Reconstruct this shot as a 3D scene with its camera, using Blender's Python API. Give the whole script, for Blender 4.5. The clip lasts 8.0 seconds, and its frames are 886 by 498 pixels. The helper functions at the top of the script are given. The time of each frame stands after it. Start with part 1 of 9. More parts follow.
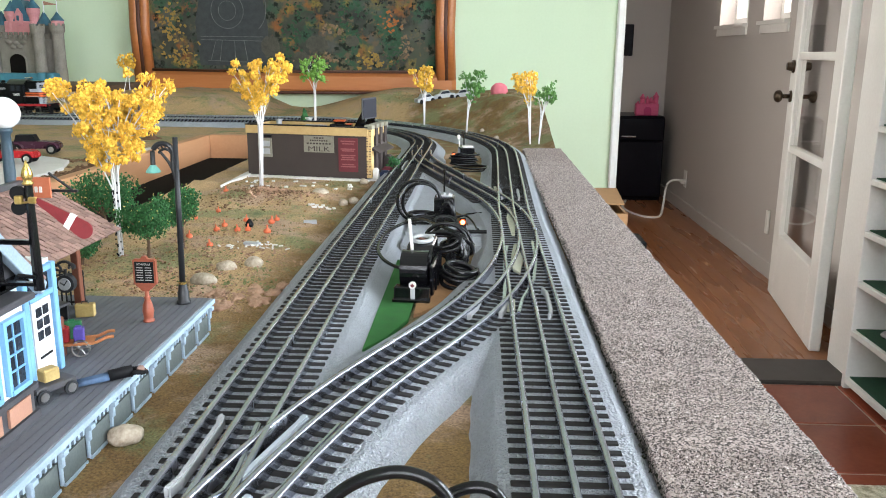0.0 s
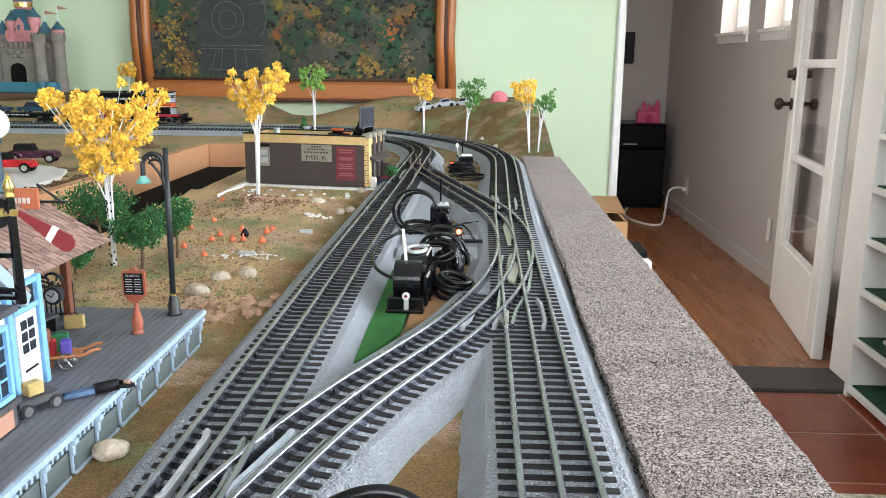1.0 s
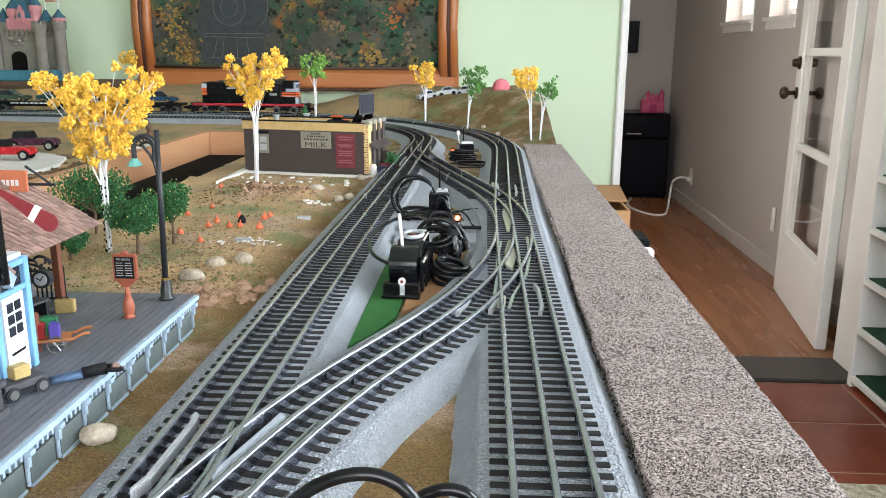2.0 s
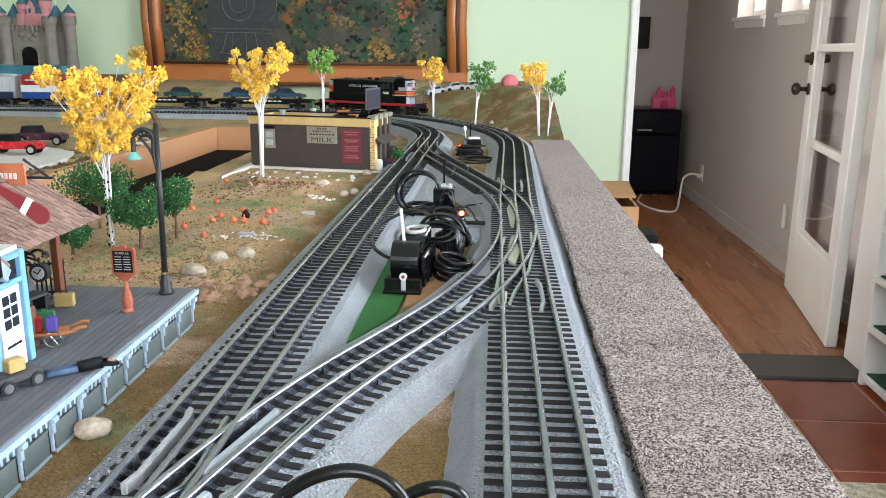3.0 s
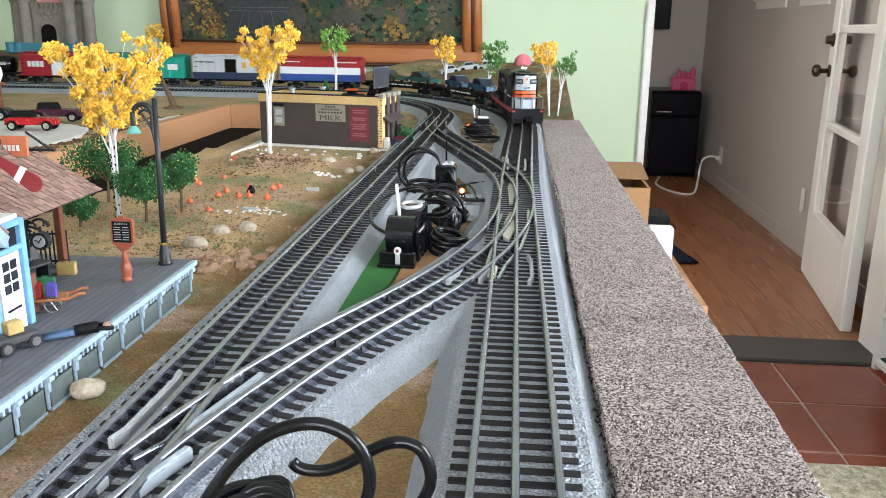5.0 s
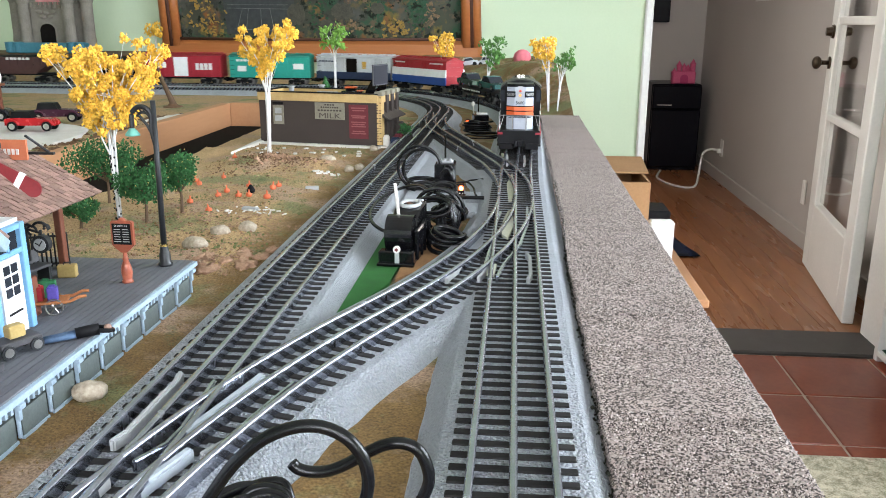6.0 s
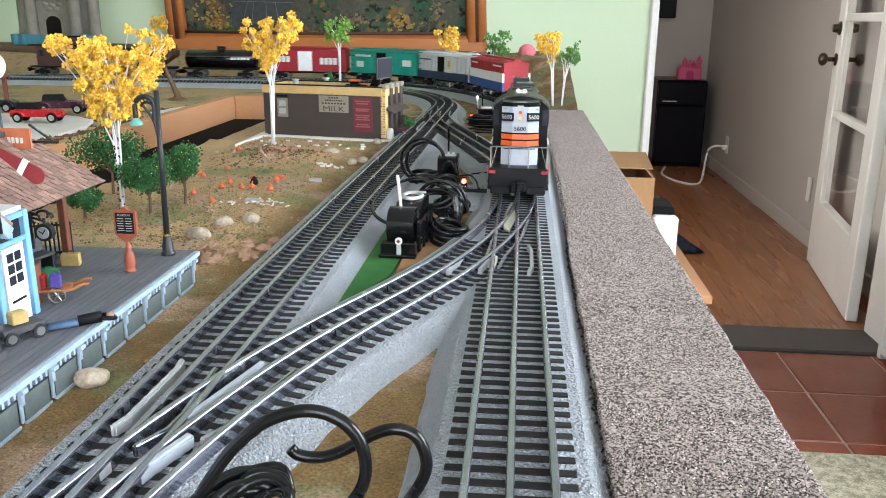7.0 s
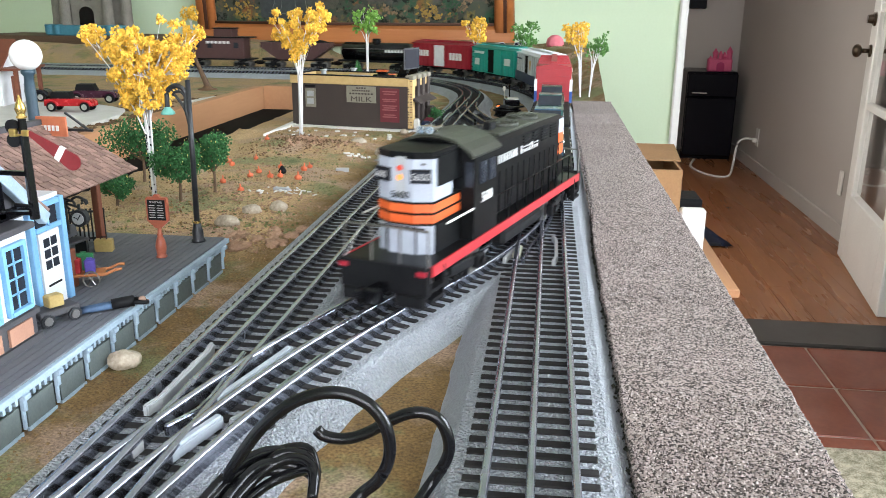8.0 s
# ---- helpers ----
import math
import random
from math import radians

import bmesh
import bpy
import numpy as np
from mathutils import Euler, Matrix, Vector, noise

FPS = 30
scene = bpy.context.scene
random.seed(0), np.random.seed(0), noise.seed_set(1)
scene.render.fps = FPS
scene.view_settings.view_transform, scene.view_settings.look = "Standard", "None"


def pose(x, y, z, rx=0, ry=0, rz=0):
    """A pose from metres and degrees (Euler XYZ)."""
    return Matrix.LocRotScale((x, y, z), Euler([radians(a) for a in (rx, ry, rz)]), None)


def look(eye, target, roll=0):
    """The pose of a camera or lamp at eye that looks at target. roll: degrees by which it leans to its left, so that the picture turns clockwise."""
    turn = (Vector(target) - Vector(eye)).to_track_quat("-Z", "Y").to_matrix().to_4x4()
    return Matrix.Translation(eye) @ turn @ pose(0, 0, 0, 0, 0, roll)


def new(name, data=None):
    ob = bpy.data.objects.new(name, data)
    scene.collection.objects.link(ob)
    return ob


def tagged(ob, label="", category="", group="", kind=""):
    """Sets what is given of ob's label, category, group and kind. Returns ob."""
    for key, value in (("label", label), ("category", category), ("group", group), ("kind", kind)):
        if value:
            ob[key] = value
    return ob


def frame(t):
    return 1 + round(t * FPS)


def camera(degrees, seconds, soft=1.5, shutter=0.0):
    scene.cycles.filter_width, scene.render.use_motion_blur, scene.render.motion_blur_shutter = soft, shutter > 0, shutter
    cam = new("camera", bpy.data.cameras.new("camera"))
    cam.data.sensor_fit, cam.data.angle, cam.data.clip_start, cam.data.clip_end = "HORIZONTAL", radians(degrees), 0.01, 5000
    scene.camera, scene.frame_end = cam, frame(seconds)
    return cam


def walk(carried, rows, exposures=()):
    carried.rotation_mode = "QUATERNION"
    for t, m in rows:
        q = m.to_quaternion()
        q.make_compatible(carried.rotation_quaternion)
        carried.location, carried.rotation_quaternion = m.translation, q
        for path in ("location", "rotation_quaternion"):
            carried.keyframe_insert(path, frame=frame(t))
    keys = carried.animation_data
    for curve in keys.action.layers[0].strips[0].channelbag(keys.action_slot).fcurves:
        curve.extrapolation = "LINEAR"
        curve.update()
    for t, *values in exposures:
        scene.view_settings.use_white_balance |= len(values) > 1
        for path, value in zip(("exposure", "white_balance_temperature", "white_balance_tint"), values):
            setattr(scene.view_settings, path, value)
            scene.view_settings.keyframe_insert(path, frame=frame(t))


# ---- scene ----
cam = camera(57.0, 8.0, soft=0.9, shutter=0.4)
PATH = [
    (0, (-0.041, -0.391, 0.18), (-0.119, 1.552, -0.288), 0.6),
    (0.5, (-0.037, -0.39, 0.182), (-0.117, 1.557, -0.265), 0.5),
    (1, (-0.035, -0.386, 0.181), (-0.119, 1.561, -0.269), 0.5),
    (1.5, (-0.033, -0.383, 0.178), (-0.118, 1.561, -0.284), 0.5),
    (3, (-0.024, -0.376, 0.174), (-0.142, 1.562, -0.308), 0.5),
    (3.5, (-0.022, -0.377, 0.175), (-0.145, 1.56, -0.309), 0.6),
    (4, (-0.016, -0.377, 0.172), (-0.147, 1.554, -0.33), 0.9),
    (4.5, (-0.009, -0.386, 0.172), (-0.162, 1.54, -0.346), 1.1),
    (6, (-0.003, -0.389, 0.176), (-0.169, 1.53, -0.363), 0.2),
    (6.5, (-0.002, -0.391, 0.176), (-0.161, 1.527, -0.368), 0.2),
    (7, (-0.001, -0.391, 0.174), (-0.177, 1.524, -0.376), 0.5),
    (7.5, (-0.001, -0.394, 0.172), (-0.209, 1.515, -0.389), 0.7),
    (8, (0.0, -0.396, 0.174), (-0.238, 1.506, -0.397), 0.5),
]
walk(cam, [(t, look(eye, target, roll)) for t, eye, target, roll in PATH])

# ---- world and light ----
world = bpy.data.worlds.new("daylight")
scene.world = world
world.use_nodes = True
wn = world.node_tree.nodes
sky = wn.new("ShaderNodeTexSky")
sky.sky_type = "NISHITA"
sky.sun_disc = False
sky.sun_elevation = radians(48)
sky.sun_rotation = radians(150)
world.node_tree.links.new(sky.outputs["Color"], wn["Background"].inputs["Color"])
wn["Background"].inputs["Strength"].default_value = 0.12
scene.view_settings.exposure = 0.0


def window_light(name, eye, target, w, h, watts, col):
    data = bpy.data.lights.new(name, "AREA")
    data.shape, data.size, data.size_y, data.energy, data.color = "RECTANGLE", w, h, watts, col
    ob = new(name, data)
    ob.matrix_world = look(eye, target)
    return ob


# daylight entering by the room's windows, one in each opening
window_light("window_light_right", (1.56, 0.40, 0.50), (0.0, 0.75, 0.0), 1.35, 0.95, 69, (0.82, 0.90, 1.0))
window_light("window_light_rear", (0.30, -1.80, 0.55), (0.25, 1.6, -0.1), 1.7, 1.05, 47, (0.90, 0.93, 1.0))
window_light("window_light_hall", (1.53, 4.66, 0.67), (0.6, 4.6, -0.4), 0.5, 0.55, 7.5, (1.0, 0.93, 0.88))
window_light("window_light_hall_door", (1.53, 3.94, 0.67), (0.6, 4.0, -0.4), 0.34, 0.55, 5.5, (1.0, 0.93, 0.88))
# west hall window is out of view, inferred from the open door's bright face
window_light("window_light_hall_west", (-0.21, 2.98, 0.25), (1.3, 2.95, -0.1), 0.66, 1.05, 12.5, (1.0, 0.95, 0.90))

# ---- small helpers ----


def finish(name, bm, material, smooth=False):
    me = bpy.data.meshes.new(name)
    bmesh.ops.recalc_face_normals(bm, faces=bm.faces)
    bm.to_mesh(me)
    bm.free()
    me.materials.append(material)
    if smooth:
        for p in me.polygons:
            p.use_smooth = True
    return me


def part(name, bm, material, parent, label="", smooth=False, m=None):
    """One mesh object under a thing or a part."""
    ob = new(name, finish(name, bm, material, smooth))
    ob.parent = parent
    if m is not None:
        ob.matrix_basis = m
    if label:
        ob["label"] = label
    return ob


def thing(name, label, category, m=None, group="", kind=""):
    ob = new(name)
    ob.empty_display_size = 0.02
    if m is not None:
        ob.matrix_basis = m
    return tagged(ob, label, category, group, kind)


def solid(name, bm, material, label, category="", m=None, group="", kind="", smooth=False):
    """A thing or a piece of the setting that is one mesh."""
    ob = new(name, finish(name, bm, material, smooth))
    if m is not None:
        ob.matrix_basis = m
    return tagged(ob, label, category, group, kind)


def box(bm, c, s, rot=None, bevel=0.0):
    m = Matrix.Translation(c)
    if rot is not None:
        m = m @ pose(0, 0, 0, *rot)
    r = bmesh.ops.create_cube(bm, size=1.0, matrix=m @ Matrix.Diagonal((*s, 1)))
    if bevel:
        vs = set(r["verts"])
        es = [e for e in bm.edges if e.verts[0] in vs and e.verts[1] in vs]
        bmesh.ops.bevel(bm, geom=es, offset=bevel, segments=1, affect="EDGES")
    return bm


def cyl(bm, a, b, r0, r1=None, n=12, caps=True):
    a, b = Vector(a), Vector(b)
    d = b - a
    m = Matrix.Translation((a + b) / 2) @ d.to_track_quat("Z", "Y").to_matrix().to_4x4()
    bmesh.ops.create_cone(bm, cap_ends=caps, segments=n, radius1=r0, radius2=r0 if r1 is None else r1, depth=d.length, matrix=m)
    return bm


def ball(bm, c, s, sub=2, rot=None):
    m = Matrix.Translation(c)
    if rot is not None:
        m = m @ pose(0, 0, 0, *rot)
    s = (s, s, s) if isinstance(s, (int, float)) else s
    bmesh.ops.create_icosphere(bm, subdivisions=sub, radius=1.0, matrix=m @ Matrix.Diagonal((*s, 1)))
    return bm


def flow(pts, k=6):
    """A smooth line through a few points."""
    p = [Vector(q) for q in pts]
    out = []
    for i in range(len(p) - 1):
        a, b, c, d = p[max(i - 1, 0)], p[i], p[i + 1], p[min(i + 2, len(p) - 1)]
        for j in range(k):
            t = j / k
            out.append(0.5 * (2 * b + (c - a) * t + (2 * a - 5 * b + 4 * c - d) * t * t + (3 * b - a - 3 * c + d) * t ** 3))
    return out + [p[-1]]


def tube(bm, pts, r, n=8, r_end=None):
    """A round bar bent along a line of points."""
    pts = [Vector(p) for p in pts]
    rings = []
    for i, p in enumerate(pts):
        d = (pts[min(i + 1, len(pts) - 1)] - pts[max(i - 1, 0)]).normalized()
        ref = Vector((0, 0, 1)) if abs(d.z) < 0.9 else Vector((1, 0, 0))
        u = d.cross(ref).normalized()
        v = d.cross(u)
        k = r if r_end is None else r + (r_end - r) * i / (len(pts) - 1)
        rings.append([bm.verts.new(p + (u * math.cos(a) + v * math.sin(a)) * k) for a in [2 * math.pi * j / n for j in range(n)]])
    for a, b in zip(rings, rings[1:]):
        for j in range(n):
            bm.faces.new((a[j], a[(j + 1) % n], b[(j + 1) % n], b[j]))
    bm.faces.new(rings[0])
    bm.faces.new(rings[-1])
    return bm


def prism(bm, outline, depth, m=None):
    """A flat outline in x and z, given depth along y about its middle."""
    m = m or Matrix()
    a = [bm.verts.new(m @ Vector((x, -depth / 2, z))) for x, z in outline]
    b = [bm.verts.new(m @ Vector((x, depth / 2, z))) for x, z in outline]
    bm.faces.new(a)
    bm.faces.new(b[::-1])
    for i in range(len(a)):
        j = (i + 1) % len(a)
        bm.faces.new((a[i], b[i], b[j], a[j]))
    return bm


def lathe(bm, profile, n=16, m=None):
    """A turned shape from (radius, height) pairs."""
    m = m or Matrix()
    rings = [[bm.verts.new(m @ Vector((r * math.cos(2 * math.pi * j / n), r * math.sin(2 * math.pi * j / n), z))) for j in range(n)] for r, z in profile]
    for a, b in zip(rings, rings[1:]):
        for j in range(n):
            bm.faces.new((a[j], a[(j + 1) % n], b[(j + 1) % n], b[j]))
    bm.faces.new(rings[0])
    bm.faces.new(rings[-1])
    return bm


def B():
    return bmesh.new()


def arc_pts(c, r, a0, a1, n, plane="xz"):
    out = []
    for i in range(n + 1):
        a = radians(a0 + (a1 - a0) * i / n)
        u, v = r * math.cos(a), r * math.sin(a)
        out.append((c[0] + u, c[1], c[2] + v) if plane == "xz" else (c[0] + u, c[1] + v, c[2]))
    return out


# ---- materials ----


def mat(name, col, col2=None, rough=0.6, metal=0.0, scale=120.0, fine=900.0, bump=0.15, spread=0.5, dist=0.0006, coat=0.0, random_value=0.0, spec=0.4, island_value=0.0):
    """Two colours mixed by coarse and fine noise, with relief."""
    m = bpy.data.materials.new(name)
    m.use_nodes = True
    nt = m.node_tree
    n, l = nt.nodes, nt.links
    bs = n["Principled BSDF"]
    col2 = col2 or tuple(c * 0.72 for c in col)
    tc = n.new("ShaderNodeTexCoord")
    big, small = n.new("ShaderNodeTexNoise"), n.new("ShaderNodeTexNoise")
    for t, s, d in ((big, scale, 4), (small, fine, 3)):
        t.inputs["Scale"].default_value, t.inputs["Detail"].default_value = s, d
        l.new(tc.outputs["Object"], t.inputs["Vector"])
    mx = n.new("ShaderNodeMath")
    mx.operation = "MULTIPLY_ADD"
    mx.inputs[1].default_value = 0.45
    l.new(small.outputs["Fac"], mx.inputs[0])
    sc = n.new("ShaderNodeMath")
    sc.operation = "MULTIPLY"
    sc.inputs[1].default_value = 0.55
    l.new(big.outputs["Fac"], sc.inputs[0])
    l.new(sc.outputs[0], mx.inputs[2])
    rp = n.new("ShaderNodeValToRGB")
    rp.color_ramp.elements[0].position = 0.5 - spread * 0.35
    rp.color_ramp.elements[1].position = 0.5 + spread * 0.35
    rp.color_ramp.elements[0].color = (*col2, 1)
    rp.color_ramp.elements[1].color = (*col, 1)
    l.new(mx.outputs[0], rp.inputs["Fac"])
    out = rp.outputs["Color"]
    if random_value or island_value:
        oi = n.new("ShaderNodeObjectInfo") if random_value else n.new("ShaderNodeNewGeometry")
        random_value = random_value or island_value
        mr = n.new("ShaderNodeMapRange")
        mr.inputs["To Min"].default_value, mr.inputs["To Max"].default_value = 1 - random_value, 1 + random_value
        hs = n.new("ShaderNodeHueSaturation")
        l.new(oi.outputs["Random Per Island" if island_value else "Random"], mr.inputs["Value"])
        l.new(mr.outputs["Result"], hs.inputs["Value"])
        l.new(out, hs.inputs["Color"])
        out = hs.outputs["Color"]
    l.new(out, bs.inputs["Base Color"])
    rr = n.new("ShaderNodeMapRange")
    rr.inputs["To Min"].default_value, rr.inputs["To Max"].default_value = max(0.03, rough - 0.1), min(1, rough + 0.1)
    l.new(big.outputs["Fac"], rr.inputs["Value"])
    l.new(rr.outputs["Result"], bs.inputs["Roughness"])
    bs.inputs["Metallic"].default_value = metal
    bs.inputs["Coat Weight"].default_value = coat
    bs.inputs["Specular IOR Level"].default_value = spec
    if bump:
        bp = n.new("ShaderNodeBump")
        bp.inputs["Strength"].default_value, bp.inputs["Distance"].default_value = bump, dist
        l.new(mx.outputs[0], bp.inputs["Height"])
        l.new(bp.outputs["Normal"], bs.inputs["Normal"])
    return m


def glow(name, col, strength):
    m = bpy.data.materials.new(name)
    m.use_nodes = True
    b = m.node_tree.nodes["Principled BSDF"]
    b.inputs["Base Color"].default_value = (*col, 1)
    b.inputs["Emission Color"].default_value = (*col, 1)
    b.inputs["Emission Strength"].default_value = strength
    return m


def clear(name, col=(1, 1, 1), rough=0.03):
    m = bpy.data.materials.new(name)
    m.use_nodes = True
    b = m.node_tree.nodes["Principled BSDF"]
    b.inputs["Base Color"].default_value = (*col, 1)
    b.inputs["Transmission Weight"].default_value = 1.0
    b.inputs["Roughness"].default_value = rough
    b.inputs["IOR"].default_value = 1.3
    return m


def ground_material():
    """Ochre sand and grass scatter, with rust, green and bare pinkish patches."""
    m = mat("scenic_sand", (0.245, 0.150, 0.056), (0.115, 0.065, 0.023), 0.9, 0, 60, 900, 0.9, 0.7, 0.0015)
    nt = m.node_tree
    n, l = nt.nodes, nt.links
    bs = n["Principled BSDF"]
    base = bs.inputs["Base Color"].links[0].from_socket
    tc = next(k for k in n if k.type == "TEX_COORD")
    # paler soil away from the tracks, with a wandering border
    pn = n.new("ShaderNodeTexNoise")
    pn.inputs["Scale"].default_value, pn.inputs["Detail"].default_value = 30, 4
    l.new(tc.outputs["Object"], pn.inputs["Vector"])
    sp = n.new("ShaderNodeSeparateXYZ")
    l.new(tc.outputs["Object"], sp.inputs["Vector"])
    masks = []
    for socket, a0, a1 in (("X", -0.195, -0.225), ("Y", 0.10, 0.16)):
        wob = n.new("ShaderNodeMath")
        wob.operation = "MULTIPLY_ADD"
        wob.inputs[1].default_value = 0.05
        l.new(pn.outputs["Fac"], wob.inputs[0])
        l.new(sp.outputs[socket], wob.inputs[2])
        rg = n.new("ShaderNodeMapRange")
        rg.inputs["From Min"].default_value, rg.inputs["From Max"].default_value = a0 + 0.025, a1 + 0.025
        l.new(wob.outputs[0], rg.inputs["Value"])
        masks.append(rg.outputs["Result"])
    both = n.new("ShaderNodeMath")
    both.operation = "MULTIPLY"
    l.new(masks[0], both.inputs[0])
    l.new(masks[1], both.inputs[1])
    soil = n.new("ShaderNodeMix")
    soil.data_type = "RGBA"
    soil.inputs[7].default_value = (0.40, 0.265, 0.135, 1)
    l.new(both.outputs[0], soil.inputs[0])
    l.new(base, soil.inputs[6])
    base = soil.outputs[2]
    for scale, lo, hi, col, seed in ((11, 0.50, 0.6, (0.19, 0.20, 0.09), 3.1), (16, 0.50, 0.62, (0.37, 0.25, 0.175), 7.7), (34, 0.6, 0.7, (0.12, 0.14, 0.06), 1.3)):
        mp = n.new("ShaderNodeMapping")
        mp.inputs["Location"].default_value = (seed, seed * 2, 0)
        nz = n.new("ShaderNodeTexNoise")
        nz.inputs["Scale"].default_value, nz.inputs["Detail"].default_value, nz.inputs["Roughness"].default_value = scale, 6, 0.65
        rg = n.new("ShaderNodeMapRange")
        rg.inputs["From Min"].default_value, rg.inputs["From Max"].default_value = lo, hi
        rg.inputs["To Max"].default_value = 0.85
        mx = n.new("ShaderNodeMix")
        mx.data_type = "RGBA"
        mx.inputs[7].default_value = (*col, 1)
        l.new(tc.outputs["Object"], mp.inputs["Vector"])
        l.new(mp.outputs["Vector"], nz.inputs["Vector"])
        l.new(nz.outputs["Fac"], rg.inputs["Value"])
        l.new(rg.outputs["Result"], mx.inputs[0])
        l.new(base, mx.inputs[6])
        base = mx.outputs[2]
    # fine grain
    gr = n.new("ShaderNodeTexNoise")
    gr.inputs["Scale"].default_value, gr.inputs["Detail"].default_value = 700, 2
    l.new(tc.outputs["Object"], gr.inputs["Vector"])
    rg = n.new("ShaderNodeMapRange")
    rg.inputs["From Min"].default_value, rg.inputs["From Max"].default_value = 0.3, 0.7
    rg.inputs["To Min"].default_value, rg.inputs["To Max"].default_value = 0.6, 1.4
    hs = n.new("ShaderNodeHueSaturation")
    l.new(gr.outputs["Fac"], rg.inputs["Value"])
    l.new(rg.outputs["Result"], hs.inputs["Value"])
    l.new(base, hs.inputs["Color"])
    l.new(hs.outputs["Color"], bs.inputs["Base Color"])
    return m


def grit_material():
    """Mineral grit: cells of pale, pinkish and dark grains."""
    m = bpy.data.materials.new("mineral_grit")
    m.use_nodes = True
    n, l = m.node_tree.nodes, m.node_tree.links
    bs = n["Principled BSDF"]
    tc = n.new("ShaderNodeTexCoord")
    vo = n.new("ShaderNodeTexVoronoi")
    vo.inputs["Scale"].default_value = 1180
    nz = n.new("ShaderNodeTexNoise")
    nz.inputs["Scale"].default_value, nz.inputs["Detail"].default_value = 560, 5
    rp = n.new("ShaderNodeValToRGB")
    e = rp.color_ramp.elements
    e[0].position, e[0].color = 0.0, (0.05, 0.038, 0.032, 1)
    e[1].position, e[1].color = 1.0, (0.60, 0.51, 0.47, 1)
    for p, c in ((0.39, (0.042, 0.032, 0.028, 1)), (0.46, (0.19, 0.150, 0.133, 1)), (0.60, (0.36, 0.287, 0.264, 1)), (0.80, (0.48, 0.395, 0.367, 1))):
        k = e.new(p)
        k.color = c
    sx = n.new("ShaderNodeSeparateColor")
    ad = n.new("ShaderNodeMath")
    ad.operation = "MULTIPLY_ADD"
    ad.inputs[1].default_value = 0.62
    sb = n.new("ShaderNodeMath")
    sb.operation = "MULTIPLY"
    sb.inputs[1].default_value = 0.40
    l.new(tc.outputs["Object"], vo.inputs["Vector"])
    l.new(tc.outputs["Object"], nz.inputs["Vector"])
    l.new(vo.outputs["Color"], sx.inputs["Color"])
    l.new(nz.outputs["Fac"], sb.inputs[0])
    l.new(sx.outputs["Red"], ad.inputs[0])
    l.new(sb.outputs[0], ad.inputs[2])
    l.new(ad.outputs[0], rp.inputs["Fac"])
    l.new(rp.outputs["Color"], bs.inputs["Base Color"])
    bs.inputs["Roughness"].default_value = 0.85
    bp = n.new("ShaderNodeBump")
    bp.inputs["Strength"].default_value, bp.inputs["Distance"].default_value = 0.9, 0.0015
    l.new(ad.outputs[0], bp.inputs["Height"])
    l.new(bp.outputs["Normal"], bs.inputs["Normal"])
    return m


def grain_material():
    """Single grains, each pale, pinkish or dark."""
    m = bpy.data.materials.new("mineral_grain")
    m.use_nodes = True
    n, l = m.node_tree.nodes, m.node_tree.links
    bs = n["Principled BSDF"]
    ge = n.new("ShaderNodeNewGeometry")
    rp = n.new("ShaderNodeValToRGB")
    rp.color_ramp.interpolation = "CONSTANT"
    e = rp.color_ramp.elements
    e[0].position, e[0].color = 0.0, (0.040, 0.030, 0.026, 1)
    e[1].position, e[1].color = 0.92, (0.58, 0.51, 0.475, 1)
    for p, c in ((0.16, (0.15, 0.118, 0.105, 1)), (0.36, (0.31, 0.255, 0.235, 1)), (0.66, (0.43, 0.36, 0.335, 1))):
        k = e.new(p)
        k.color = c
    l.new(ge.outputs["Random Per Island"], rp.inputs["Fac"])
    l.new(rp.outputs["Color"], bs.inputs["Base Color"])
    bs.inputs["Roughness"].default_value = 0.55
    return m


def wood_material(name, col, col2, along="y", scale=6.0, rough=0.45):
    m = mat(name, col, col2, rough, 0, scale, scale * 14, 0.08, 0.9, 0.001)
    nt = m.node_tree
    tc = next(k for k in nt.nodes if k.type == "TEX_COORD")
    mp = nt.nodes.new("ShaderNodeMapping")
    mp.inputs["Scale"].default_value = {"x": (0.12, 1, 1), "y": (1, 0.12, 1), "z": (1, 1, 0.12)}[along]
    nt.links.new(tc.outputs["Object"], mp.inputs["Vector"])
    for k in nt.nodes:
        if k.type == "TEX_NOISE":
            nt.links.new(mp.outputs["Vector"], k.inputs["Vector"])
    return m


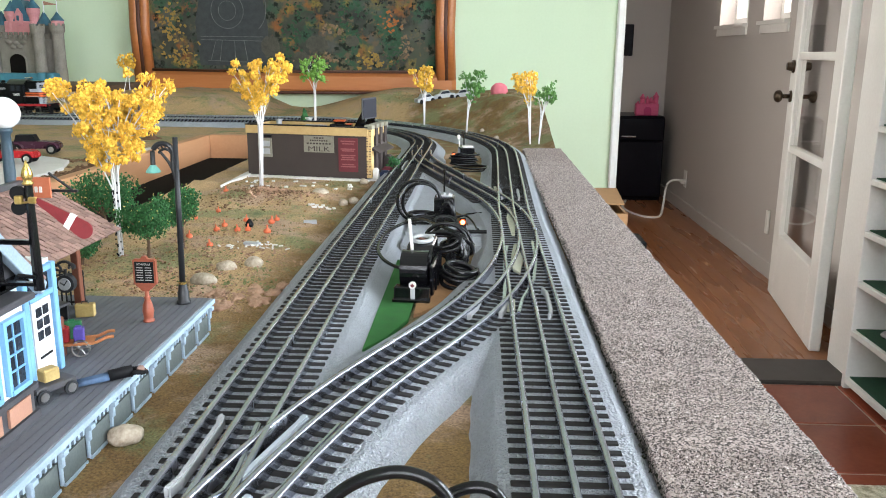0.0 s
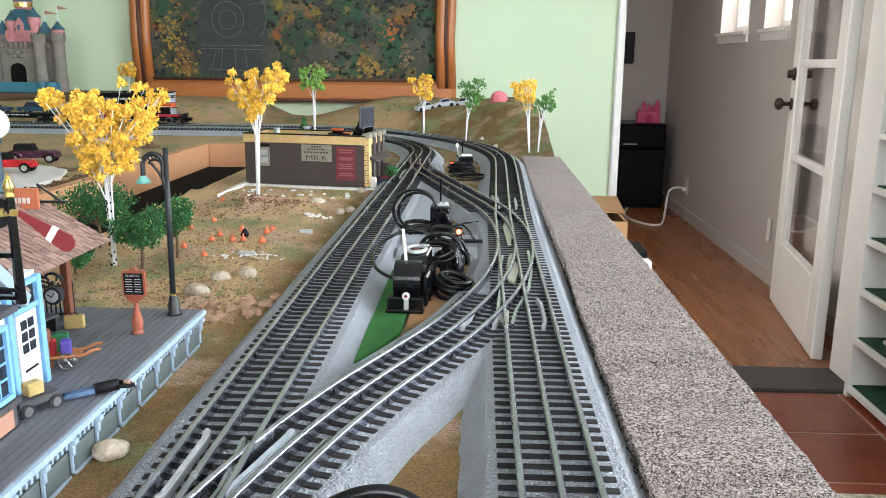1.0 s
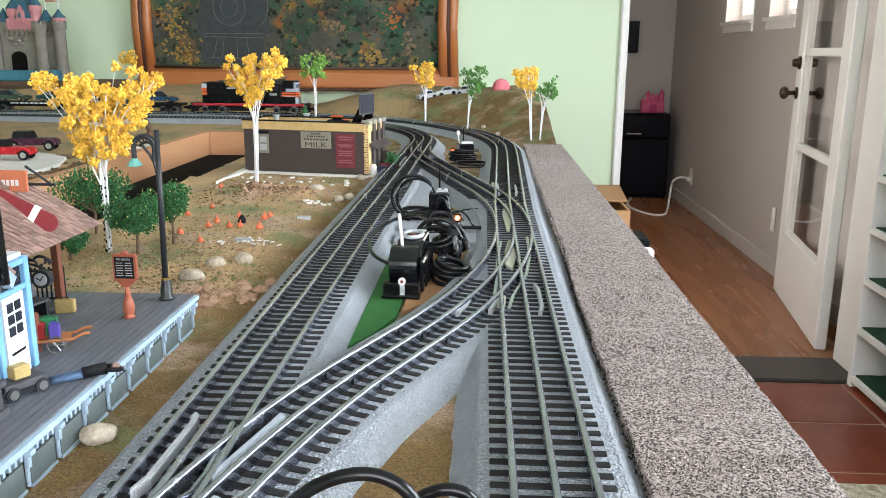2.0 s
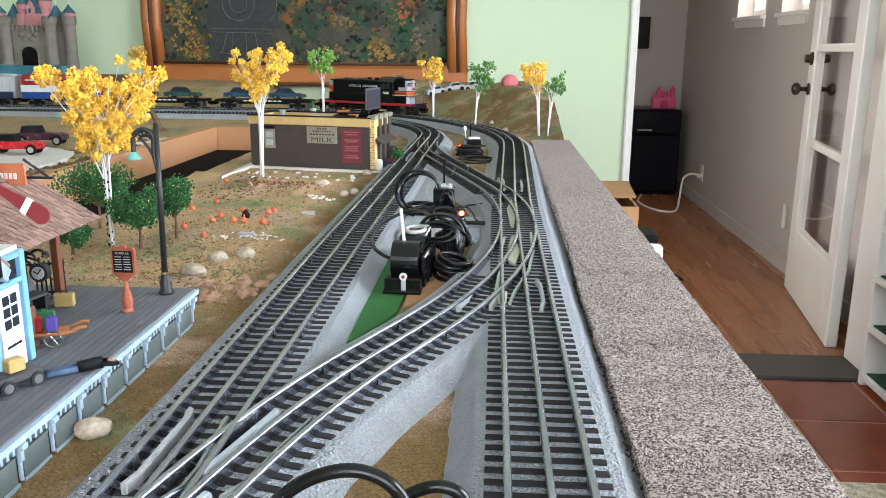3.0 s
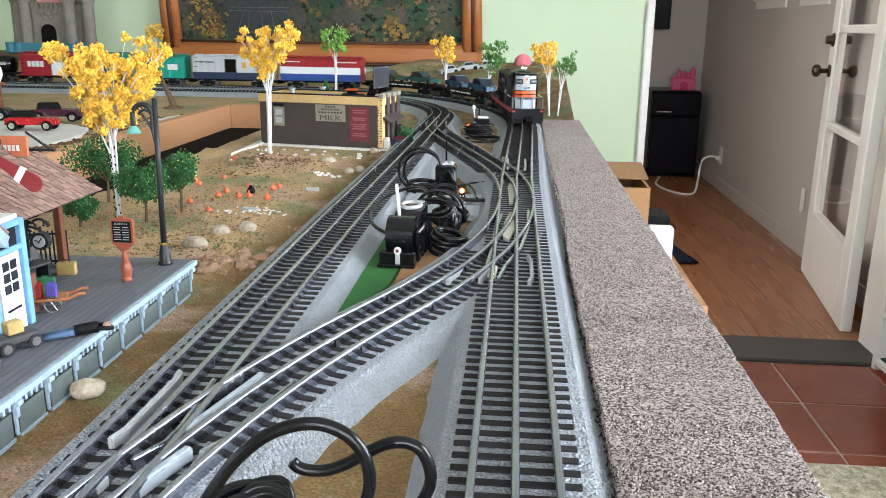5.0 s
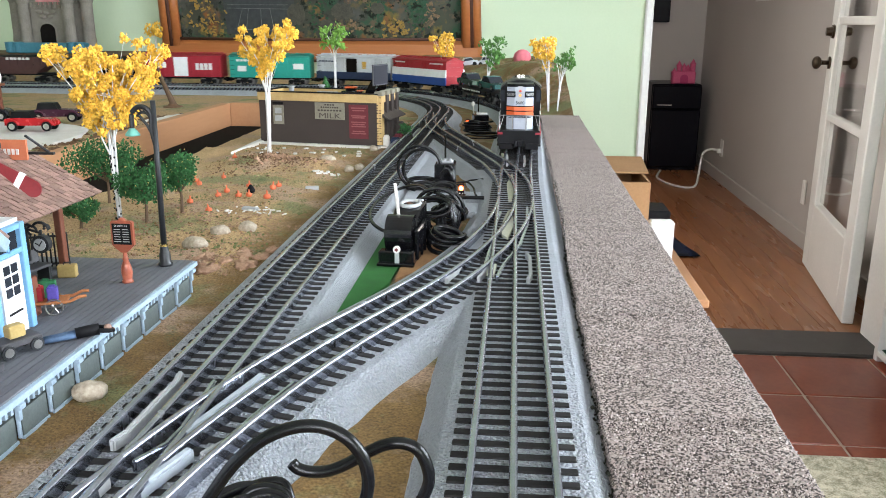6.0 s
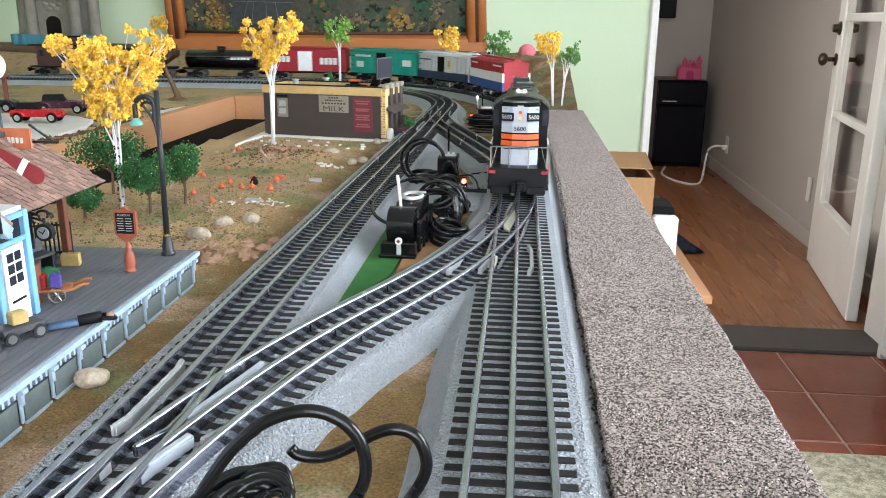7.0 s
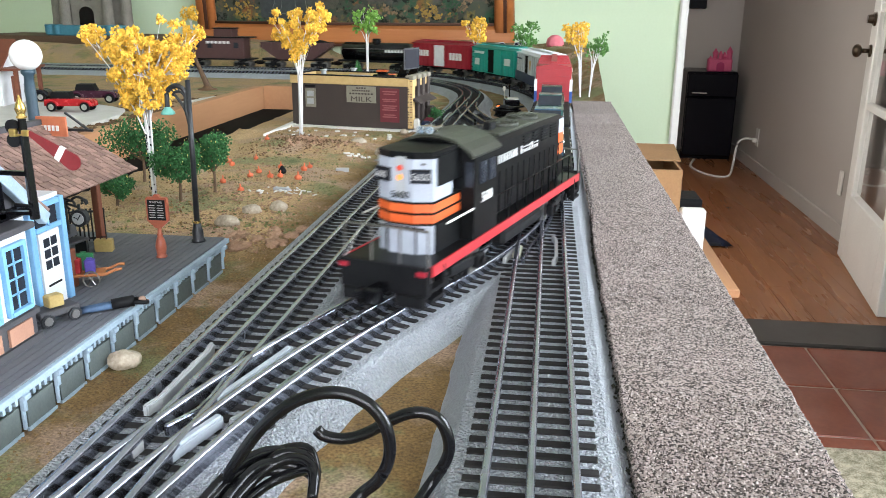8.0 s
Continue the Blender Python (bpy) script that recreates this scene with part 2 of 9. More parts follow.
def ballast_material():
    """Moulded ballast: grey plastic with a pebbled relief, slightly darker in the hollows."""
    m = mat("ballast_plastic", (0.47, 0.50, 0.55), (0.35, 0.37, 0.40), 0.75, 0, 50, 700, 0, 0.6)
    n, l = m.node_tree.nodes, m.node_tree.links
    bs = n["Principled BSDF"]
    tc = next(k for k in n if k.type == "TEX_COORD")
    vo = n.new("ShaderNodeTexVoronoi")
    vo.inputs["Scale"].default_value = 660
    nz = n.new("ShaderNodeTexNoise")
    nz.inputs["Scale"].default_value, nz.inputs["Detail"].default_value = 900, 3
    l.new(tc.outputs["Object"], vo.inputs["Vector"])
    l.new(tc.outputs["Object"], nz.inputs["Vector"])
    ad = n.new("ShaderNodeMath")
    ad.operation = "MULTIPLY_ADD"
    ad.inputs[1].default_value = -1.0
    l.new(vo.outputs["Distance"], ad.inputs[0])
    l.new(nz.outputs["Fac"], ad.inputs[2])
    bp = n.new("ShaderNodeBump")
    bp.inputs["Strength"].default_value, bp.inputs["Distance"].default_value = 1.0, 0.0027
    l.new(ad.outputs[0], bp.inputs["Height"])
    l.new(bp.outputs["Normal"], bs.inputs["Normal"])
    # hollows between the pebbles are slightly darker
    rg = n.new("ShaderNodeMapRange")
    rg.inputs["From Min"].default_value, rg.inputs["From Max"].default_value = 0.35, 0.75
    rg.inputs["To Min"].default_value, rg.inputs["To Max"].default_value = 1.02, 0.90
    hs = n.new("ShaderNodeHueSaturation")
    l.new(vo.outputs["Distance"], rg.inputs["Value"])
    l.new(rg.outputs["Result"], hs.inputs["Value"])
    l.new(bs.inputs["Base Color"].links[0].from_socket, hs.inputs["Color"])
    l.new(hs.outputs["Color"], bs.inputs["Base Color"])
    return m


M_GROUND = ground_material()
M_GRIT = grit_material()
M_BED = ballast_material()
M_GRAIN = grain_material()
M_TIE = mat("dark_tie_plastic", (0.028, 0.026, 0.0255), (0.014, 0.013, 0.0125), 0.75, 0, 200, 1500, 0.3, 0.6, 0.0005, random_value=0.25, spec=0.25)
M_RAIL = mat("nickel_rail", (0.52, 0.54, 0.63), (0.37, 0.385, 0.45), 0.24, 0.95, 60, 900, 0.05, 0.5)
M_FROG = mat("pale_plastic_plate", (0.50, 0.50, 0.38), (0.38, 0.38, 0.29), 0.5)
M_GREYP = mat("grey_plastic", (0.42, 0.43, 0.44), (0.32, 0.33, 0.34), 0.45)
M_BLACK = mat("black_plastic", (0.005, 0.005, 0.006), (0.003, 0.003, 0.004), 0.14, 0, 80, 900, 0.03, spec=0.4)
M_BLACKM = mat("matt_black", (0.009, 0.009, 0.010), (0.005, 0.005, 0.006), 0.55, spec=0.14)
M_CABLE = mat("black_cable", (0.007, 0.007, 0.008), (0.004, 0.004, 0.005), 0.20, 0, 80, 900, 0.03, spec=0.35)
M_WHITE = mat("white_paint", (0.80, 0.79, 0.76), (0.72, 0.71, 0.68), 0.45, 0, 6, 90, 0.04)
M_WHITEP = mat("white_model_paint", (0.78, 0.79, 0.80), (0.66, 0.67, 0.69), 0.4, 0, 100, 900, 0.08)
M_BLUE = mat("light_blue_trim", (0.20, 0.42, 0.66), (0.15, 0.34, 0.56), 0.5)
M_WALLG = mat("green_wall_paint", (0.58, 0.69, 0.50), (0.54, 0.65, 0.465), 0.75, 0, 2.5, 140, 0.12, 0.6, 0.002)
M_WALLH = mat("hall_wall_paint", (0.50, 0.465, 0.44), (0.45, 0.42, 0.395), 0.8, 0, 2.0, 120, 0.12, 0.6, 0.002)
M_CEIL = mat("ceiling_paint", (0.66, 0.66, 0.63), (0.62, 0.62, 0.59), 0.85, 0, 2, 60, 0.1)
M_TILE = mat("terracotta_tile", (0.27, 0.068, 0.034), (0.19, 0.045, 0.025), 0.22, 0, 7, 70, 0.15, 0.7, 0.001, random_value=0.12)
M_GROUT = mat("pale_grout", (0.40, 0.27, 0.20), (0.30, 0.2, 0.15), 0.9, 0, 20, 300)
M_FLOORW = wood_material("oak_floor", (0.30, 0.125, 0.05), (0.20, 0.075, 0.03), "y", 9, 0.28)
M_SILL = mat("dark_threshold", (0.05, 0.043, 0.038), (0.034, 0.03, 0.027), 0.5, 0, 20, 200)
M_PIT = wood_material("pine_board", (0.50, 0.26, 0.13), (0.40, 0.19, 0.09), "y", 14, 0.6)
M_FRAME = wood_material("orange_log_frame", (0.47, 0.175, 0.055), (0.33, 0.105, 0.03), "x", 10, 0.35)
M_BARK = wood_material("dark_log_bark", (0.10, 0.035, 0.018), (0.05, 0.018, 0.01), "z", 14, 0.6)
# near-black: holds the shade of the well and open doorways; also rail joints
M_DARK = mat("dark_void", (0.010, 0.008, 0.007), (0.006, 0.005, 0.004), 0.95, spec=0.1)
M_SNOW = mat("white_plaster", (0.72, 0.70, 0.67), (0.55, 0.52, 0.48), 0.9, 0, 40, 400, 0.5, 0.7, 0.002)
M_GREEN = mat("green_felt", (0.028, 0.15, 0.03), (0.018, 0.10, 0.02), 0.95, 0, 90, 1500, 0.4)
M_GREEND = mat("dark_green_felt", (0.015, 0.07, 0.035), (0.010, 0.045, 0.022), 0.95, 0, 40, 900, 0.3)
M_TAN = mat("tan_board", (0.36, 0.20, 0.09), (0.27, 0.14, 0.06), 0.85, 0, 50, 700, 0.3)

# ---- the room ----
FLOOR_Z, CEIL_Z = -0.92, 1.52


def wall_with_holes(name, axis, at, thick, a0, a1, holes, material, label):
    """A wall across x (axis 'y') or along y (axis 'x') with openings (from, to, low, high)."""
    bm = B()
    cuts = sorted({a0, a1, *[h[0] for h in holes], *[h[1] for h in holes]})
    for p, q in zip(cuts, cuts[1:]):
        lows = sorted((h[2], h[3]) for h in holes if h[0] <= p + 1e-6 and h[1] >= q - 1e-6)
        z = FLOOR_Z
        for lo, hi in lows + [(CEIL_Z, CEIL_Z)]:
            if lo > z + 1e-6:
                if axis == "y":
                    box(bm, ((p + q) / 2, at + thick / 2, (z + lo) / 2), (q - p, thick, lo - z))
                else:
                    box(bm, (at + thick / 2, (p + q) / 2, (z + lo) / 2), (thick, q - p, lo - z))
            z = hi
    bmesh.ops.remove_doubles(bm, verts=bm.verts, dist=1e-5)
    return solid(name, bm, material, label, "wall", kind="structure")


DOOR_L, DOOR_R, WALL_Y = 0.400, 1.285, 2.30
wall_with_holes("wall_north", "y", WALL_Y, 0.20, -2.6, 1.62, [(DOOR_L, DOOR_R, FLOOR_Z, 1.13)], M_WALLG, "light green painted wall behind the model railway with a doorway")
wall_with_holes("wall_east", "x", 1.48, 0.16, -1.9, 2.30, [(-0.30, 1.10, 0.0, 1.0)], M_WALLG, "light green painted wall with a window")
wall_with_holes("wall_south", "y", -1.9, 0.16, -2.6, 1.48, [(-0.60, 1.20, 0.0, 1.1)], M_WALLG, "light green painted wall with a window")
wall_with_holes("wall_west", "x", -2.76, 0.16, -1.9, 2.5, [], M_WALLG, "light green painted plain wall")
wall_with_holes("hall_wall_east", "x", 1.45, 0.16, 2.50, 6.3, [(3.75, 4.13, 0.36, 0.98), (4.39, 4.93, 0.36, 0.98)], M_WALLH, "pale grey hall wall with two small windows")
wall_with_holes("hall_wall_north", "y", 6.3, 0.16, -0.3, 1.62, [], M_WALLH, "pale grey hall end wall")
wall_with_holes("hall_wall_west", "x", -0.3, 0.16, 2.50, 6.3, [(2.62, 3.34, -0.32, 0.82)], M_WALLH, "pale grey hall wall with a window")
bm = B()
box(bm, (-0.57, 2.2, CEIL_Z + 0.05), (4.5, 8.6, 0.1))
solid("ceiling", bm, M_CEIL, "plain white painted ceiling", "ceiling", kind="structure")

floor = thing("floor", "square terracotta tiles with pale grout", "floor", kind="structure")
bm = B()
box(bm, (-0.57, 0.19, FLOOR_Z - 0.053), (4.38, 4.22, 0.1))
part("grout_bed", bm, M_GROUT, floor)
bm = B()
box(bm, (0.6, 4.4, FLOOR_Z - 0.05), (2.0, 3.8, 0.1))
hall_floor = solid("hall_floor", bm, M_SILL, "subfloor under the hall planks", "floor", kind="structure")
bm = B()
box(bm, ((DOOR_L + DOOR_R) / 2, WALL_Y + 0.10, FLOOR_Z - 0.04), (DOOR_R - DOOR_L + 0.04, 0.22, 0.1), bevel=0.006)
solid("door_threshold", bm, M_SILL, "dark grey worn door threshold", "threshold", kind="structure")


def casing():
    """White door lining and the trim on the room side."""
    t = thing("door_frame", "white painted door frame with moulded casing", "door frame", kind="structure")
    for x, s in ((DOOR_L, -1), (DOOR_R, 1)):
        bm = B()
        box(bm, (x - s * 0.008, WALL_Y + 0.10, 0.1), (0.02, 0.205, 2.04))
        part("jamb", bm, M_WHITE, t)
        bm = B()
        box(bm, (x + (0.005 if s < 0 else 0.012), WALL_Y - 0.009, 0.11), (0.026 if s < 0 else 0.07, 0.018, 2.06), bevel=0.005)
        part("casing", bm, M_WHITE, t)
    bm = B()
    box(bm, ((DOOR_L + DOOR_R) / 2, WALL_Y + 0.10, 1.12), (DOOR_R - DOOR_L, 0.205, 0.02))
    part("head", bm, M_WHITE, t)
    for z in (-0.70, 0.0, 0.75):
        bm = B()
        cyl(bm, (DOOR_R + 0.012, WALL_Y + 0.20, z - 0.045), (DOOR_R + 0.012, WALL_Y + 0.20, z + 0.045), 0.007)
        part("hinge", bm, M_WHITE, t)


casing()


def glazed_door():
    """A white door with panes, opened into the hall; its hinge edge is its origin."""
    w, h, th = 0.83, 2.02, 0.042
    hx, hy = 1.252, 2.585
    ang = math.degrees(math.atan2(3.40 - hy, 1.376 - hx))
    t = thing("door_1", "white painted glazed door standing open to the hall", "door", pose(hx, hy, FLOOR_Z + 0.012, 0, 0, ang))
    st = 0.115
    for n, x0, x1, z0, z1 in (("stile", 0, st, 0, h), ("stile", w - st, w, 0, h), ("bottom_rail", st, w - st, 0, 0.30), ("top_rail", st, w - st, h - 0.12, h)):
        bm = B()
        box(bm, ((x0 + x1) / 2, 0, (z0 + z1) / 2), (x1 - x0, th, z1 - z0), bevel=0.004)
        part(n, bm, M_WHITE, t)
    zs = [0.30, 0.69, 1.09, 1.49, h - 0.12]
    for z in zs[1:-1]:
        bm = B()
        box(bm, (w / 2, 0, z), (w - 2 * st, th * 0.8, 0.032), bevel=0.004)
        part("glazing_bar", bm, M_WHITE, t)
    for a, b in zip(zs, zs[1:]):
        bm = B()
        box(bm, (w / 2, 0, (a + b) / 2), (w - 2 * st - 0.004, 0.005, b - a - 0.034))
        p = part("pane", bm, M_GLASS, t)
        p.visible_shadow = False
    for s in (-1, 1):
        bm = B()
        cyl(bm, (w - 0.06, s * 0.02, 0.915), (w - 0.06, s * 0.028, 0.915), 0.026, n=20)
        cyl(bm, (w - 0.06, s * 0.028, 0.915), (w - 0.06, s * 0.062, 0.915), 0.010, n=12)
        ball(bm, (w - 0.06, s * 0.075, 0.915), (0.028, 0.02, 0.028), 3)
        part("knob", bm, M_BRONZE, t, "dark bronze round knob", smooth=True)
    for s in (-1, 1):
        bm = B()
        cyl(bm, (w - 0.06, s * 0.02, 1.045), (w - 0.06, s * 0.030, 1.045), 0.030, 0.027, n=20)
        cyl(bm, (w - 0.06, s * 0.030, 1.045), (w - 0.06, s * 0.052, 1.045), 0.020, 0.017, n=20)
        part("deadbolt", bm, M_BRONZE, t, "dark bronze round deadbolt")


M_GLASS = clear("window_glass")
M_BRONZE = mat("dark_bronze", (0.10, 0.07, 0.05), (0.06, 0.045, 0.03), 0.35, 0.8)
glazed_door()


def room_window(name, axis, at, a0, a1, z0, z1, inward, bars):
    """A white window in its opening: frame, sill, bars, panes."""
    t = thing(name, "white painted window with bright daylight behind it", "window", kind="structure")

    def slab(n, p, q, lo, hi, d0, d1, m=M_WHITE):
        bm = B()
        c, s = (p + q) / 2, q - p
        if axis == "x":
            box(bm, ((d0 + d1) / 2, c, (lo + hi) / 2), (abs(d1 - d0), s, hi - lo))
        else:
            box(bm, (c, (d0 + d1) / 2, (lo + hi) / 2), (s, abs(d1 - d0), hi - lo))
        return part(n, bm, m, t)
    f = 0.04
    d0, d1 = at + 0.09, at + 0.13
    slab("window_frame", a0, a0 + f, z0, z1, d0, d1)
    slab("window_frame", a1 - f, a1, z0, z1, d0, d1)
    slab("window_frame", a0 + f, a1 - f, z1 - f, z1, d0, d1)
    slab("window_frame", a0 + f, a1 - f, z0, z0 + f, d0, d1)
    slab("window_sill", a0 - 0.015, a1 + 0.015, z0 - 0.022, z0 - 0.003, at - 0.03 * inward, at + 0.09)
    slab("sill_apron", a0 - 0.01, a1 + 0.01, z0 - 0.065, z0 - 0.022, at - 0.012 * inward, at)
    for k in range(1, bars + 1):
        c = a0 + (a1 - a0) * k / (bars + 1)
        slab("glazing_bar", c - 0.012, c + 0.012, z0 + f, z1 - f, d0 + 0.005, d1 - 0.005)
    g = slab("pane", a0 + f, a1 - f, z0 + f, z1 - f, d1 - 0.012, d1 - 0.008, M_GLASS)
    g.visible_shadow = False
    return t


room_window("window_1", "x", 1.45, 3.75, 4.13, 0.36, 0.98, 1, 1)
room_window("window_2", "x", 1.45, 4.39, 4.93, 0.36, 0.98, 1, 1)
room_window("window_3", "x", 1.48, -0.30, 1.10, 0.0, 1.0, 1, 1)
# unseen hall window, inferred; its opening holds the lamp for the open door
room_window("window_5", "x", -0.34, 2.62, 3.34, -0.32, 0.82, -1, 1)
room_window("window_4", "y", -1.9, -0.60, 1.20, 0.0, 1.1, -1, 2)
for name, x, y, sx, sy in (("baseboard", 1.442, 4.4, 0.014, 3.8), ("baseboard", 0.6, 6.292, 1.66, 0.014)):
    bm = B()
    box(bm, (x, y, FLOOR_Z + 0.045), (sx, sy, 0.09), bevel=0.004)
    solid(name, bm, M_WALLH, "painted hall baseboard", "baseboard", kind="structure")


def hall_things():
    M_FR = mat("black_enamel", (0.006, 0.006, 0.010), (0.004, 0.004, 0.007), 0.25, 0, 3, 40, 0.02, spec=0.15)
    M_CHROME = mat("chrome", (0.7, 0.7, 0.7), (0.6, 0.6, 0.6), 0.2, 1.0)
    M_PINK = mat("pink_toy_plastic", (0.62, 0.10, 0.22), (0.5, 0.07, 0.16), 0.4)
    t = thing("small_refrigerator", "black small refrigerator standing in the hall", "refrigerator", pose(1.19, 5.85, FLOOR_Z))
    bm = B()
    box(bm, (0, 0.26, 0.325), (0.36, 0.46, 0.65), bevel=0.008)
    part("cabinet", bm, M_FR, t)
    bm = B()
    box(bm, (0, 0.008, 0.555), (0.352, 0.036, 0.17), bevel=0.008)
    part("freezer_door", bm, M_FR, t)
    bm = B()
    box(bm, (0, 0.008, 0.25), (0.352, 0.036, 0.43), bevel=0.008)
    part("door", bm, M_FR, t)
    bm = B()
    box(bm, (-0.09, -0.016, 0.50), (0.11, 0.012, 0.012), bevel=0.003)
    part("handle", bm, M_CHROME, t, "chrome bar handle")
    t = thing("toy_palace", "pink plastic toy palace on the black refrigerator", "toy", pose(1.248, 5.98, FLOOR_Z + 0.65))
    bm = B()
    box(bm, (0, 0, 0.045), (0.17, 0.08, 0.09), bevel=0.008)
    body = part("body", bm, M_PINK, t)
    bm = B()
    prism(bm, [(-0.028, 0.0), (-0.028, 0.04)] + [(0.028 * math.cos(radians(q)), 0.04 + 0.022 * math.sin(radians(q))) for q in range(160, 0, -20)] + [(0.028, 0.04), (0.028, 0.0)], 0.006, pose(0.0, -0.041, 0.004))
    part("doorway", bm, mat("magenta_plastic", (0.42, 0.02, 0.12), (0.34, 0.015, 0.09), 0.4), body, "magenta doorway")
    for x, y, r, h in ((-0.072, -0.02, 0.016, 0.085), (-0.035, 0.0, 0.018, 0.135), (-0.002, -0.02, 0.014, 0.125), (0.030, 0.0, 0.018, 0.110), (0.066, 0.0, 0.020, 0.145)):
        bm = B()
        lathe(bm, [(r, 0.0), (r, h - 0.012), (r * 1.2, h - 0.006), (r * 1.2, h), (r * 0.95, h + 0.002), (r * 0.1, h + r * 1.6)], 14, pose(x, y, 0))
        part("turret", bm, M_PINK, t)
    bm = B()
    box(bm, (0, 0, 0.12), (0.13, 0.05, 0.24), bevel=0.006)
    solid("wall_speaker", bm, M_FR, "black box mounted on the hall wall", "speaker", pose(1.10, 6.27, 0.17))
    t = thing("wall_outlet", "white wall outlet plate with a plug", "outlet", pose(1.447, 5.44, -0.675))
    bm = B()
    box(bm, (-0.003, 0, 0), (0.006, 0.075, 0.12), bevel=0.002)
    part("plate", bm, M_WHITE, t)
    bm = B()
    box(bm, (-0.02, 0, -0.02), (0.03, 0.03, 0.03), bevel=0.004)
    part("plug", bm, M_WHITE, t)
    bm = B()
    tube(bm, flow([(1.425, 5.44, -0.692), (1.37, 5.44, -0.685), (1.32, 5.43, -0.712), (1.30, 5.40, -0.78), (1.28, 5.34, -0.85), (1.23, 5.20, -0.903), (1.14, 5.16, -0.903), (1.06, 5.30, -0.903), (1.03, 5.52, -0.903), (1.10, 5.80, -0.903)]), 0.008, 8)
    solid("power_cable", bm, M_WHITE, "white power cord hanging from the outlet to the floor", "cord", smooth=True)
    t = thing("light_switch_box", "white conduit box low on the hall wall", "outlet", pose(1.447, 3.74, -0.64))
    bm = B()
    box(bm, (-0.006, 0, 0), (0.012, 0.035, 0.12), bevel=0.003)
    part("plate", bm, M_WHITE, t)


hall_things()


def display_shelf():
    """A white case of shelves along the east wall, each lined with green felt."""
    t = thing("display_shelf", "white display shelves lined with dark green felt", "shelf", pose(1.225, 2.285, FLOOR_Z))
    L, D, Hh = 1.15, 0.22, 2.2
    for y in (-0.012, -L + 0.012):
        bm = B()
        box(bm, (D / 2, y, Hh / 2), (D, 0.024, Hh), bevel=0.002)
        part("side_panel", bm, M_WHITE, t)
    bm = B()
    box(bm, (D - 0.006, -L / 2, Hh / 2), (0.012, L, Hh))
    part("back_panel", bm, M_WHITE, t)
    for i in range(13):
        z = 0.03 + i * 0.17
        bm = B()
        box(bm, (D / 2 - 0.006, -L / 2, z), (D - 0.012, L - 0.05, 0.02), bevel=0.002)
        s = part("shelf_board", bm, M_WHITE, t)
        bm = B()
        box(bm, (D / 2, -L / 2, z + 0.0125), (D - 0.03, L - 0.052, 0.004))
        part("felt", bm, M_GREEND, s, "dark green felt lining")


display_shelf()


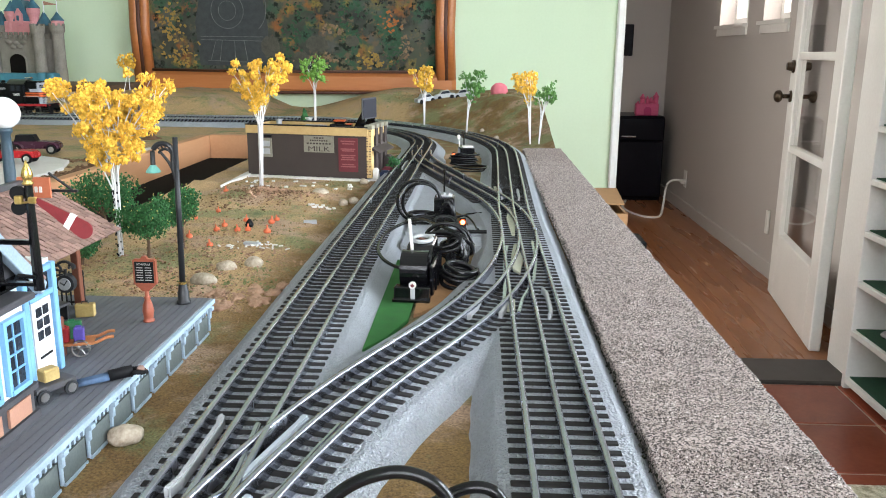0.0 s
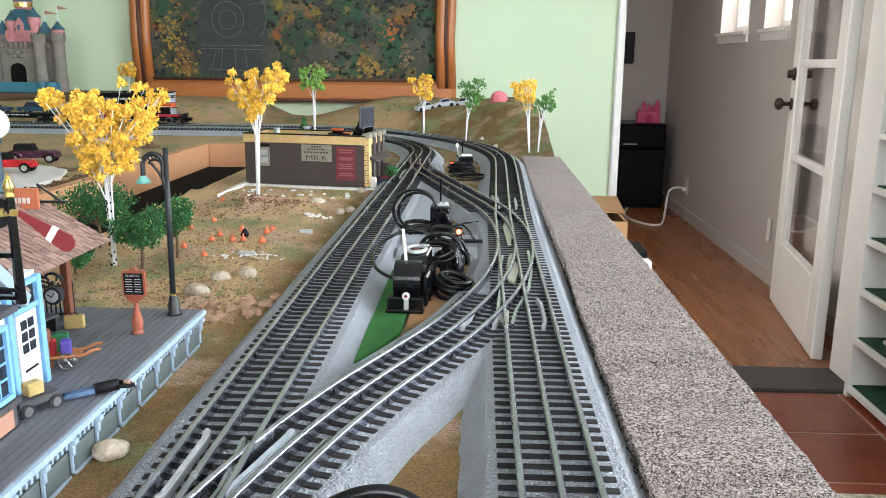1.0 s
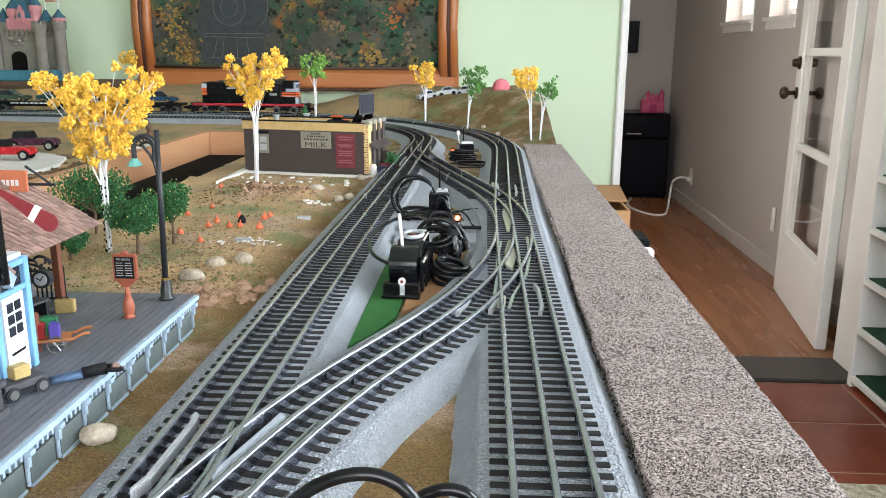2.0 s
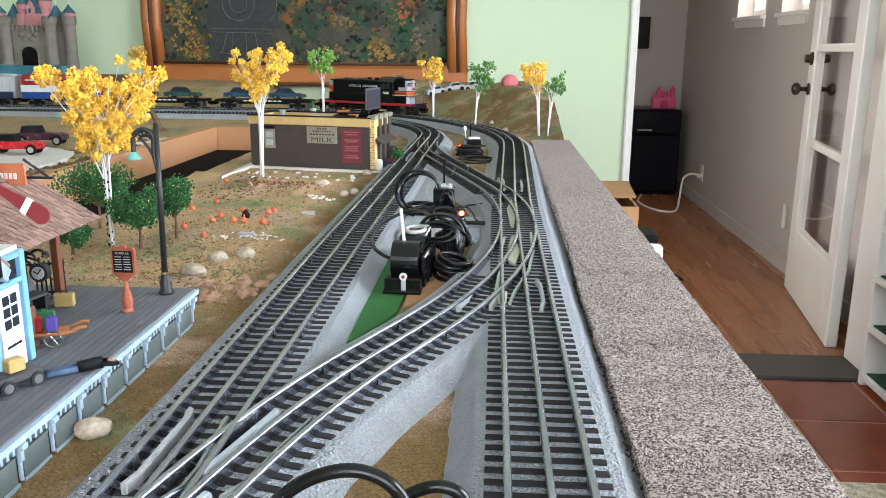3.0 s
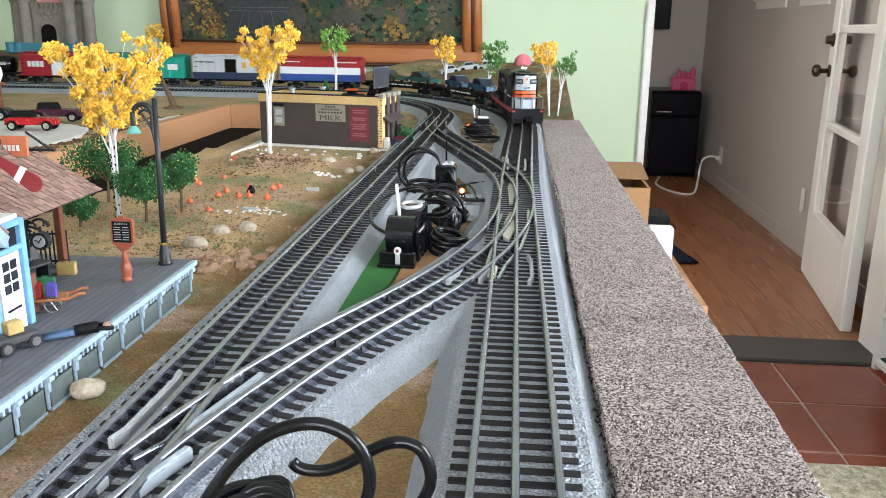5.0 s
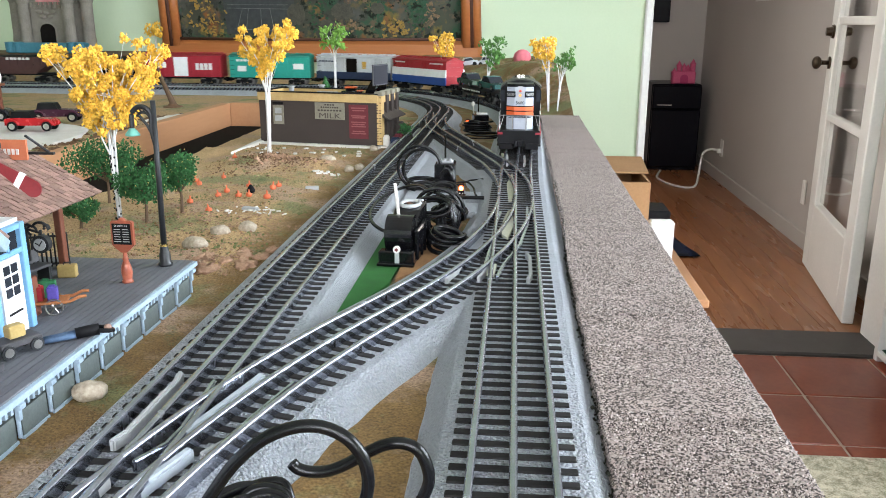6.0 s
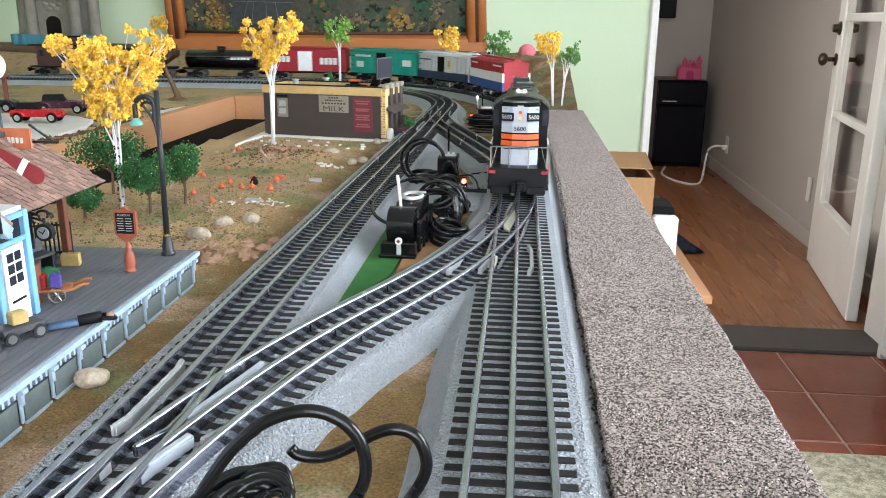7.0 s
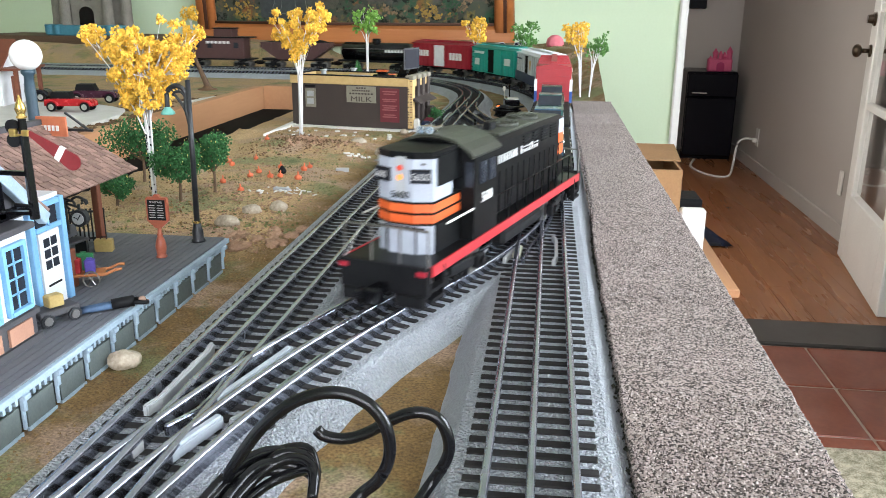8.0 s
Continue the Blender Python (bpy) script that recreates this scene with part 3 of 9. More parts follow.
def picture():
    """A framed dark landscape with autumn colours and the dim shape of an engine."""
    x0, x1, z0 = -1.155, -0.112, 0.048
    w = x1 - x0
    h = 0.66
    t = thing("framed_painting", "dark autumn landscape painting in an orange log frame", "painting", pose(x0, WALL_Y, z0))
    fw = 0.066
    bm = B()
    box(bm, (w / 2, -0.022, fw / 2), (w, 0.04, fw), bevel=0.012)
    part("frame_rail", bm, M_FRAME, t, "orange varnished half log")
    bm = B()
    box(bm, (w / 2, -0.022, h - fw / 2), (w, 0.04, fw), bevel=0.012)
    part("frame_rail", bm, M_FRAME, t, "orange varnished half log")
    for x, in ((fw / 2,), (w - fw / 2,)):
        bm = B()
        tube(bm, [(x - 0.012, -0.03, fw * 0.7), (x - 0.016, -0.032, 0.2), (x - 0.01, -0.03, 0.42), (x - 0.014, -0.03, h - fw)], 0.02, 10)
        part("frame_stile", bm, M_FRAME, t, smooth=True)
        bm = B()
        tube(bm, [(x + 0.018, -0.03, fw * 0.7), (x + 0.012, -0.032, 0.2), (x + 0.02, -0.03, 0.42), (x + 0.015, -0.03, h - fw)], 0.016, 10)
        part("frame_stile", bm, M_FRAME, t, smooth=True)
        bm = B()
        tube(bm, [(x + 0.002, -0.041, fw * 0.7), (x - 0.002, -0.044, 0.2), (x + 0.004, -0.042, h - fw)], 0.007, 8)
        part("bark_strip", bm, M_BARK, t, "dark bark strip", smooth=True)
    for z in (fw + 0.004, 0.004):
        bm = B()
        tube(bm, [(fw, -0.043, z), (w * 0.4, -0.042, z - 0.002), (w - fw, -0.043, z + 0.001)], 0.0045, 8)
        part("bark_strip", bm, M_BARK, t, "dark bark strip", smooth=True)
    # canvas
    m = bpy.data.materials.new("painted_canvas")
    m.use_nodes = True
    n, l = m.node_tree.nodes, m.node_tree.links
    bs = n["Principled BSDF"]
    tc = n.new("ShaderNodeTexCoord")
    base = None
    for sc, lo, hi, col, seed in ((9, 0.3, 0.75, (0.080, 0.086, 0.060), 0.0), (13, 0.48, 0.60, (0.034, 0.085, 0.050), 2.0), (9, 0.56, 0.70, (0.34, 0.11, 0.02), 5.0), (15, 0.55, 0.66, (0.20, 0.15, 0.035), 9.0), (12, 0.54, 0.68, (0.085, 0.085, 0.078), 14.0), (30, 0.56, 0.66, (0.12, 0.09, 0.06), 21.0), (44, 0.55, 0.63, (0.015, 0.02, 0.014), 31.0)):
        mp = n.new("ShaderNodeMapping")
        mp.inputs["Location"].default_value = (seed, 0, seed)
        nz = n.new("ShaderNodeTexNoise")
        nz.inputs["Scale"].default_value, nz.inputs["Detail"].default_value, nz.inputs["Roughness"].default_value = sc, 5, 0.6
        rg = n.new("ShaderNodeMapRange")
        rg.inputs["From Min"].default_value, rg.inputs["From Max"].default_value = lo, hi
        l.new(tc.outputs["Object"], mp.inputs["Vector"])
        l.new(mp.outputs["Vector"], nz.inputs["Vector"])
        l.new(nz.outputs["Fac"], rg.inputs["Value"])
        mx = n.new("ShaderNodeMix")
        mx.data_type = "RGBA"
        mx.inputs[7].default_value = (*col, 1)
        mx.inputs[6].default_value = (0.030, 0.033, 0.032, 1)
        if base is not None:
            l.new(base, mx.inputs[6])
        l.new(rg.outputs["Result"], mx.inputs[0])
        base = mx.outputs[2]
    l.new(base, bs.inputs["Base Color"])
    bs.inputs["Roughness"].default_value = 0.75
    bs.inputs["Specular IOR Level"].default_value = 0.12
    bm = B()
    box(bm, (w / 2, -0.012, h / 2), (w - 2 * fw + 0.02, 0.008, h - 2 * fw + 0.02))
    part("canvas", bm, m, t, "dark painted canvas in autumn colours")
    # the painted engine: boiler, smokebox door, lamp, cab and rocks as thin daubs of paint
    M_P1 = mat("paint_slate", (0.050, 0.055, 0.056), (0.022, 0.026, 0.027), 0.75, 0, 60, 400)
    M_P2 = mat("paint_pale", (0.085, 0.078, 0.06), (0.035, 0.032, 0.024), 0.75, 0, 60, 400)
    M_P3 = mat("paint_lamp", (0.55, 0.55, 0.48), (0.4, 0.4, 0.33), 0.4)
    yy = -0.0168
    def daub(n_, pts, m_):
        bm_ = B()
        bm_.faces.new([bm_.verts.new((x_, yy, z_)) for x_, z_ in pts])
        r_ = bmesh.ops.extrude_face_region(bm_, geom=bm_.faces[:])
        for v_ in [g for g in r_["geom"] if isinstance(g, bmesh.types.BMVert)]:
            v_.co.y -= 0.0006
        part(n_, bm_, m_, t)
    def disc(cx, cz, rx, rz, n=18, wob=0.0):
        return [(cx + rx * (1 + wob * math.sin(3.1 * k)) * math.cos(2 * math.pi * k / n), cz + rz * (1 + wob * math.cos(2.3 * k)) * math.sin(2 * math.pi * k / n)) for k in range(n)]
    def ring(n_, cx, cz, rx, rz, r_, m_, a0=0, a1=360):
        bm_ = B()
        tube(bm_, [(cx + rx * math.cos(radians(q)), yy, cz + rz * math.sin(radians(q))) for q in range(a0, a1 + 1, 12)], r_, 5)
        part(n_, bm_, m_, t)
    M_LINE = mat("paint_chalk_line", (0.17, 0.175, 0.165), (0.05, 0.052, 0.05), 0.8, 0, 50, 300)
    daub("painted_engine", [(0.215, 0.085), (0.43, 0.085), (0.44, 0.20), (0.42, 0.33), (0.34, 0.37), (0.235, 0.35), (0.205, 0.22)], M_P1)
    yy -= 0.0008
    ring("painted_smokebox", 0.31, 0.255, 0.052, 0.055, 0.0011, M_LINE)
    ring("painted_smokebox", 0.31, 0.255, 0.028, 0.030, 0.0008, M_LINE)
    ring("painted_boiler", 0.385, 0.265, 0.050, 0.075, 0.0010, M_LINE, -60, 96)
    for q in ([(0.22, 0.175), (0.42, 0.175)], [(0.22, 0.165), (0.42, 0.162)], [(0.25, 0.10), (0.27, 0.165)], [(0.28, 0.10), (0.29, 0.165)], [(0.33, 0.10), (0.33, 0.165)], [(0.37, 0.10), (0.36, 0.165)], [(0.24, 0.10), (0.40, 0.095)], [(0.375, 0.30), (0.44, 0.31)], [(0.22, 0.30), (0.25, 0.34)]):
        bm = B()
        tube(bm, [(q[0][0], yy, q[0][1]), (q[1][0], yy, q[1][1])], 0.0009, 5)
        part("painted_line", bm, M_LINE, t)
    daub("painted_lamp", disc(0.235, 0.335, 0.008, 0.008, 12), M_P3)
    for cx, cz, rx, rz in ((0.445, 0.145, 0.030, 0.034), (0.595, 0.155, 0.036, 0.026), (0.545, 0.115, 0.024, 0.016), (0.71, 0.165, 0.022, 0.018)):
        yy -= 0.0003
        daub("painted_rock", disc(cx, cz, rx, rz, 16, 0.14), M_P2)
    # dabs of the brush, colour by colour: leaves, undergrowth, a fallen log
    rng = random.Random(17)
    for col, spots in (((0.42, 0.13, 0.02), ((0.13, 0.37, 0.055, 0.06, 70), (0.40, 0.42, 0.05, 0.03, 30), (0.83, 0.22, 0.03, 0.025, 26), (0.62, 0.37, 0.06, 0.05, 30), (0.90, 0.40, 0.04, 0.06, 30))), ((0.36, 0.22, 0.04), ((0.12, 0.20, 0.05, 0.07, 70), (0.77, 0.105, 0.04, 0.022, 50), (0.52, 0.40, 0.04, 0.05, 24), (0.16, 0.11, 0.05, 0.03, 40))), ((0.018, 0.075, 0.03), ((0.52, 0.19, 0.04, 0.09, 70), (0.70, 0.24, 0.05, 0.09, 60), (0.84, 0.13, 0.03, 0.06, 50), (0.18, 0.28, 0.05, 0.05, 30), (0.48, 0.36, 0.05, 0.05, 30))), ((0.24, 0.15, 0.08), ((0.88, 0.15, 0.018, 0.04, 26), (0.62, 0.11, 0.06, 0.012, 30), (0.66, 0.20, 0.05, 0.02, 20))), ((0.008, 0.012, 0.010), ((0.80, 0.30, 0.06, 0.08, 22), (0.60, 0.28, 0.08, 0.07, 22), (0.92, 0.25, 0.03, 0.12, 16)))):
        bm = B()
        for cx, cz, sx, sz, n_ in spots:
            for _ in range(n_):
                px, pz = rng.gauss(cx, sx * 0.55), rng.gauss(cz, sz * 0.55)
                if 0.075 < px < w - 0.075 and 0.075 < pz < h - 0.075:
                    box(bm, (px, -0.0165 - rng.uniform(0, 0.0012), pz), (rng.uniform(0.004, 0.014), 0.0010, rng.uniform(0.003, 0.009)), rot=(0, rng.uniform(-60, 60), 0))
        tagged(part("brush_dab", bm, mat("oil_dab", col, tuple(k * 0.45 for k in col), 0.7, 0, 50, 300), t), kind="stuff")


picture()

# ---- the railway table ----
PIT = (-0.600, -0.430, -0.9, 1.30)
RAIL_Z = 0.018


def smooth01(a, b, v):
    k = min(1, max(0, (v - a) / (b - a)))
    return k * k * (3 - 2 * k)


def ground_height(x, y):
    """Scenic ground: flat under the tracks, rough scatter between, hills along the far end."""
    v = Vector((x, y, 0))
    h = 0.0012 * noise.noise(v * 60) + 0.0007 * noise.noise(v * 170)
    far_left = smooth01(-0.19, -0.23, x) * smooth01(0.13, 0.2, y) * smooth01(0.76, 0.70, y)
    h += far_left * (0.004 * noise.noise(v * 22) + 0.0028 * noise.noise(v * 75) + 0.003)
    # mound about the foot of the second birch
    h += 0.010 * math.exp(-(((x + 0.305) / 0.05) ** 2 + ((y - 0.60) / 0.03) ** 2))
    # grass hill behind the curve
    t = radius_out(x, y)
    hill = smooth01(0.05, 0.24, t) * smooth01(-0.62, -0.28, x) * smooth01(1.03, 1.2, y)
    # brown bank along the far wall
    h += (0.060 + 0.012 * noise.noise(v * 11)) * smooth01(1.80, 1.96, y) * smooth01(-0.62, -0.80, x)
    top = 0.066 + 0.018 * math.exp(-(((x - 0.02) / 0.1) ** 2 + ((y - 1.6) / 0.14) ** 2)) + 0.012 * noise.noise(v * 9)
    return h + hill * top


def radius_out(x, y):
    """How far a point lies outside the outer track's curve."""
    if y < 1.0:
        return x
    return math.hypot(x + 0.811, (y - 1.0) * 1.09) - 0.82


def table():
    bm = B()
    xs = list(np.arange(-2.3, -0.62, 0.05)) + [PIT[0], -0.55, -0.5, -0.46] + list(np.arange(PIT[1], 0.031, 0.0087)) + [0.031, 0.045, 0.06, 0.075, 0.09, 0.105]
    ys = list(np.arange(-0.9, -0.30, 0.04)) + list(np.arange(-0.30, 1.295, 0.011)) + [PIT[3]] + list(np.arange(1.32, 2.30, 0.02)) + [2.30]
    grid = {}
    for i, x in enumerate(xs):
        for j, y in enumerate(ys):
            grid[i, j] = bm.verts.new((x, y, ground_height(x, y)))
    for i in range(len(xs) - 1):
        for j in range(len(ys) - 1):
            cx, cy = (xs[i] + xs[i + 1]) / 2, (ys[j] + ys[j + 1]) / 2
            if PIT[0] < cx < PIT[1] and PIT[2] < cy < PIT[3]:
                continue
            bm.faces.new((grid[i, j], grid[i + 1, j], grid[i + 1, j + 1], grid[i, j + 1]))
    solid("ground", bm, M_GROUND, "ochre sand and grass scatter over the railway table", "ground", kind="structure", smooth=True)
    # table body under the scenery
    bm = B()
    for x0, x1, y0, y1 in ((-2.3, PIT[0] - 0.019, -0.9, 2.295), (PIT[1] + 0.019, 0.105, -0.9, 2.295), (PIT[0] - 0.019, PIT[1] + 0.019, PIT[3] + 0.019, 2.295)):
        box(bm, ((x0 + x1) / 2, (y0 + y1) / 2, -0.0375), (x1 - x0, y1 - y0, 0.06))
    solid("table_frame", bm, M_PIT, "plywood and pine table body under the railway", "table", kind="structure")
    t = thing("well_lining", "pine boards lining the open well in the table", "board", kind="structure")
    for c, s in (((PIT[0] - 0.009, 0.2, -0.0305), (0.018, 2.2, 0.077)), ((PIT[1] + 0.009, 0.2, -0.0345), (0.018, 2.2, 0.067)), (((PIT[0] + PIT[1]) / 2, PIT[3] + 0.009, -0.0305), (PIT[1] - PIT[0], 0.018, 0.077))):
        bm = B()
        box(bm, c, s, bevel=0.001)
        part("board", bm, M_PIT, t)
    # near-black sheet draws the shade down the well; no shelf is known there
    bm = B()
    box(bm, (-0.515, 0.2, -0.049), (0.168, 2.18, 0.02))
    solid("well_shelf", bm, M_DARK, "near-black sheet drawing the shade in the open well", "shelf", kind="structure")
    # legs
    for x in (-2.2, 0.02):
        for y in (-0.8, 2.2):
            bm = B()
            box(bm, (x, y, (FLOOR_Z - 0.0675) / 2), (0.07, 0.07, -FLOOR_Z - 0.0675), bevel=0.004)
            solid("table_leg", bm, M_PIT, "square pine leg under the railway table", "table leg", group="railway table legs")
    # ledge of mineral grit along the edge
    bm = B()
    n = 130
    prof = [(0.0330, -0.004), (0.0330, 0.0085), (0.0338, 0.0098), (0.1125, 0.0100), (0.1140, 0.0088), (0.1140, -0.11)]
    rows = []
    for i in range(n + 1):
        y = -0.9 + 2.02 * i / n
        w = 0.0014 * noise.noise(Vector((0, y * 55, 0))) + 0.0011 * noise.noise(Vector((0, y * 190, 3)))
        ins = 0.0046 + min(0.0055, max(0.0, (y - 0.18) * 0.035)) + 0.001 * noise.noise(Vector((0, y * 12, 5)))
        rows.append([bm.verts.new((x + (ins if k < 3 else 0) + w, y, z + (w if 1 < k < 4 else 0))) for k, (x, z) in enumerate(prof)])
    for a, b in zip(rows, rows[1:]):
        for k in range(len(prof) - 1):
            bm.faces.new((a[k], a[k + 1], b[k + 1], b[k]))
    bm.faces.new(rows[0])
    bm.faces.new(rows[-1])
    solid("grit_ledge", bm, M_GRIT, "grey-brown mineral grit strip along the table edge", "ledge", kind="structure")

    # loose grains stand proud of the strip
    rng = np.random.default_rng(4)
    n = 60000
    y = np.concatenate([rng.uniform(-0.34, 0.22, int(n * 0.68)), rng.uniform(0.22, 0.95, n - int(n * 0.68))])
    x = rng.uniform(0.0385, 0.1132, n)
    r = rng.uniform(0.00022, 0.00058, n)
    cen = np.stack([x, y, 0.0099 + r * 0.3], 1)
    oct6 = np.array([[1, 0, 0], [-1, 0, 0], [0, 1, 0], [0, -1, 0], [0, 0, 1], [0, 0, -1]], float)
    size = r[:, None] * rng.uniform(0.6, 1.35, (n, 3))
    turn = rng.uniform(0, 6.28, n)
    v = oct6[None] * size[:, None, :]
    vx = v[..., 0] * np.cos(turn)[:, None] - v[..., 1] * np.sin(turn)[:, None]
    vy = v[..., 0] * np.sin(turn)[:, None] + v[..., 1] * np.cos(turn)[:, None]
    vz = v[..., 2] + 0.4 * vx * rng.uniform(-1, 1, n)[:, None]
    verts = (np.stack([vx, vy, vz], -1) + cen[:, None, :]).reshape(-1, 3)
    tri = np.array([(0, 2, 4), (2, 1, 4), (1, 3, 4), (3, 0, 4), (2, 0, 5), (1, 2, 5), (3, 1, 5), (0, 3, 5)])
    faces = (tri[None] + 6 * np.arange(n)[:, None, None]).reshape(-1, 3)
    me = bpy.data.meshes.new("grit_grains")
    me.from_pydata(verts.tolist(), [], faces.tolist())
    me.materials.append(M_GRAIN)
    tagged(new("grit_grains", me), "loose pale and dark mineral grains on the ledge", "grit", kind="stuff")


table()

# ---- tracks ----


def line_to(pts, x, y, step=0.005):
    x0, y0 = pts[-1]
    d = math.hypot(x - x0, y - y0)
    n = max(1, int(d / step))
    for i in range(1, n + 1):
        pts.append((x0 + (x - x0) * i / n, y0 + (y - y0) * i / n))


def bend(pts, heading, r, turn, step=0.005):
    """Goes on from the last point at a heading (degrees from +x) round a curve; a positive turn goes left."""
    x, y = pts[-1]
    n = max(2, int(abs(radians(turn)) * r / step))
    s = 1 if turn > 0 else -1
    cx, cy = x - s * r * math.sin(radians(heading)), y + s * r * math.cos(radians(heading))
    for i in range(1, n + 1):
        a = radians(heading + turn * i / n)
        pts.append((cx + s * r * math.sin(a), cy - s * r * math.cos(a)))
    return heading + turn


def ahead(pts, heading, d, step=0.005):
    x, y = pts[-1]
    line_to(pts, x + d * math.cos(radians(heading)), y + d * math.sin(radians(heading)), step)


def outer_line():
    p = [(0.0, -0.9)]
    line_to(p, 0.0, 0.48)
    line_to(p, 0.008, 0.90)
    line_to(p, 0.009, 1.00)
    h = bend(p, 90, 0.80, 48)
    h = bend(p, h, 0.375, 180 - h)
    ahead(p, 180, 1.728)
    return p


def inner_line():
    p = [(-0.1475, -0.9)]
    line_to(p, -0.1475, 0.3)
    line_to(p, -0.140, 1.10)
    bend(p, 90, 0.50, 90)
    ahead(p, 180, 1.6)
    return p


def near_crossover():
    p = [(0.0, 0.37)]
    h = bend(p, -90, 0.74, -24)
    ahead(p, h, 0.045)
    h = bend(p, h, 0.74, 24)
    ahead(p, -90, 0.6)
    return p


def far_crossover():
    p = [(0.0, 0.37)]
    h = bend(p, 90, 0.74, 17)
    ahead(p, h, 0.264)
    h = bend(p, h, 0.58, -17)
    return p


def resample(p, step):
    p = np.array(p)
    s = np.concatenate([[0], np.cumsum(np.hypot(*np.diff(p, axis=0).T))])
    k = np.arange(0, s[-1], step)
    return np.stack([np.interp(k, s, p[:, 0]), np.interp(k, s, p[:, 1])], 1), k


def strip(bm, p, profile, closed=True):
    """Sweeps a cross-section (offset to the left, height) along a line."""
    p = np.array(p)
    d = np.gradient(p, axis=0)
    d /= np.hypot(d[:, 0], d[:, 1])[:, None]
    nrm = np.stack([-d[:, 1], d[:, 0]], 1)
    rings = [[bm.verts.new((p[i][0] + nrm[i][0] * o, p[i][1] + nrm[i][1] * o, z)) for o, z in profile] for i in range(len(p))]
    k = len(profile)
    for a, b in zip(rings, rings[1:]):
        for j in range(k if closed else k - 1):
            bm.faces.new((a[j], a[(j + 1) % k], b[(j + 1) % k], b[j]))
    if closed:
        bm.faces.new(rings[0])
        bm.faces.new(rings[-1])


TIE_STEP = 0.0094
RAIL = [(-0.0012, -0.0014), (-0.0011, 0.0032), (-0.0016, 0.0040), (-0.0016, 0.0048), (-0.0013, 0.0056), (-0.0006, 0.0060), (0.0006, 0.0060), (0.0013, 0.0056), (0.0016, 0.0048), (0.0016, 0.0040), (0.0011, 0.0032), (0.0012, -0.0014)]


def tie_mesh():
    bm = B()
    box(bm, (0, 0, 0), (0.0042, 0.0495, 0.0030), bevel=0.0004)
    return finish("tie", bm, M_TIE)


TIE = tie_mesh()


def track(name, label, p, lift, near, rails=None, skip=None, bed_range=None, tie_range=None):
    """Plastic-roadbed track: bed, ties, three rails. near: which ties are parts of their own."""
    t = thing(name, label, "railway track", kind="structure")
    q, s = resample(p, 0.01)
    top = 0.0108 + lift
    a, b = bed_range or (0, len(q))
    bm = B()
    strip(bm, q[a:b], [(-0.0435, -0.002), (-0.0295, top), (0.0295, top), (0.0435, -0.002)])
    part("roadbed", bm, M_BED, t, "grey moulded ballast roadbed")
    for off, nm in ((0.015875, "running_rail"), (0.0, "centre_rail"), (-0.015875, "running_rail")):
        bm = B()
        strip(bm, q, [(off + o, 0.0120 + lift * 0.5 + z) for o, z in RAIL])
        part(nm, bm, M_RAIL, t, smooth=True)
    q, s = resample(p, TIE_STEP)
    d = np.gradient(q, axis=0)
    rest = B()
    count = 0
    for i in range(len(q)):
        x, y = q[i]
        if skip and skip(x, y):
            continue
        m = pose(x, y, 0.0101 + lift, 0, 0, math.degrees(math.atan2(d[i][1], d[i][0])))
        if near(x, y) and count < 290:
            ob = new("tie", TIE)
            ob.parent = t
            ob.matrix_basis = m
            count += 1
        else:
            bmesh.ops.create_cube(rest, size=1, matrix=m @ Matrix.Diagonal((0.0042, 0.0495, 0.0030, 1)))
    if len(rest.verts):
        tagged(part("ties", rest, M_TIE, t), kind="stuff")
    else:
        rest.free()
    return t


OUTER, INNER, NEAR_X, FAR_X = outer_line(), inner_line(), near_crossover(), far_crossover()
track("outer_track", "three-rail model track on grey roadbed round the table", OUTER, 0.0, lambda x, y: -0.35 < y < 1.3 and x > -0.3)
track("inner_track", "three-rail model track on grey roadbed beside the platform", INNER, 0.0002, lambda x, y: -0.35 < y < 1.3 and x > -0.3)
track("near_crossover", "curved three-rail turnout track joining both lines", NEAR_X, 0.0004, lambda x, y: True, skip=lambda x, y: x > -0.020 or x < -0.128)
track("far_crossover", "curved three-rail turnout track beyond the switch machines", FAR_X, 0.0003, lambda x, y: True, skip=lambda x, y: x > -0.020 or x < -0.122)

# ---- turnout details: guard rails, frog plates, inserts between the tracks ----


def guard_rail(p, material, label="", w=0.0024, h=0.0048):
    """A short bent check rail lying on the ties."""
    bm = B()
    z = 0.0112
    pts = [Vector((x, y, z + h * 0.5)) for x, y in p]
    for a, b in zip(pts, pts[1:]):
        d = b - a
        m = Matrix.Translation((a + b) / 2) @ pose(0, 0, 0, 0, 0, math.degrees(math.atan2(d.y, d.x)))
        r = bmesh.ops.create_cube(bm, size=1, matrix=m @ Matrix.Diagonal((d.length + w * 0.6, w, h, 1)))
        vs = set(r["verts"])
        bmesh.ops.bevel(bm, geom=[e for e in bm.edges if e.verts[0] in vs and e.verts[1] in vs], offset=w * 0.26, segments=2, affect="EDGES")
    return part("guard_rail", bm, material, turnout_bits, label)


def frog_plate(pts, material, z=0.0128, t=0.0022, name="frog_plate"):
    bm = B()
    lo = [bm.verts.new((x, y, z)) for x, y in pts]
    hi = [bm.verts.new((x, y, z + t)) for x, y in pts]
    bm.faces.new(lo)
    bm.faces.new(hi)
    for i in range(len(pts)):
        j = (i + 1) % len(pts)
        bm.faces.new((lo[i], lo[j], hi[j], hi[i]))
    part(name, bm, material, turnout_bits)


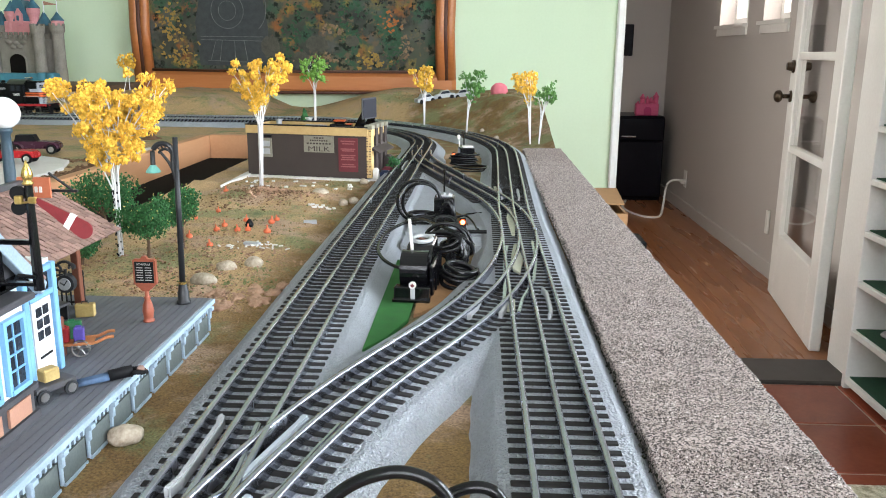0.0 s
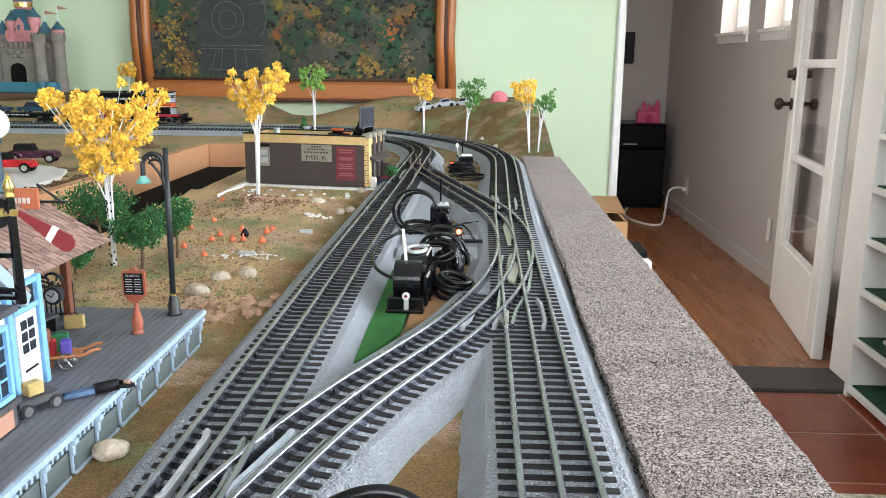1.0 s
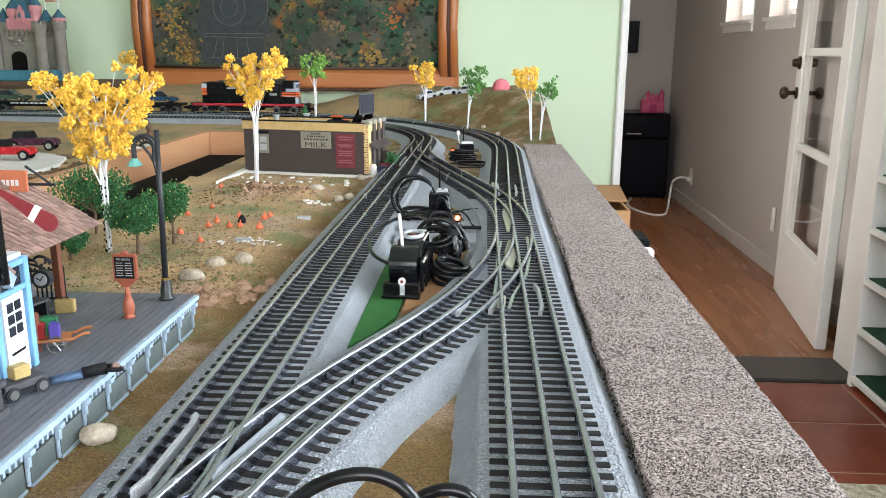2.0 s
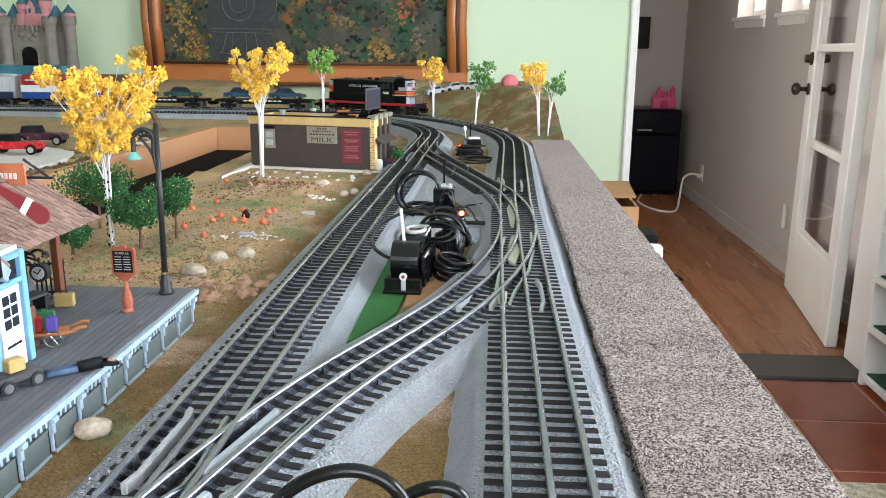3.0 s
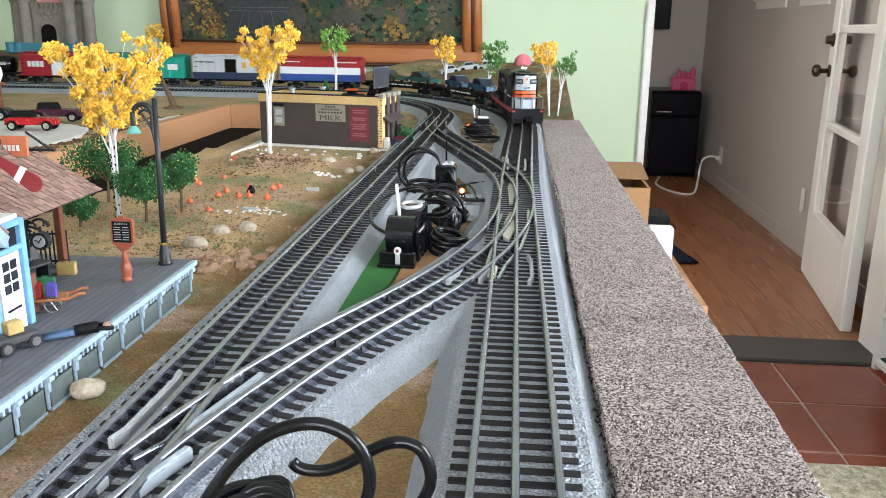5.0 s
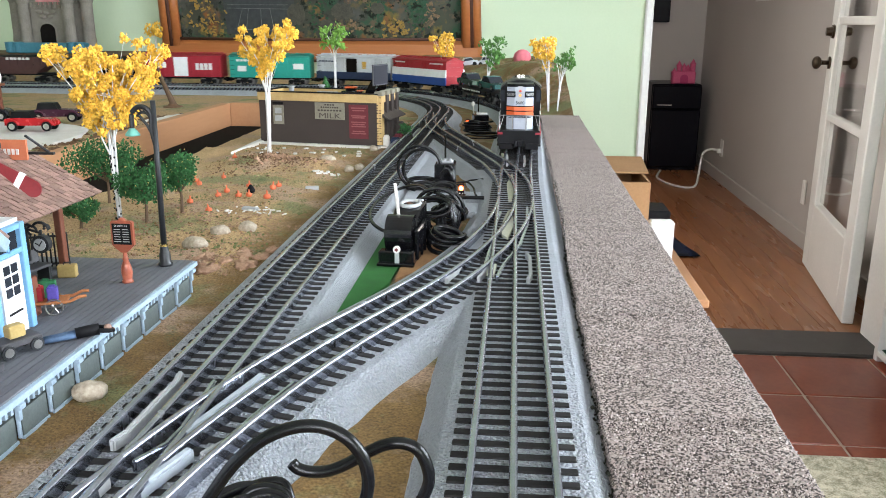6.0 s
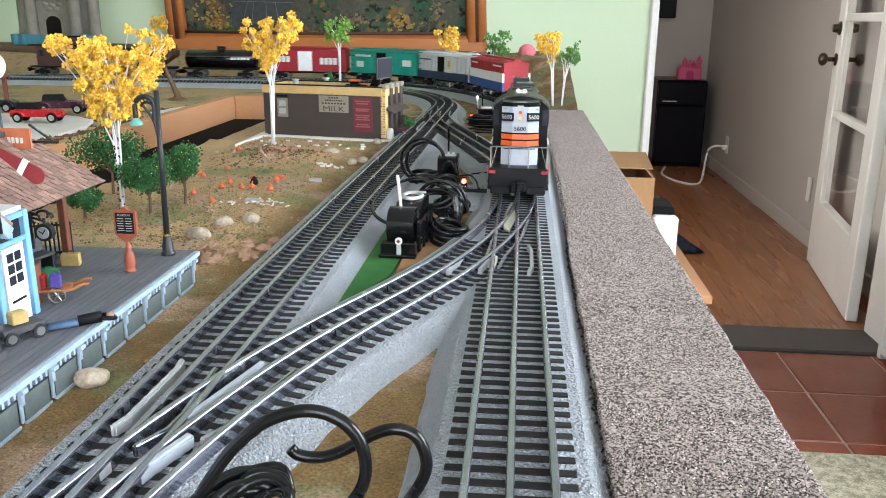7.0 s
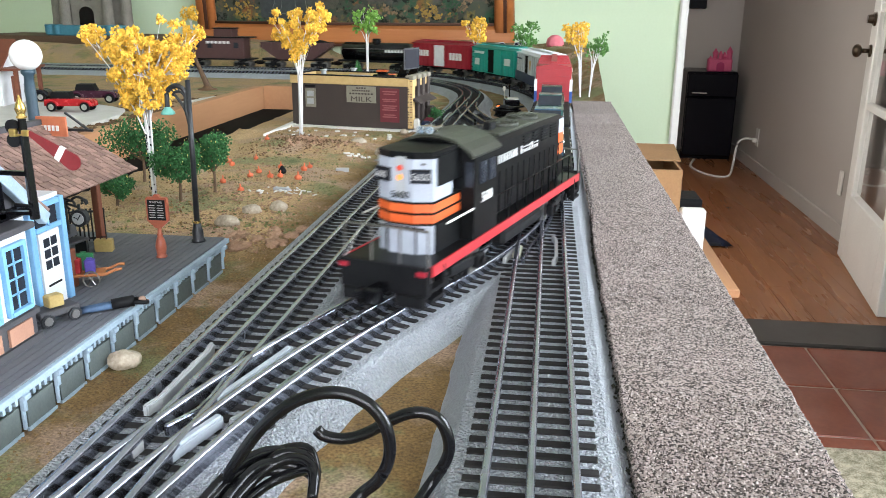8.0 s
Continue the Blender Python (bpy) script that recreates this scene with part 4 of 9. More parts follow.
M_PALEB = mat("pale_blue_grey_plastic", (0.44, 0.48, 0.53), (0.36, 0.40, 0.45), 0.4)
turnout_bits = thing("turnout_fittings", "guard rails and frog plates of the turnouts", "track fittings", kind="structure")
# the pair of turnouts facing each other on the outer line
frog_plate([(-0.0105, 0.232), (-0.0055, 0.222), (-0.001, 0.262), (-0.0035, 0.318), (-0.0065, 0.318), (-0.0105, 0.275)], M_FROG)
frog_plate([(-0.0065, 0.36), (-0.0035, 0.36), (0.0, 0.43), (-0.004, 0.50), (-0.009, 0.44)], M_FROG)
frog_plate([(-0.0190, 0.128), (-0.0135, 0.126), (-0.0125, 0.150), (-0.0175, 0.152)], M_FROG)
frog_plate([(-0.0160, 0.60), (-0.0135, 0.60), (-0.0155, 0.64), (-0.0185, 0.64)], M_FROG)
guard_rail([(0.0085, 0.118), (0.0105, 0.128), (0.0105, 0.168), (0.0085, 0.178)], M_GREYP)
guard_rail([(-0.0115, 0.120), (-0.0100, 0.132), (-0.0075, 0.150), (0.0035, 0.200), (0.0095, 0.262), (0.0105, 0.33)], M_RAIL)
guard_rail([(-0.0205, 0.142), (-0.0180, 0.190), (-0.0165, 0.26), (-0.0125, 0.31)], M_RAIL)
guard_rail([(-0.0440, 0.112), (-0.0425, 0.122), (-0.0320, 0.155), (-0.0310, 0.166)], M_GREYP)
guard_rail([(-0.0235, 0.118), (-0.0195, 0.135), (-0.0165, 0.150)], M_GREYP)
guard_rail([(-0.0105, 0.56), (-0.0105, 0.61), (-0.012, 0.63)], M_GREYP)
guard_rail([(0.0095, 0.56), (0.0105, 0.57), (0.0105, 0.62)], M_GREYP)
guard_rail([(-0.0345, 0.60), (-0.0455, 0.64), (-0.058, 0.68)], M_GREYP)
guard_rail([(-0.0145, 0.455), (-0.0165, 0.50), (-0.0155, 0.56)], M_RAIL)
# the turnout where the crossover joins the inner line
guard_rail([(-0.1575, -0.112), (-0.1555, -0.104), (-0.1550, -0.055), (-0.1565, -0.047)], M_GREYP, "grey check rail", 0.0030, 0.0056)
guard_rail([(-0.1420, -0.126), (-0.1355, -0.112), (-0.1345, -0.098), (-0.1375, -0.054)], M_RAIL, "", 0.0026, 0.0054)
guard_rail([(-0.1310, -0.104), (-0.1285, -0.092), (-0.1190, -0.054), (-0.1175, -0.047)], M_PALEB, "pale blue-grey plastic wing rail", 0.0044, 0.0062)
guard_rail([(-0.1190, -0.117), (-0.1130, -0.106)], M_GREYP, "grey check rail end", 0.0030, 0.0050)
guard_rail([(-0.1135, -0.108), (-0.1075, -0.080), (-0.1005, -0.052)], M_RAIL, "", 0.0024, 0.0054)
guard_rail([(-0.1325, -0.145), (-0.1290, -0.132), (-0.1245, -0.117)], M_PALEB, "pale blue-grey plastic wing rail", 0.0044, 0.0062)
guard_rail([(-0.1500, -0.175), (-0.1485, -0.150), (-0.1470, -0.138)], M_GREYP, "grey check rail", 0.0030, 0.0052)
guard_rail([(-0.1335, -0.083), (-0.1300, -0.064), (-0.1265, -0.046)], M_RAIL, "", 0.0018, 0.0058)
# far turnout on the inner line
guard_rail([(-0.128, 0.78), (-0.130, 0.84)], M_GREYP)
guard_rail([(-0.150, 0.80), (-0.150, 0.86), (-0.148, 0.875)], M_GREYP)
guard_rail([(-0.150, 1.10), (-0.143, 1.02), (-0.135, 0.95)], M_RAIL)
frog_plate([(-0.1300, 0.90), (-0.1260, 0.90), (-0.1275, 0.95)], M_FROG)
# boards laid between the tracks
bm = B()
bm.faces.new([bm.verts.new(v) for v in ((-0.1085, 0.076, 0.0032), (-0.096, 0.102, 0.0032), (-0.0855, 0.136, 0.0032), (-0.082, 0.30, 0.0032), (-0.1085, 0.30, 0.0032))])
bmesh.ops.extrude_face_region(bm, geom=bm.faces[:])
for v in bm.verts[:5]:
    v.co.z -= 0.0025
solid("green_board", bm, M_GREEN, "bright green felt strip between the tracks", "board")
bm = B()
bm.faces.new([bm.verts.new(v) for v in ((-0.0825, 0.145, 0.0036), (-0.055, 0.185, 0.0036), (-0.047, 0.31, 0.0036), (-0.0825, 0.31, 0.0036))])
bmesh.ops.extrude_face_region(bm, geom=bm.faces[:])
for v in bm.verts[:4]:
    v.co.z -= 0.0025
solid("tan_board", bm, M_TAN, "bare tan board between the tracks", "board")
for y0, y1 in ((0.335, 0.372), (0.385, 0.425)):
    bm = B()
    box(bm, (-0.072, (y0 + y1) / 2, 0.0055), (0.075, y1 - y0, 0.007), bevel=0.001)
    solid("roadbed_filler", bm, M_BED, "grey roadbed filler piece between the tracks", "roadbed", group="roadbed fillers")
bm = B()
bm.faces.new([bm.verts.new(v) for v in ((-0.112, 0.50, 0.0075), (-0.072, 0.50, 0.0075), (-0.088, 0.60, 0.0075), (-0.108, 0.74, 0.0075))])
bmesh.ops.extrude_face_region(bm, geom=bm.faces[:])
for v in bm.verts[:4]:
    v.co.z -= 0.0075
solid("roadbed_filler", bm, M_BED, "grey wedge of roadbed where the tracks meet", "roadbed", group="roadbed fillers")
# joint pieces across the rails
jm = B()
box(jm, (0, 0, 0), (0.0004, 0.00305, 0.0058))
JOINT = finish("rail_joint", jm, M_DARK)
for line, ss in ((OUTER, (0.865, 0.905, 1.155)), (INNER, (0.955, 1.21)), (NEAR_X, (0.235, 0.31, 0.385))):
    q, s = resample(line, 0.005)
    for sj in ss:
        i = int(sj / 0.005)
        d = q[i + 1] - q[i]
        d /= np.hypot(*d)
        for off in (-0.015875, 0.0, 0.015875):
            ob = new("rail_joint", JOINT)
            ob.parent = turnout_bits
            ob.matrix_basis = pose(q[i][0] - d[1] * off, q[i][1] + d[0] * off, 0.0149, 0, 0, math.degrees(math.atan2(d[1], d[0])))

# ---- the train ----
TRAIN_LINE = OUTER[::-1]
k_end = next(i for i, (x, y) in enumerate(TRAIN_LINE) if x > -0.01 and y < 0.37)
TRAIN_LINE = TRAIN_LINE[:k_end] + NEAR_X
TP = np.array(TRAIN_LINE)
TS = np.concatenate([[0], np.cumsum(np.hypot(*np.diff(TP, axis=0).T))])


def on_line(s):
    return np.array([np.interp(s, TS, TP[:, 0]), np.interp(s, TS, TP[:, 1])])


def car_pose(s, half):
    """Pose of a car whose middle is at s, its trucks half a wheelbase before and behind."""
    a, b = on_line(s + half), on_line(s - half)
    d = a - b
    c = (a + b) / 2
    return pose(c[0], c[1], RAIL_Z, 0, 0, math.degrees(math.atan2(d[1], d[0])))


M_STEEL = mat("wheel_steel", (0.30, 0.29, 0.28), (0.2, 0.19, 0.18), 0.35, 0.9)
M_RED = mat("signal_red", (0.42, 0.022, 0.03), (0.34, 0.016, 0.022), 0.45)
M_LOCO = mat("engine_black", (0.008, 0.0085, 0.009), (0.004, 0.0045, 0.005), 0.32, 0, 60, 700, 0.05, spec=0.10)
M_SILVER = mat("silver_white_paint", (0.40, 0.43, 0.49), (0.33, 0.36, 0.42), 0.35)
M_ORANGE = mat("bright_orange", (0.66, 0.115, 0.025), (0.56, 0.09, 0.02), 0.4)
M_OLIVE = mat("dusty_roof", (0.045, 0.048, 0.036), (0.025, 0.027, 0.02), 0.45)
M_WIN = mat("dark_glazing", (0.03, 0.035, 0.045), (0.02, 0.022, 0.03), 0.08)
M_BOXR = mat("box_crimson", (0.34, 0.014, 0.03), (0.27, 0.010, 0.022), 0.5)
M_LETTER = mat("worn_silver_lettering", (0.50, 0.50, 0.50), (0.34, 0.34, 0.34), 0.45)
M_TEXT = mat("pale_lettering", (0.72, 0.72, 0.70), (0.62, 0.62, 0.6), 0.5)


def add_truck(car, x, wb=0.036, r=0.0085, side=None):
    t = new("truck")
    t.empty_display_size = 0.01
    t.parent = car
    t.matrix_basis = pose(x, 0, 0)
    for sy in (-1, 1):
        bm = B()
        yy = sy * 0.0225
        box(bm, (0, yy, r + 0.002), (wb * 0.62, 0.004, 0.006), bevel=0.0008)
        for k in (-1, 1):
            box(bm, (k * wb / 2, yy, r), (0.0105, 0.005, 0.009), bevel=0.001)
            cyl(bm, (k * wb / 2, yy + sy * 0.002, r), (k * wb / 2, yy + sy * 0.0045, r), 0.003, n=8)
        for k in (-0.3, 0, 0.3):
            cyl(bm, (k * wb * 0.5, yy, r - 0.006), (k * wb * 0.5, yy, r + 0.004), 0.0018, n=6)
        part("side_frame", bm, M_BLACKM, t)
    for k in (-1, 1):
        bm = B()
        for sy in (-1, 1):
            cyl(bm, (k * wb / 2, sy * 0.0135, r), (k * wb / 2, sy * 0.0185, r), r, n=18)
            cyl(bm, (k * wb / 2, sy * 0.0125, r), (k * wb / 2, sy * 0.0138, r), r * 1.13, n=18)
        cyl(bm, (k * wb / 2, -0.0135, r), (k * wb / 2, 0.0135, r), 0.0022, n=8)
        part("wheelset", bm, M_STEEL, t)
    bm = B()
    box(bm, (0, 0, r + 0.006), (0.012, 0.042, 0.006))
    part("bolster", bm, M_BLACKM, t)
    return t


def coupler(car, x, s):
    bm = B()
    box(bm, (x + s * 0.006, 0, 0.0125), (0.016, 0.007, 0.006), bevel=0.001)
    box(bm, (x + s * 0.015, 0.003 * s, 0.0125), (0.008, 0.010, 0.010), bevel=0.0015)
    box(bm, (x + s * 0.019, -0.004 * s, 0.0125), (0.006, 0.004, 0.009), bevel=0.001)
    part("coupler", bm, M_BLACK, car)


def lettering(name, body, size, parent, m, material):
    """Real characters lying on a surface, read from the side they face."""
    cu = bpy.data.curves.new(name, "FONT")
    cu.body, cu.size, cu.align_x, cu.extrude = body, size, "CENTER", size * 0.03
    cu.materials.append(material)
    ob = new(name, cu)
    ob.parent = parent
    ob.matrix_basis = m
    return ob


def bars(car, x0, x1, y, z, h, n, material, name="lettering", gap=0.25):
    """Plain bars in place of writing on a side at y."""
    bm = B()
    w = (x1 - x0) / n
    for i in range(n):
        box(bm, (x0 + w * (i + 0.5), y, z), (w * (1 - gap), 0.0006, h))
    part(name, bm, material, car)


TRAIN = []


def consist(car, length, half):
    TRAIN.append((car, length, half))


def locomotive():
    L = 0.315
    c = thing("diesel_locomotive", "black diesel locomotive with red sill and white-orange nose", "locomotive")
    f = L / 2
    W = 0.056
    # frame and walkway
    bm = B()
    box(bm, (0, 0, 0.024), (L - 0.006, W, 0.004))
    box(bm, (0, 0, 0.0195), (L - 0.03, 0.034, 0.008))
    part("walkway", bm, M_LOCO, c)
    for sy in (-1, 1):
        bm = B()
        box(bm, (0, sy * W / 2, 0.0235), (L - 0.012, 0.0014, 0.0062))
        part("sill_stripe", bm, M_RED, c, "red painted sill")
        bm = B()
        box(bm, (-0.01, sy * 0.021, 0.0125), (0.085, 0.012, 0.012), bevel=0.003)
        part("fuel_tank", bm, M_BLACKM, c)
    # ends: pilot, steps, buffer plate
    for s in (-1, 1):
        bm = B()
        box(bm, (s * (f - 0.003), 0, 0.0175), (0.006, W, 0.0175), bevel=0.001)
        box(bm, (s * (f - 0.001), 0.017, 0.006), (0.006, 0.018, 0.008), bevel=0.001)
        box(bm, (s * (f - 0.001), -0.017, 0.006), (0.006, 0.018, 0.008), bevel=0.001)
        part("pilot", bm, M_BLACKM, c)
        for sy in (-1, 1):
            for z in (0.0125, 0.0065):
                bm = B()
                box(bm, (s * (f - 0.013), sy * 0.0265, z), (0.016, 0.005, 0.0022))
                part("step", bm, M_BLACKM, c)
            bm = B()
            box(bm, (s * (f - 0.021), sy * 0.0275, 0.0145), (0.0018, 0.003, 0.02))
            part("step_hanger", bm, M_BLACKM, c)
        bm = B()
        box(bm, (s * (f + 0.0005), 0, 0.0262), (0.0016, W - 0.002, 0.0022))
        part("pilot_stripe", bm, M_BLACKM, c)
        coupler(c, s * f, s)
        bm = B()
        for y in (-0.0265, -0.009, 0.009, 0.0265):
            cyl(bm, (s * (f - 0.004), y, 0.025), (s * (f - 0.004), y, 0.047), 0.0007, n=6)
        tube(bm, [(s * (f - 0.004), -0.0265, 0.047), (s * (f - 0.004), 0, 0.0475), (s * (f - 0.004), 0.0265, 0.047)], 0.0007, 6)
        part("end_railing", bm, M_STEEL, c)
    # high short hood with faceted front
    x1, x0 = f - 0.024, f - 0.068
    w = 0.0178
    top = 0.0872

    def hood(xf, xb, z0, z1, grow=0.0, ch=0.006):
        bm_ = B()
        pts = [(xb, -w - grow), (xf - ch, -w - grow), (xf + grow, -w * 0.42), (xf + grow, w * 0.42), (xf - ch, w + grow), (xb, w + grow)]
        lo = [bm_.verts.new((x, y, z0)) for x, y in pts]
        hi = [bm_.verts.new((x, y, z1)) for x, y in pts]
        bm_.faces.new(lo)
        bm_.faces.new(hi)
        for i in range(len(pts)):
            j = (i + 1) % len(pts)
            bm_.faces.new((lo[i], lo[j], hi[j], hi[i]))
        return bm_
    part("nose_top", hood(x1, x0, top - 0.004, top), M_LOCO, c)
    part("nose_upper_panel", hood(x1, x0 + 0.012, 0.058, top - 0.004, 0.0), M_SILVER, c, "white nose panel")
    for sy in (-1, 1):
        for xc, zc, sx, sz in ((x0 + 0.0165, 0.0755, 0.034, 0.0180), (x0 + 0.0175, 0.035, 0.038, 0.0172)):
            bm = B()
            box(bm, (xc, sy * (w + 0.0004), zc), (sx, 0.0012, sz))
            part("nose_side", bm, M_LOCO, c, "black painted nose side")
    for z0, z1, m, n in ((0.0565, 0.058, M_LOCO, "nose_line"), (0.0515, 0.0565, M_ORANGE, "nose_stripe"), (0.050, 0.0515, M_LOCO, "nose_line"), (0.045, 0.050, M_ORANGE, "nose_stripe"), (0.0435, 0.045, M_LOCO, "nose_line")):
        part(n, hood(x1, x0, z0, z1, 0.0003 if "stripe" in n else 0.0001), m, c)
    part("nose_lower_panel", hood(x1, x0 + 0.02, 0.026, 0.0435), M_SILVER, c, "silver-white lower nose panel")
    bm = B()
    for y in (-0.0095, 0.0095):
        box(bm, (x1 + 0.0006, y, 0.035), (0.001, 0.0007, 0.017))
    box(bm, (x1 + 0.0006, 0, 0.0425), (0.001, 0.03, 0.0008))
    part("nose_seam", bm, M_BLACKM, c)
    bm = B()
    box(bm, (x1 + 0.0007, 0, 0.0725), (0.0012, 0.006, 0.024))
    part("headlight_plate", bm, M_GREYP, c)
    for z in (0.078, 0.0725):
        bm = B()
        cyl(bm, (x1, 0, z), (x1 + 0.0026, 0, z), 0.0017, n=14)
        part("headlight", bm, M_LAMPRED if z > 0.075 else M_LAMPAMB, c)
    for y in (-0.0120, 0.0120):
        turn = -22 if y < 0 else 22
        m = pose(x1 - 0.0006, y, 0.0735, 0, 0, turn)
        bm = B()
        prism(bm, [(-0.0006, -0.0040), (0.0012, -0.0040), (0.0012, 0.0040), (-0.0006, 0.0040)], 0.0120, m)
        nb = part("number_board", bm, M_BLACKM, c, "dark number board")
        bm = B()
        prism(bm, [(0.0, -0.0031), (0.0018, -0.0031), (0.0018, 0.0031), (0.0, 0.0031)], 0.0108, m)
        part("number_glass", bm, M_WIN, nb)
        lettering("road_number", "5600", 0.0052, nb, m @ pose(0.0022, 0, -0.0018, 90, 0, 90), M_LETTER)
        bm = B()
        tube(bm, [(x1 + 0.001, y * 1.25, 0.0815), (x1 + 0.0035, y * 1.25, 0.0815), (x1 + 0.0035, y * 1.25 + 0.002, 0.0815)], 0.0005, 5)
        part("grab_iron", bm, M_STEEL, c)
        # white sloping handrail and step light at each front corner
        bm = B()
        tube(bm, [(f - 0.006, y * 2.2, 0.0265), (f - 0.010, y * 1.95, 0.036), (f - 0.016, y * 1.75, 0.046)], 0.0004, 6)
        part("corner_handrail", bm, M_STEEL, c, "thin steel sloping handrail")
        bm = B()
        box(bm, (f + 0.0006, y * 2.05, 0.0235), (0.0016, 0.0060, 0.0028))
        part("sill_corner", bm, M_BOXR, c, "red painted sill corner")
    lettering("road_number", "5600", 0.0056, c, pose(x1 + 0.0022, 0, 0.0602, 90, 0, 90), M_BLACKM)
    # cab with arched roof
    cx0, cx1 = x0 - 0.040, x0
    bm = B()
    hw = W / 2 - 0.0005
    arch = [(-hw, 0.026), (-hw, 0.079)] + [(hw * math.sin(radians(a)) / math.sin(radians(62)), 0.079 + 0.0115 * (math.cos(radians(a)) - math.cos(radians(62))) / (1 - math.cos(radians(62)))) for a in range(-52, 53, 13)] + [(hw, 0.079), (hw, 0.026)]
    prism(bm, arch, cx1 - cx0, pose((cx0 + cx1) / 2, 0, 0, 0, 0, 90))
    part("cab", bm, M_LOCO, c)
    bm = B()
    roof = [(o * 1.04, z + 0.0012) for o, z in arch[1:-1]] + [(o * 1.0, z - 0.0006) for o, z in arch[1:-1]][::-1]
    prism(bm, roof, cx1 - cx0 + 0.008, pose((cx0 + cx1) / 2, 0, 0, 0, 0, 90))
    part("cab_roof", bm, M_OLIVE, c, "dusty olive cab roof")
    for sy in (-1, 1):
        bm = B()
        box(bm, (cx1 + 0.0004, sy * 0.0243, 0.068), (0.001, 0.0052, 0.016))
        part("cab_window", bm, M_WIN, c)
        for xx in (cx0 + 0.011, cx0 + 0.027):
            bm = B()
            box(bm, (xx, sy * hw, 0.068), (0.011, 0.0016, 0.014))
            part("cab_window", bm, M_WIN, c)
    for sy in (-1, 1):
        lettering("road_number", "5600", 0.0085, c, pose(cx0 + 0.02, sy * (hw + 0.0006), 0.0485, 90, 0, 0 if sy < 0 else 180), M_TEXT)
        bm = B()
        tube(bm, [(cx1 + 0.001, sy * hw, 0.047), (cx1 + 0.04, sy * hw, 0.047)], 0.0007, 6)
        part("walkway_handrail", bm, M_TEXT, c, "white walkway handrail")
    # long hood
    hx1, hx0 = cx0, -f + 0.030
    bm = B()
    box(bm, ((hx0 + hx1) / 2, 0, 0.0535), (hx1 - hx0, 0.0375, 0.055), bevel=0.003)
    part("long_hood", bm, M_LOCO, c)
    bm = B()
    box(bm, ((hx0 + hx1) / 2 - 0.01, 0, 0.0812), (hx1 - hx0 - 0.05, 0.030, 0.003), bevel=0.001)
    part("hood_roof", bm, M_OLIVE, c)
    for x in (0.045, -0.03, -0.075):
        bm = B()
        cyl(bm, (x, 0, 0.0815), (x, 0, 0.0848), 0.0125, n=20)
        fan = part("roof_fan", bm, M_OLIVE, c)
        for k in range(6):
            bm = B()
            box(bm, (x, 0, 0.0851), (0.024, 0.0009, 0.0012), rot=(0, 0, 30 * k))
            part("fan_bar", bm, M_OLIVE, fan)
    for x in (0.02, -0.005):
        bm = B()
        box(bm, (x, 0, 0.0845), (0.012, 0.006, 0.007), bevel=0.001)
        part("exhaust_stack", bm, M_BLACKM, c)
    bm = B()
    for dy in (-0.003, 0.003):
        cyl(bm, (cx1 - 0.006, dy, 0.0955), (cx1 + 0.012, dy, 0.0955), 0.0008, 0.0026, n=10)
    cyl(bm, (cx1 - 0.004, 0, 0.091), (cx1 - 0.004, 0, 0.0955), 0.001, n=6)
    part("air_horn", bm, M_CHROMEY, c, "chrome twin air horn")
    for sy in (-1, 1):
        bm = B()
        for i in range(13):
            x = hx0 + 0.012 + i * (hx1 - hx0 - 0.02) / 12.5
            box(bm, (x, sy * 0.0190, 0.043), (0.0008, 0.0010, 0.030))
        part("door_seam", bm, M_BLACKM, c)
        for i in range(4):
            bm = B()
            for k in range(5):
                box(bm, (hx0 + 0.03 + i * 0.022, sy * 0.0192, 0.067 + k * 0.0022), (0.014, 0.001, 0.0011))
            part("louvre", bm, M_BLACKM, c)
        bars(c, -0.060, -0.018, sy * 0.0192, 0.0665, 0.0056, 7, M_LETTER, gap=0.42)
        bars(c, -0.013, 0.036, sy * 0.0192, 0.0665, 0.0056, 8, M_LETTER, gap=0.42)
        bm = B()
        for i in range(11):
            x = hx0 + 0.005 + i * 0.0185
            cyl(bm, (x, sy * 0.0268, 0.026), (x, sy * 0.0268, 0.047), 0.0006, n=6)
        tube(bm, [(hx0 + 0.005, sy * 0.0268, 0.047), (hx0 + 0.19, sy * 0.0268, 0.047)], 0.0007, 6)
        part("handrail", bm, M_BLACK, c)
    # striped rear end
    for z0, z1, m, n in ((0.066, 0.078, M_SILVER, "rear_panel"), (0.058, 0.067, M_ORANGE, "rear_stripe"), (0.048, 0.0565, M_ORANGE, "rear_stripe"), (0.03, 0.047, M_LOCO, "rear_panel")):
        bm = B()
        box(bm, (hx0 + 0.006, 0, (z0 + z1) / 2), (0.0135, 0.0384, z1 - z0), bevel=0.0005)
        part(n, bm, m, c)
    shrink = Matrix.Diagonal((0.93, 0.95, 0.93, 1))
    for o in c.children_recursive:
        if o.type == "FONT":
            o.matrix_basis.translation = shrink @ o.matrix_basis.translation
        else:
            o.data.transform(shrink)
    for x in (0.091, -0.091):
        add_truck(c, x, 0.044, 0.0092)
    consist(c, L * 0.93 + 0.028, 0.091)
    return c


M_LAMPRED = glow("red_lens", (0.55, 0.05, 0.02), 0.15)
M_LAMPAMB = glow("amber_headlight", (0.9, 0.30, 0.06), 0.6)
M_CHROMEY = mat("bright_chrome", (0.75, 0.75, 0.72), (0.6, 0.6, 0.58), 0.15, 1.0)


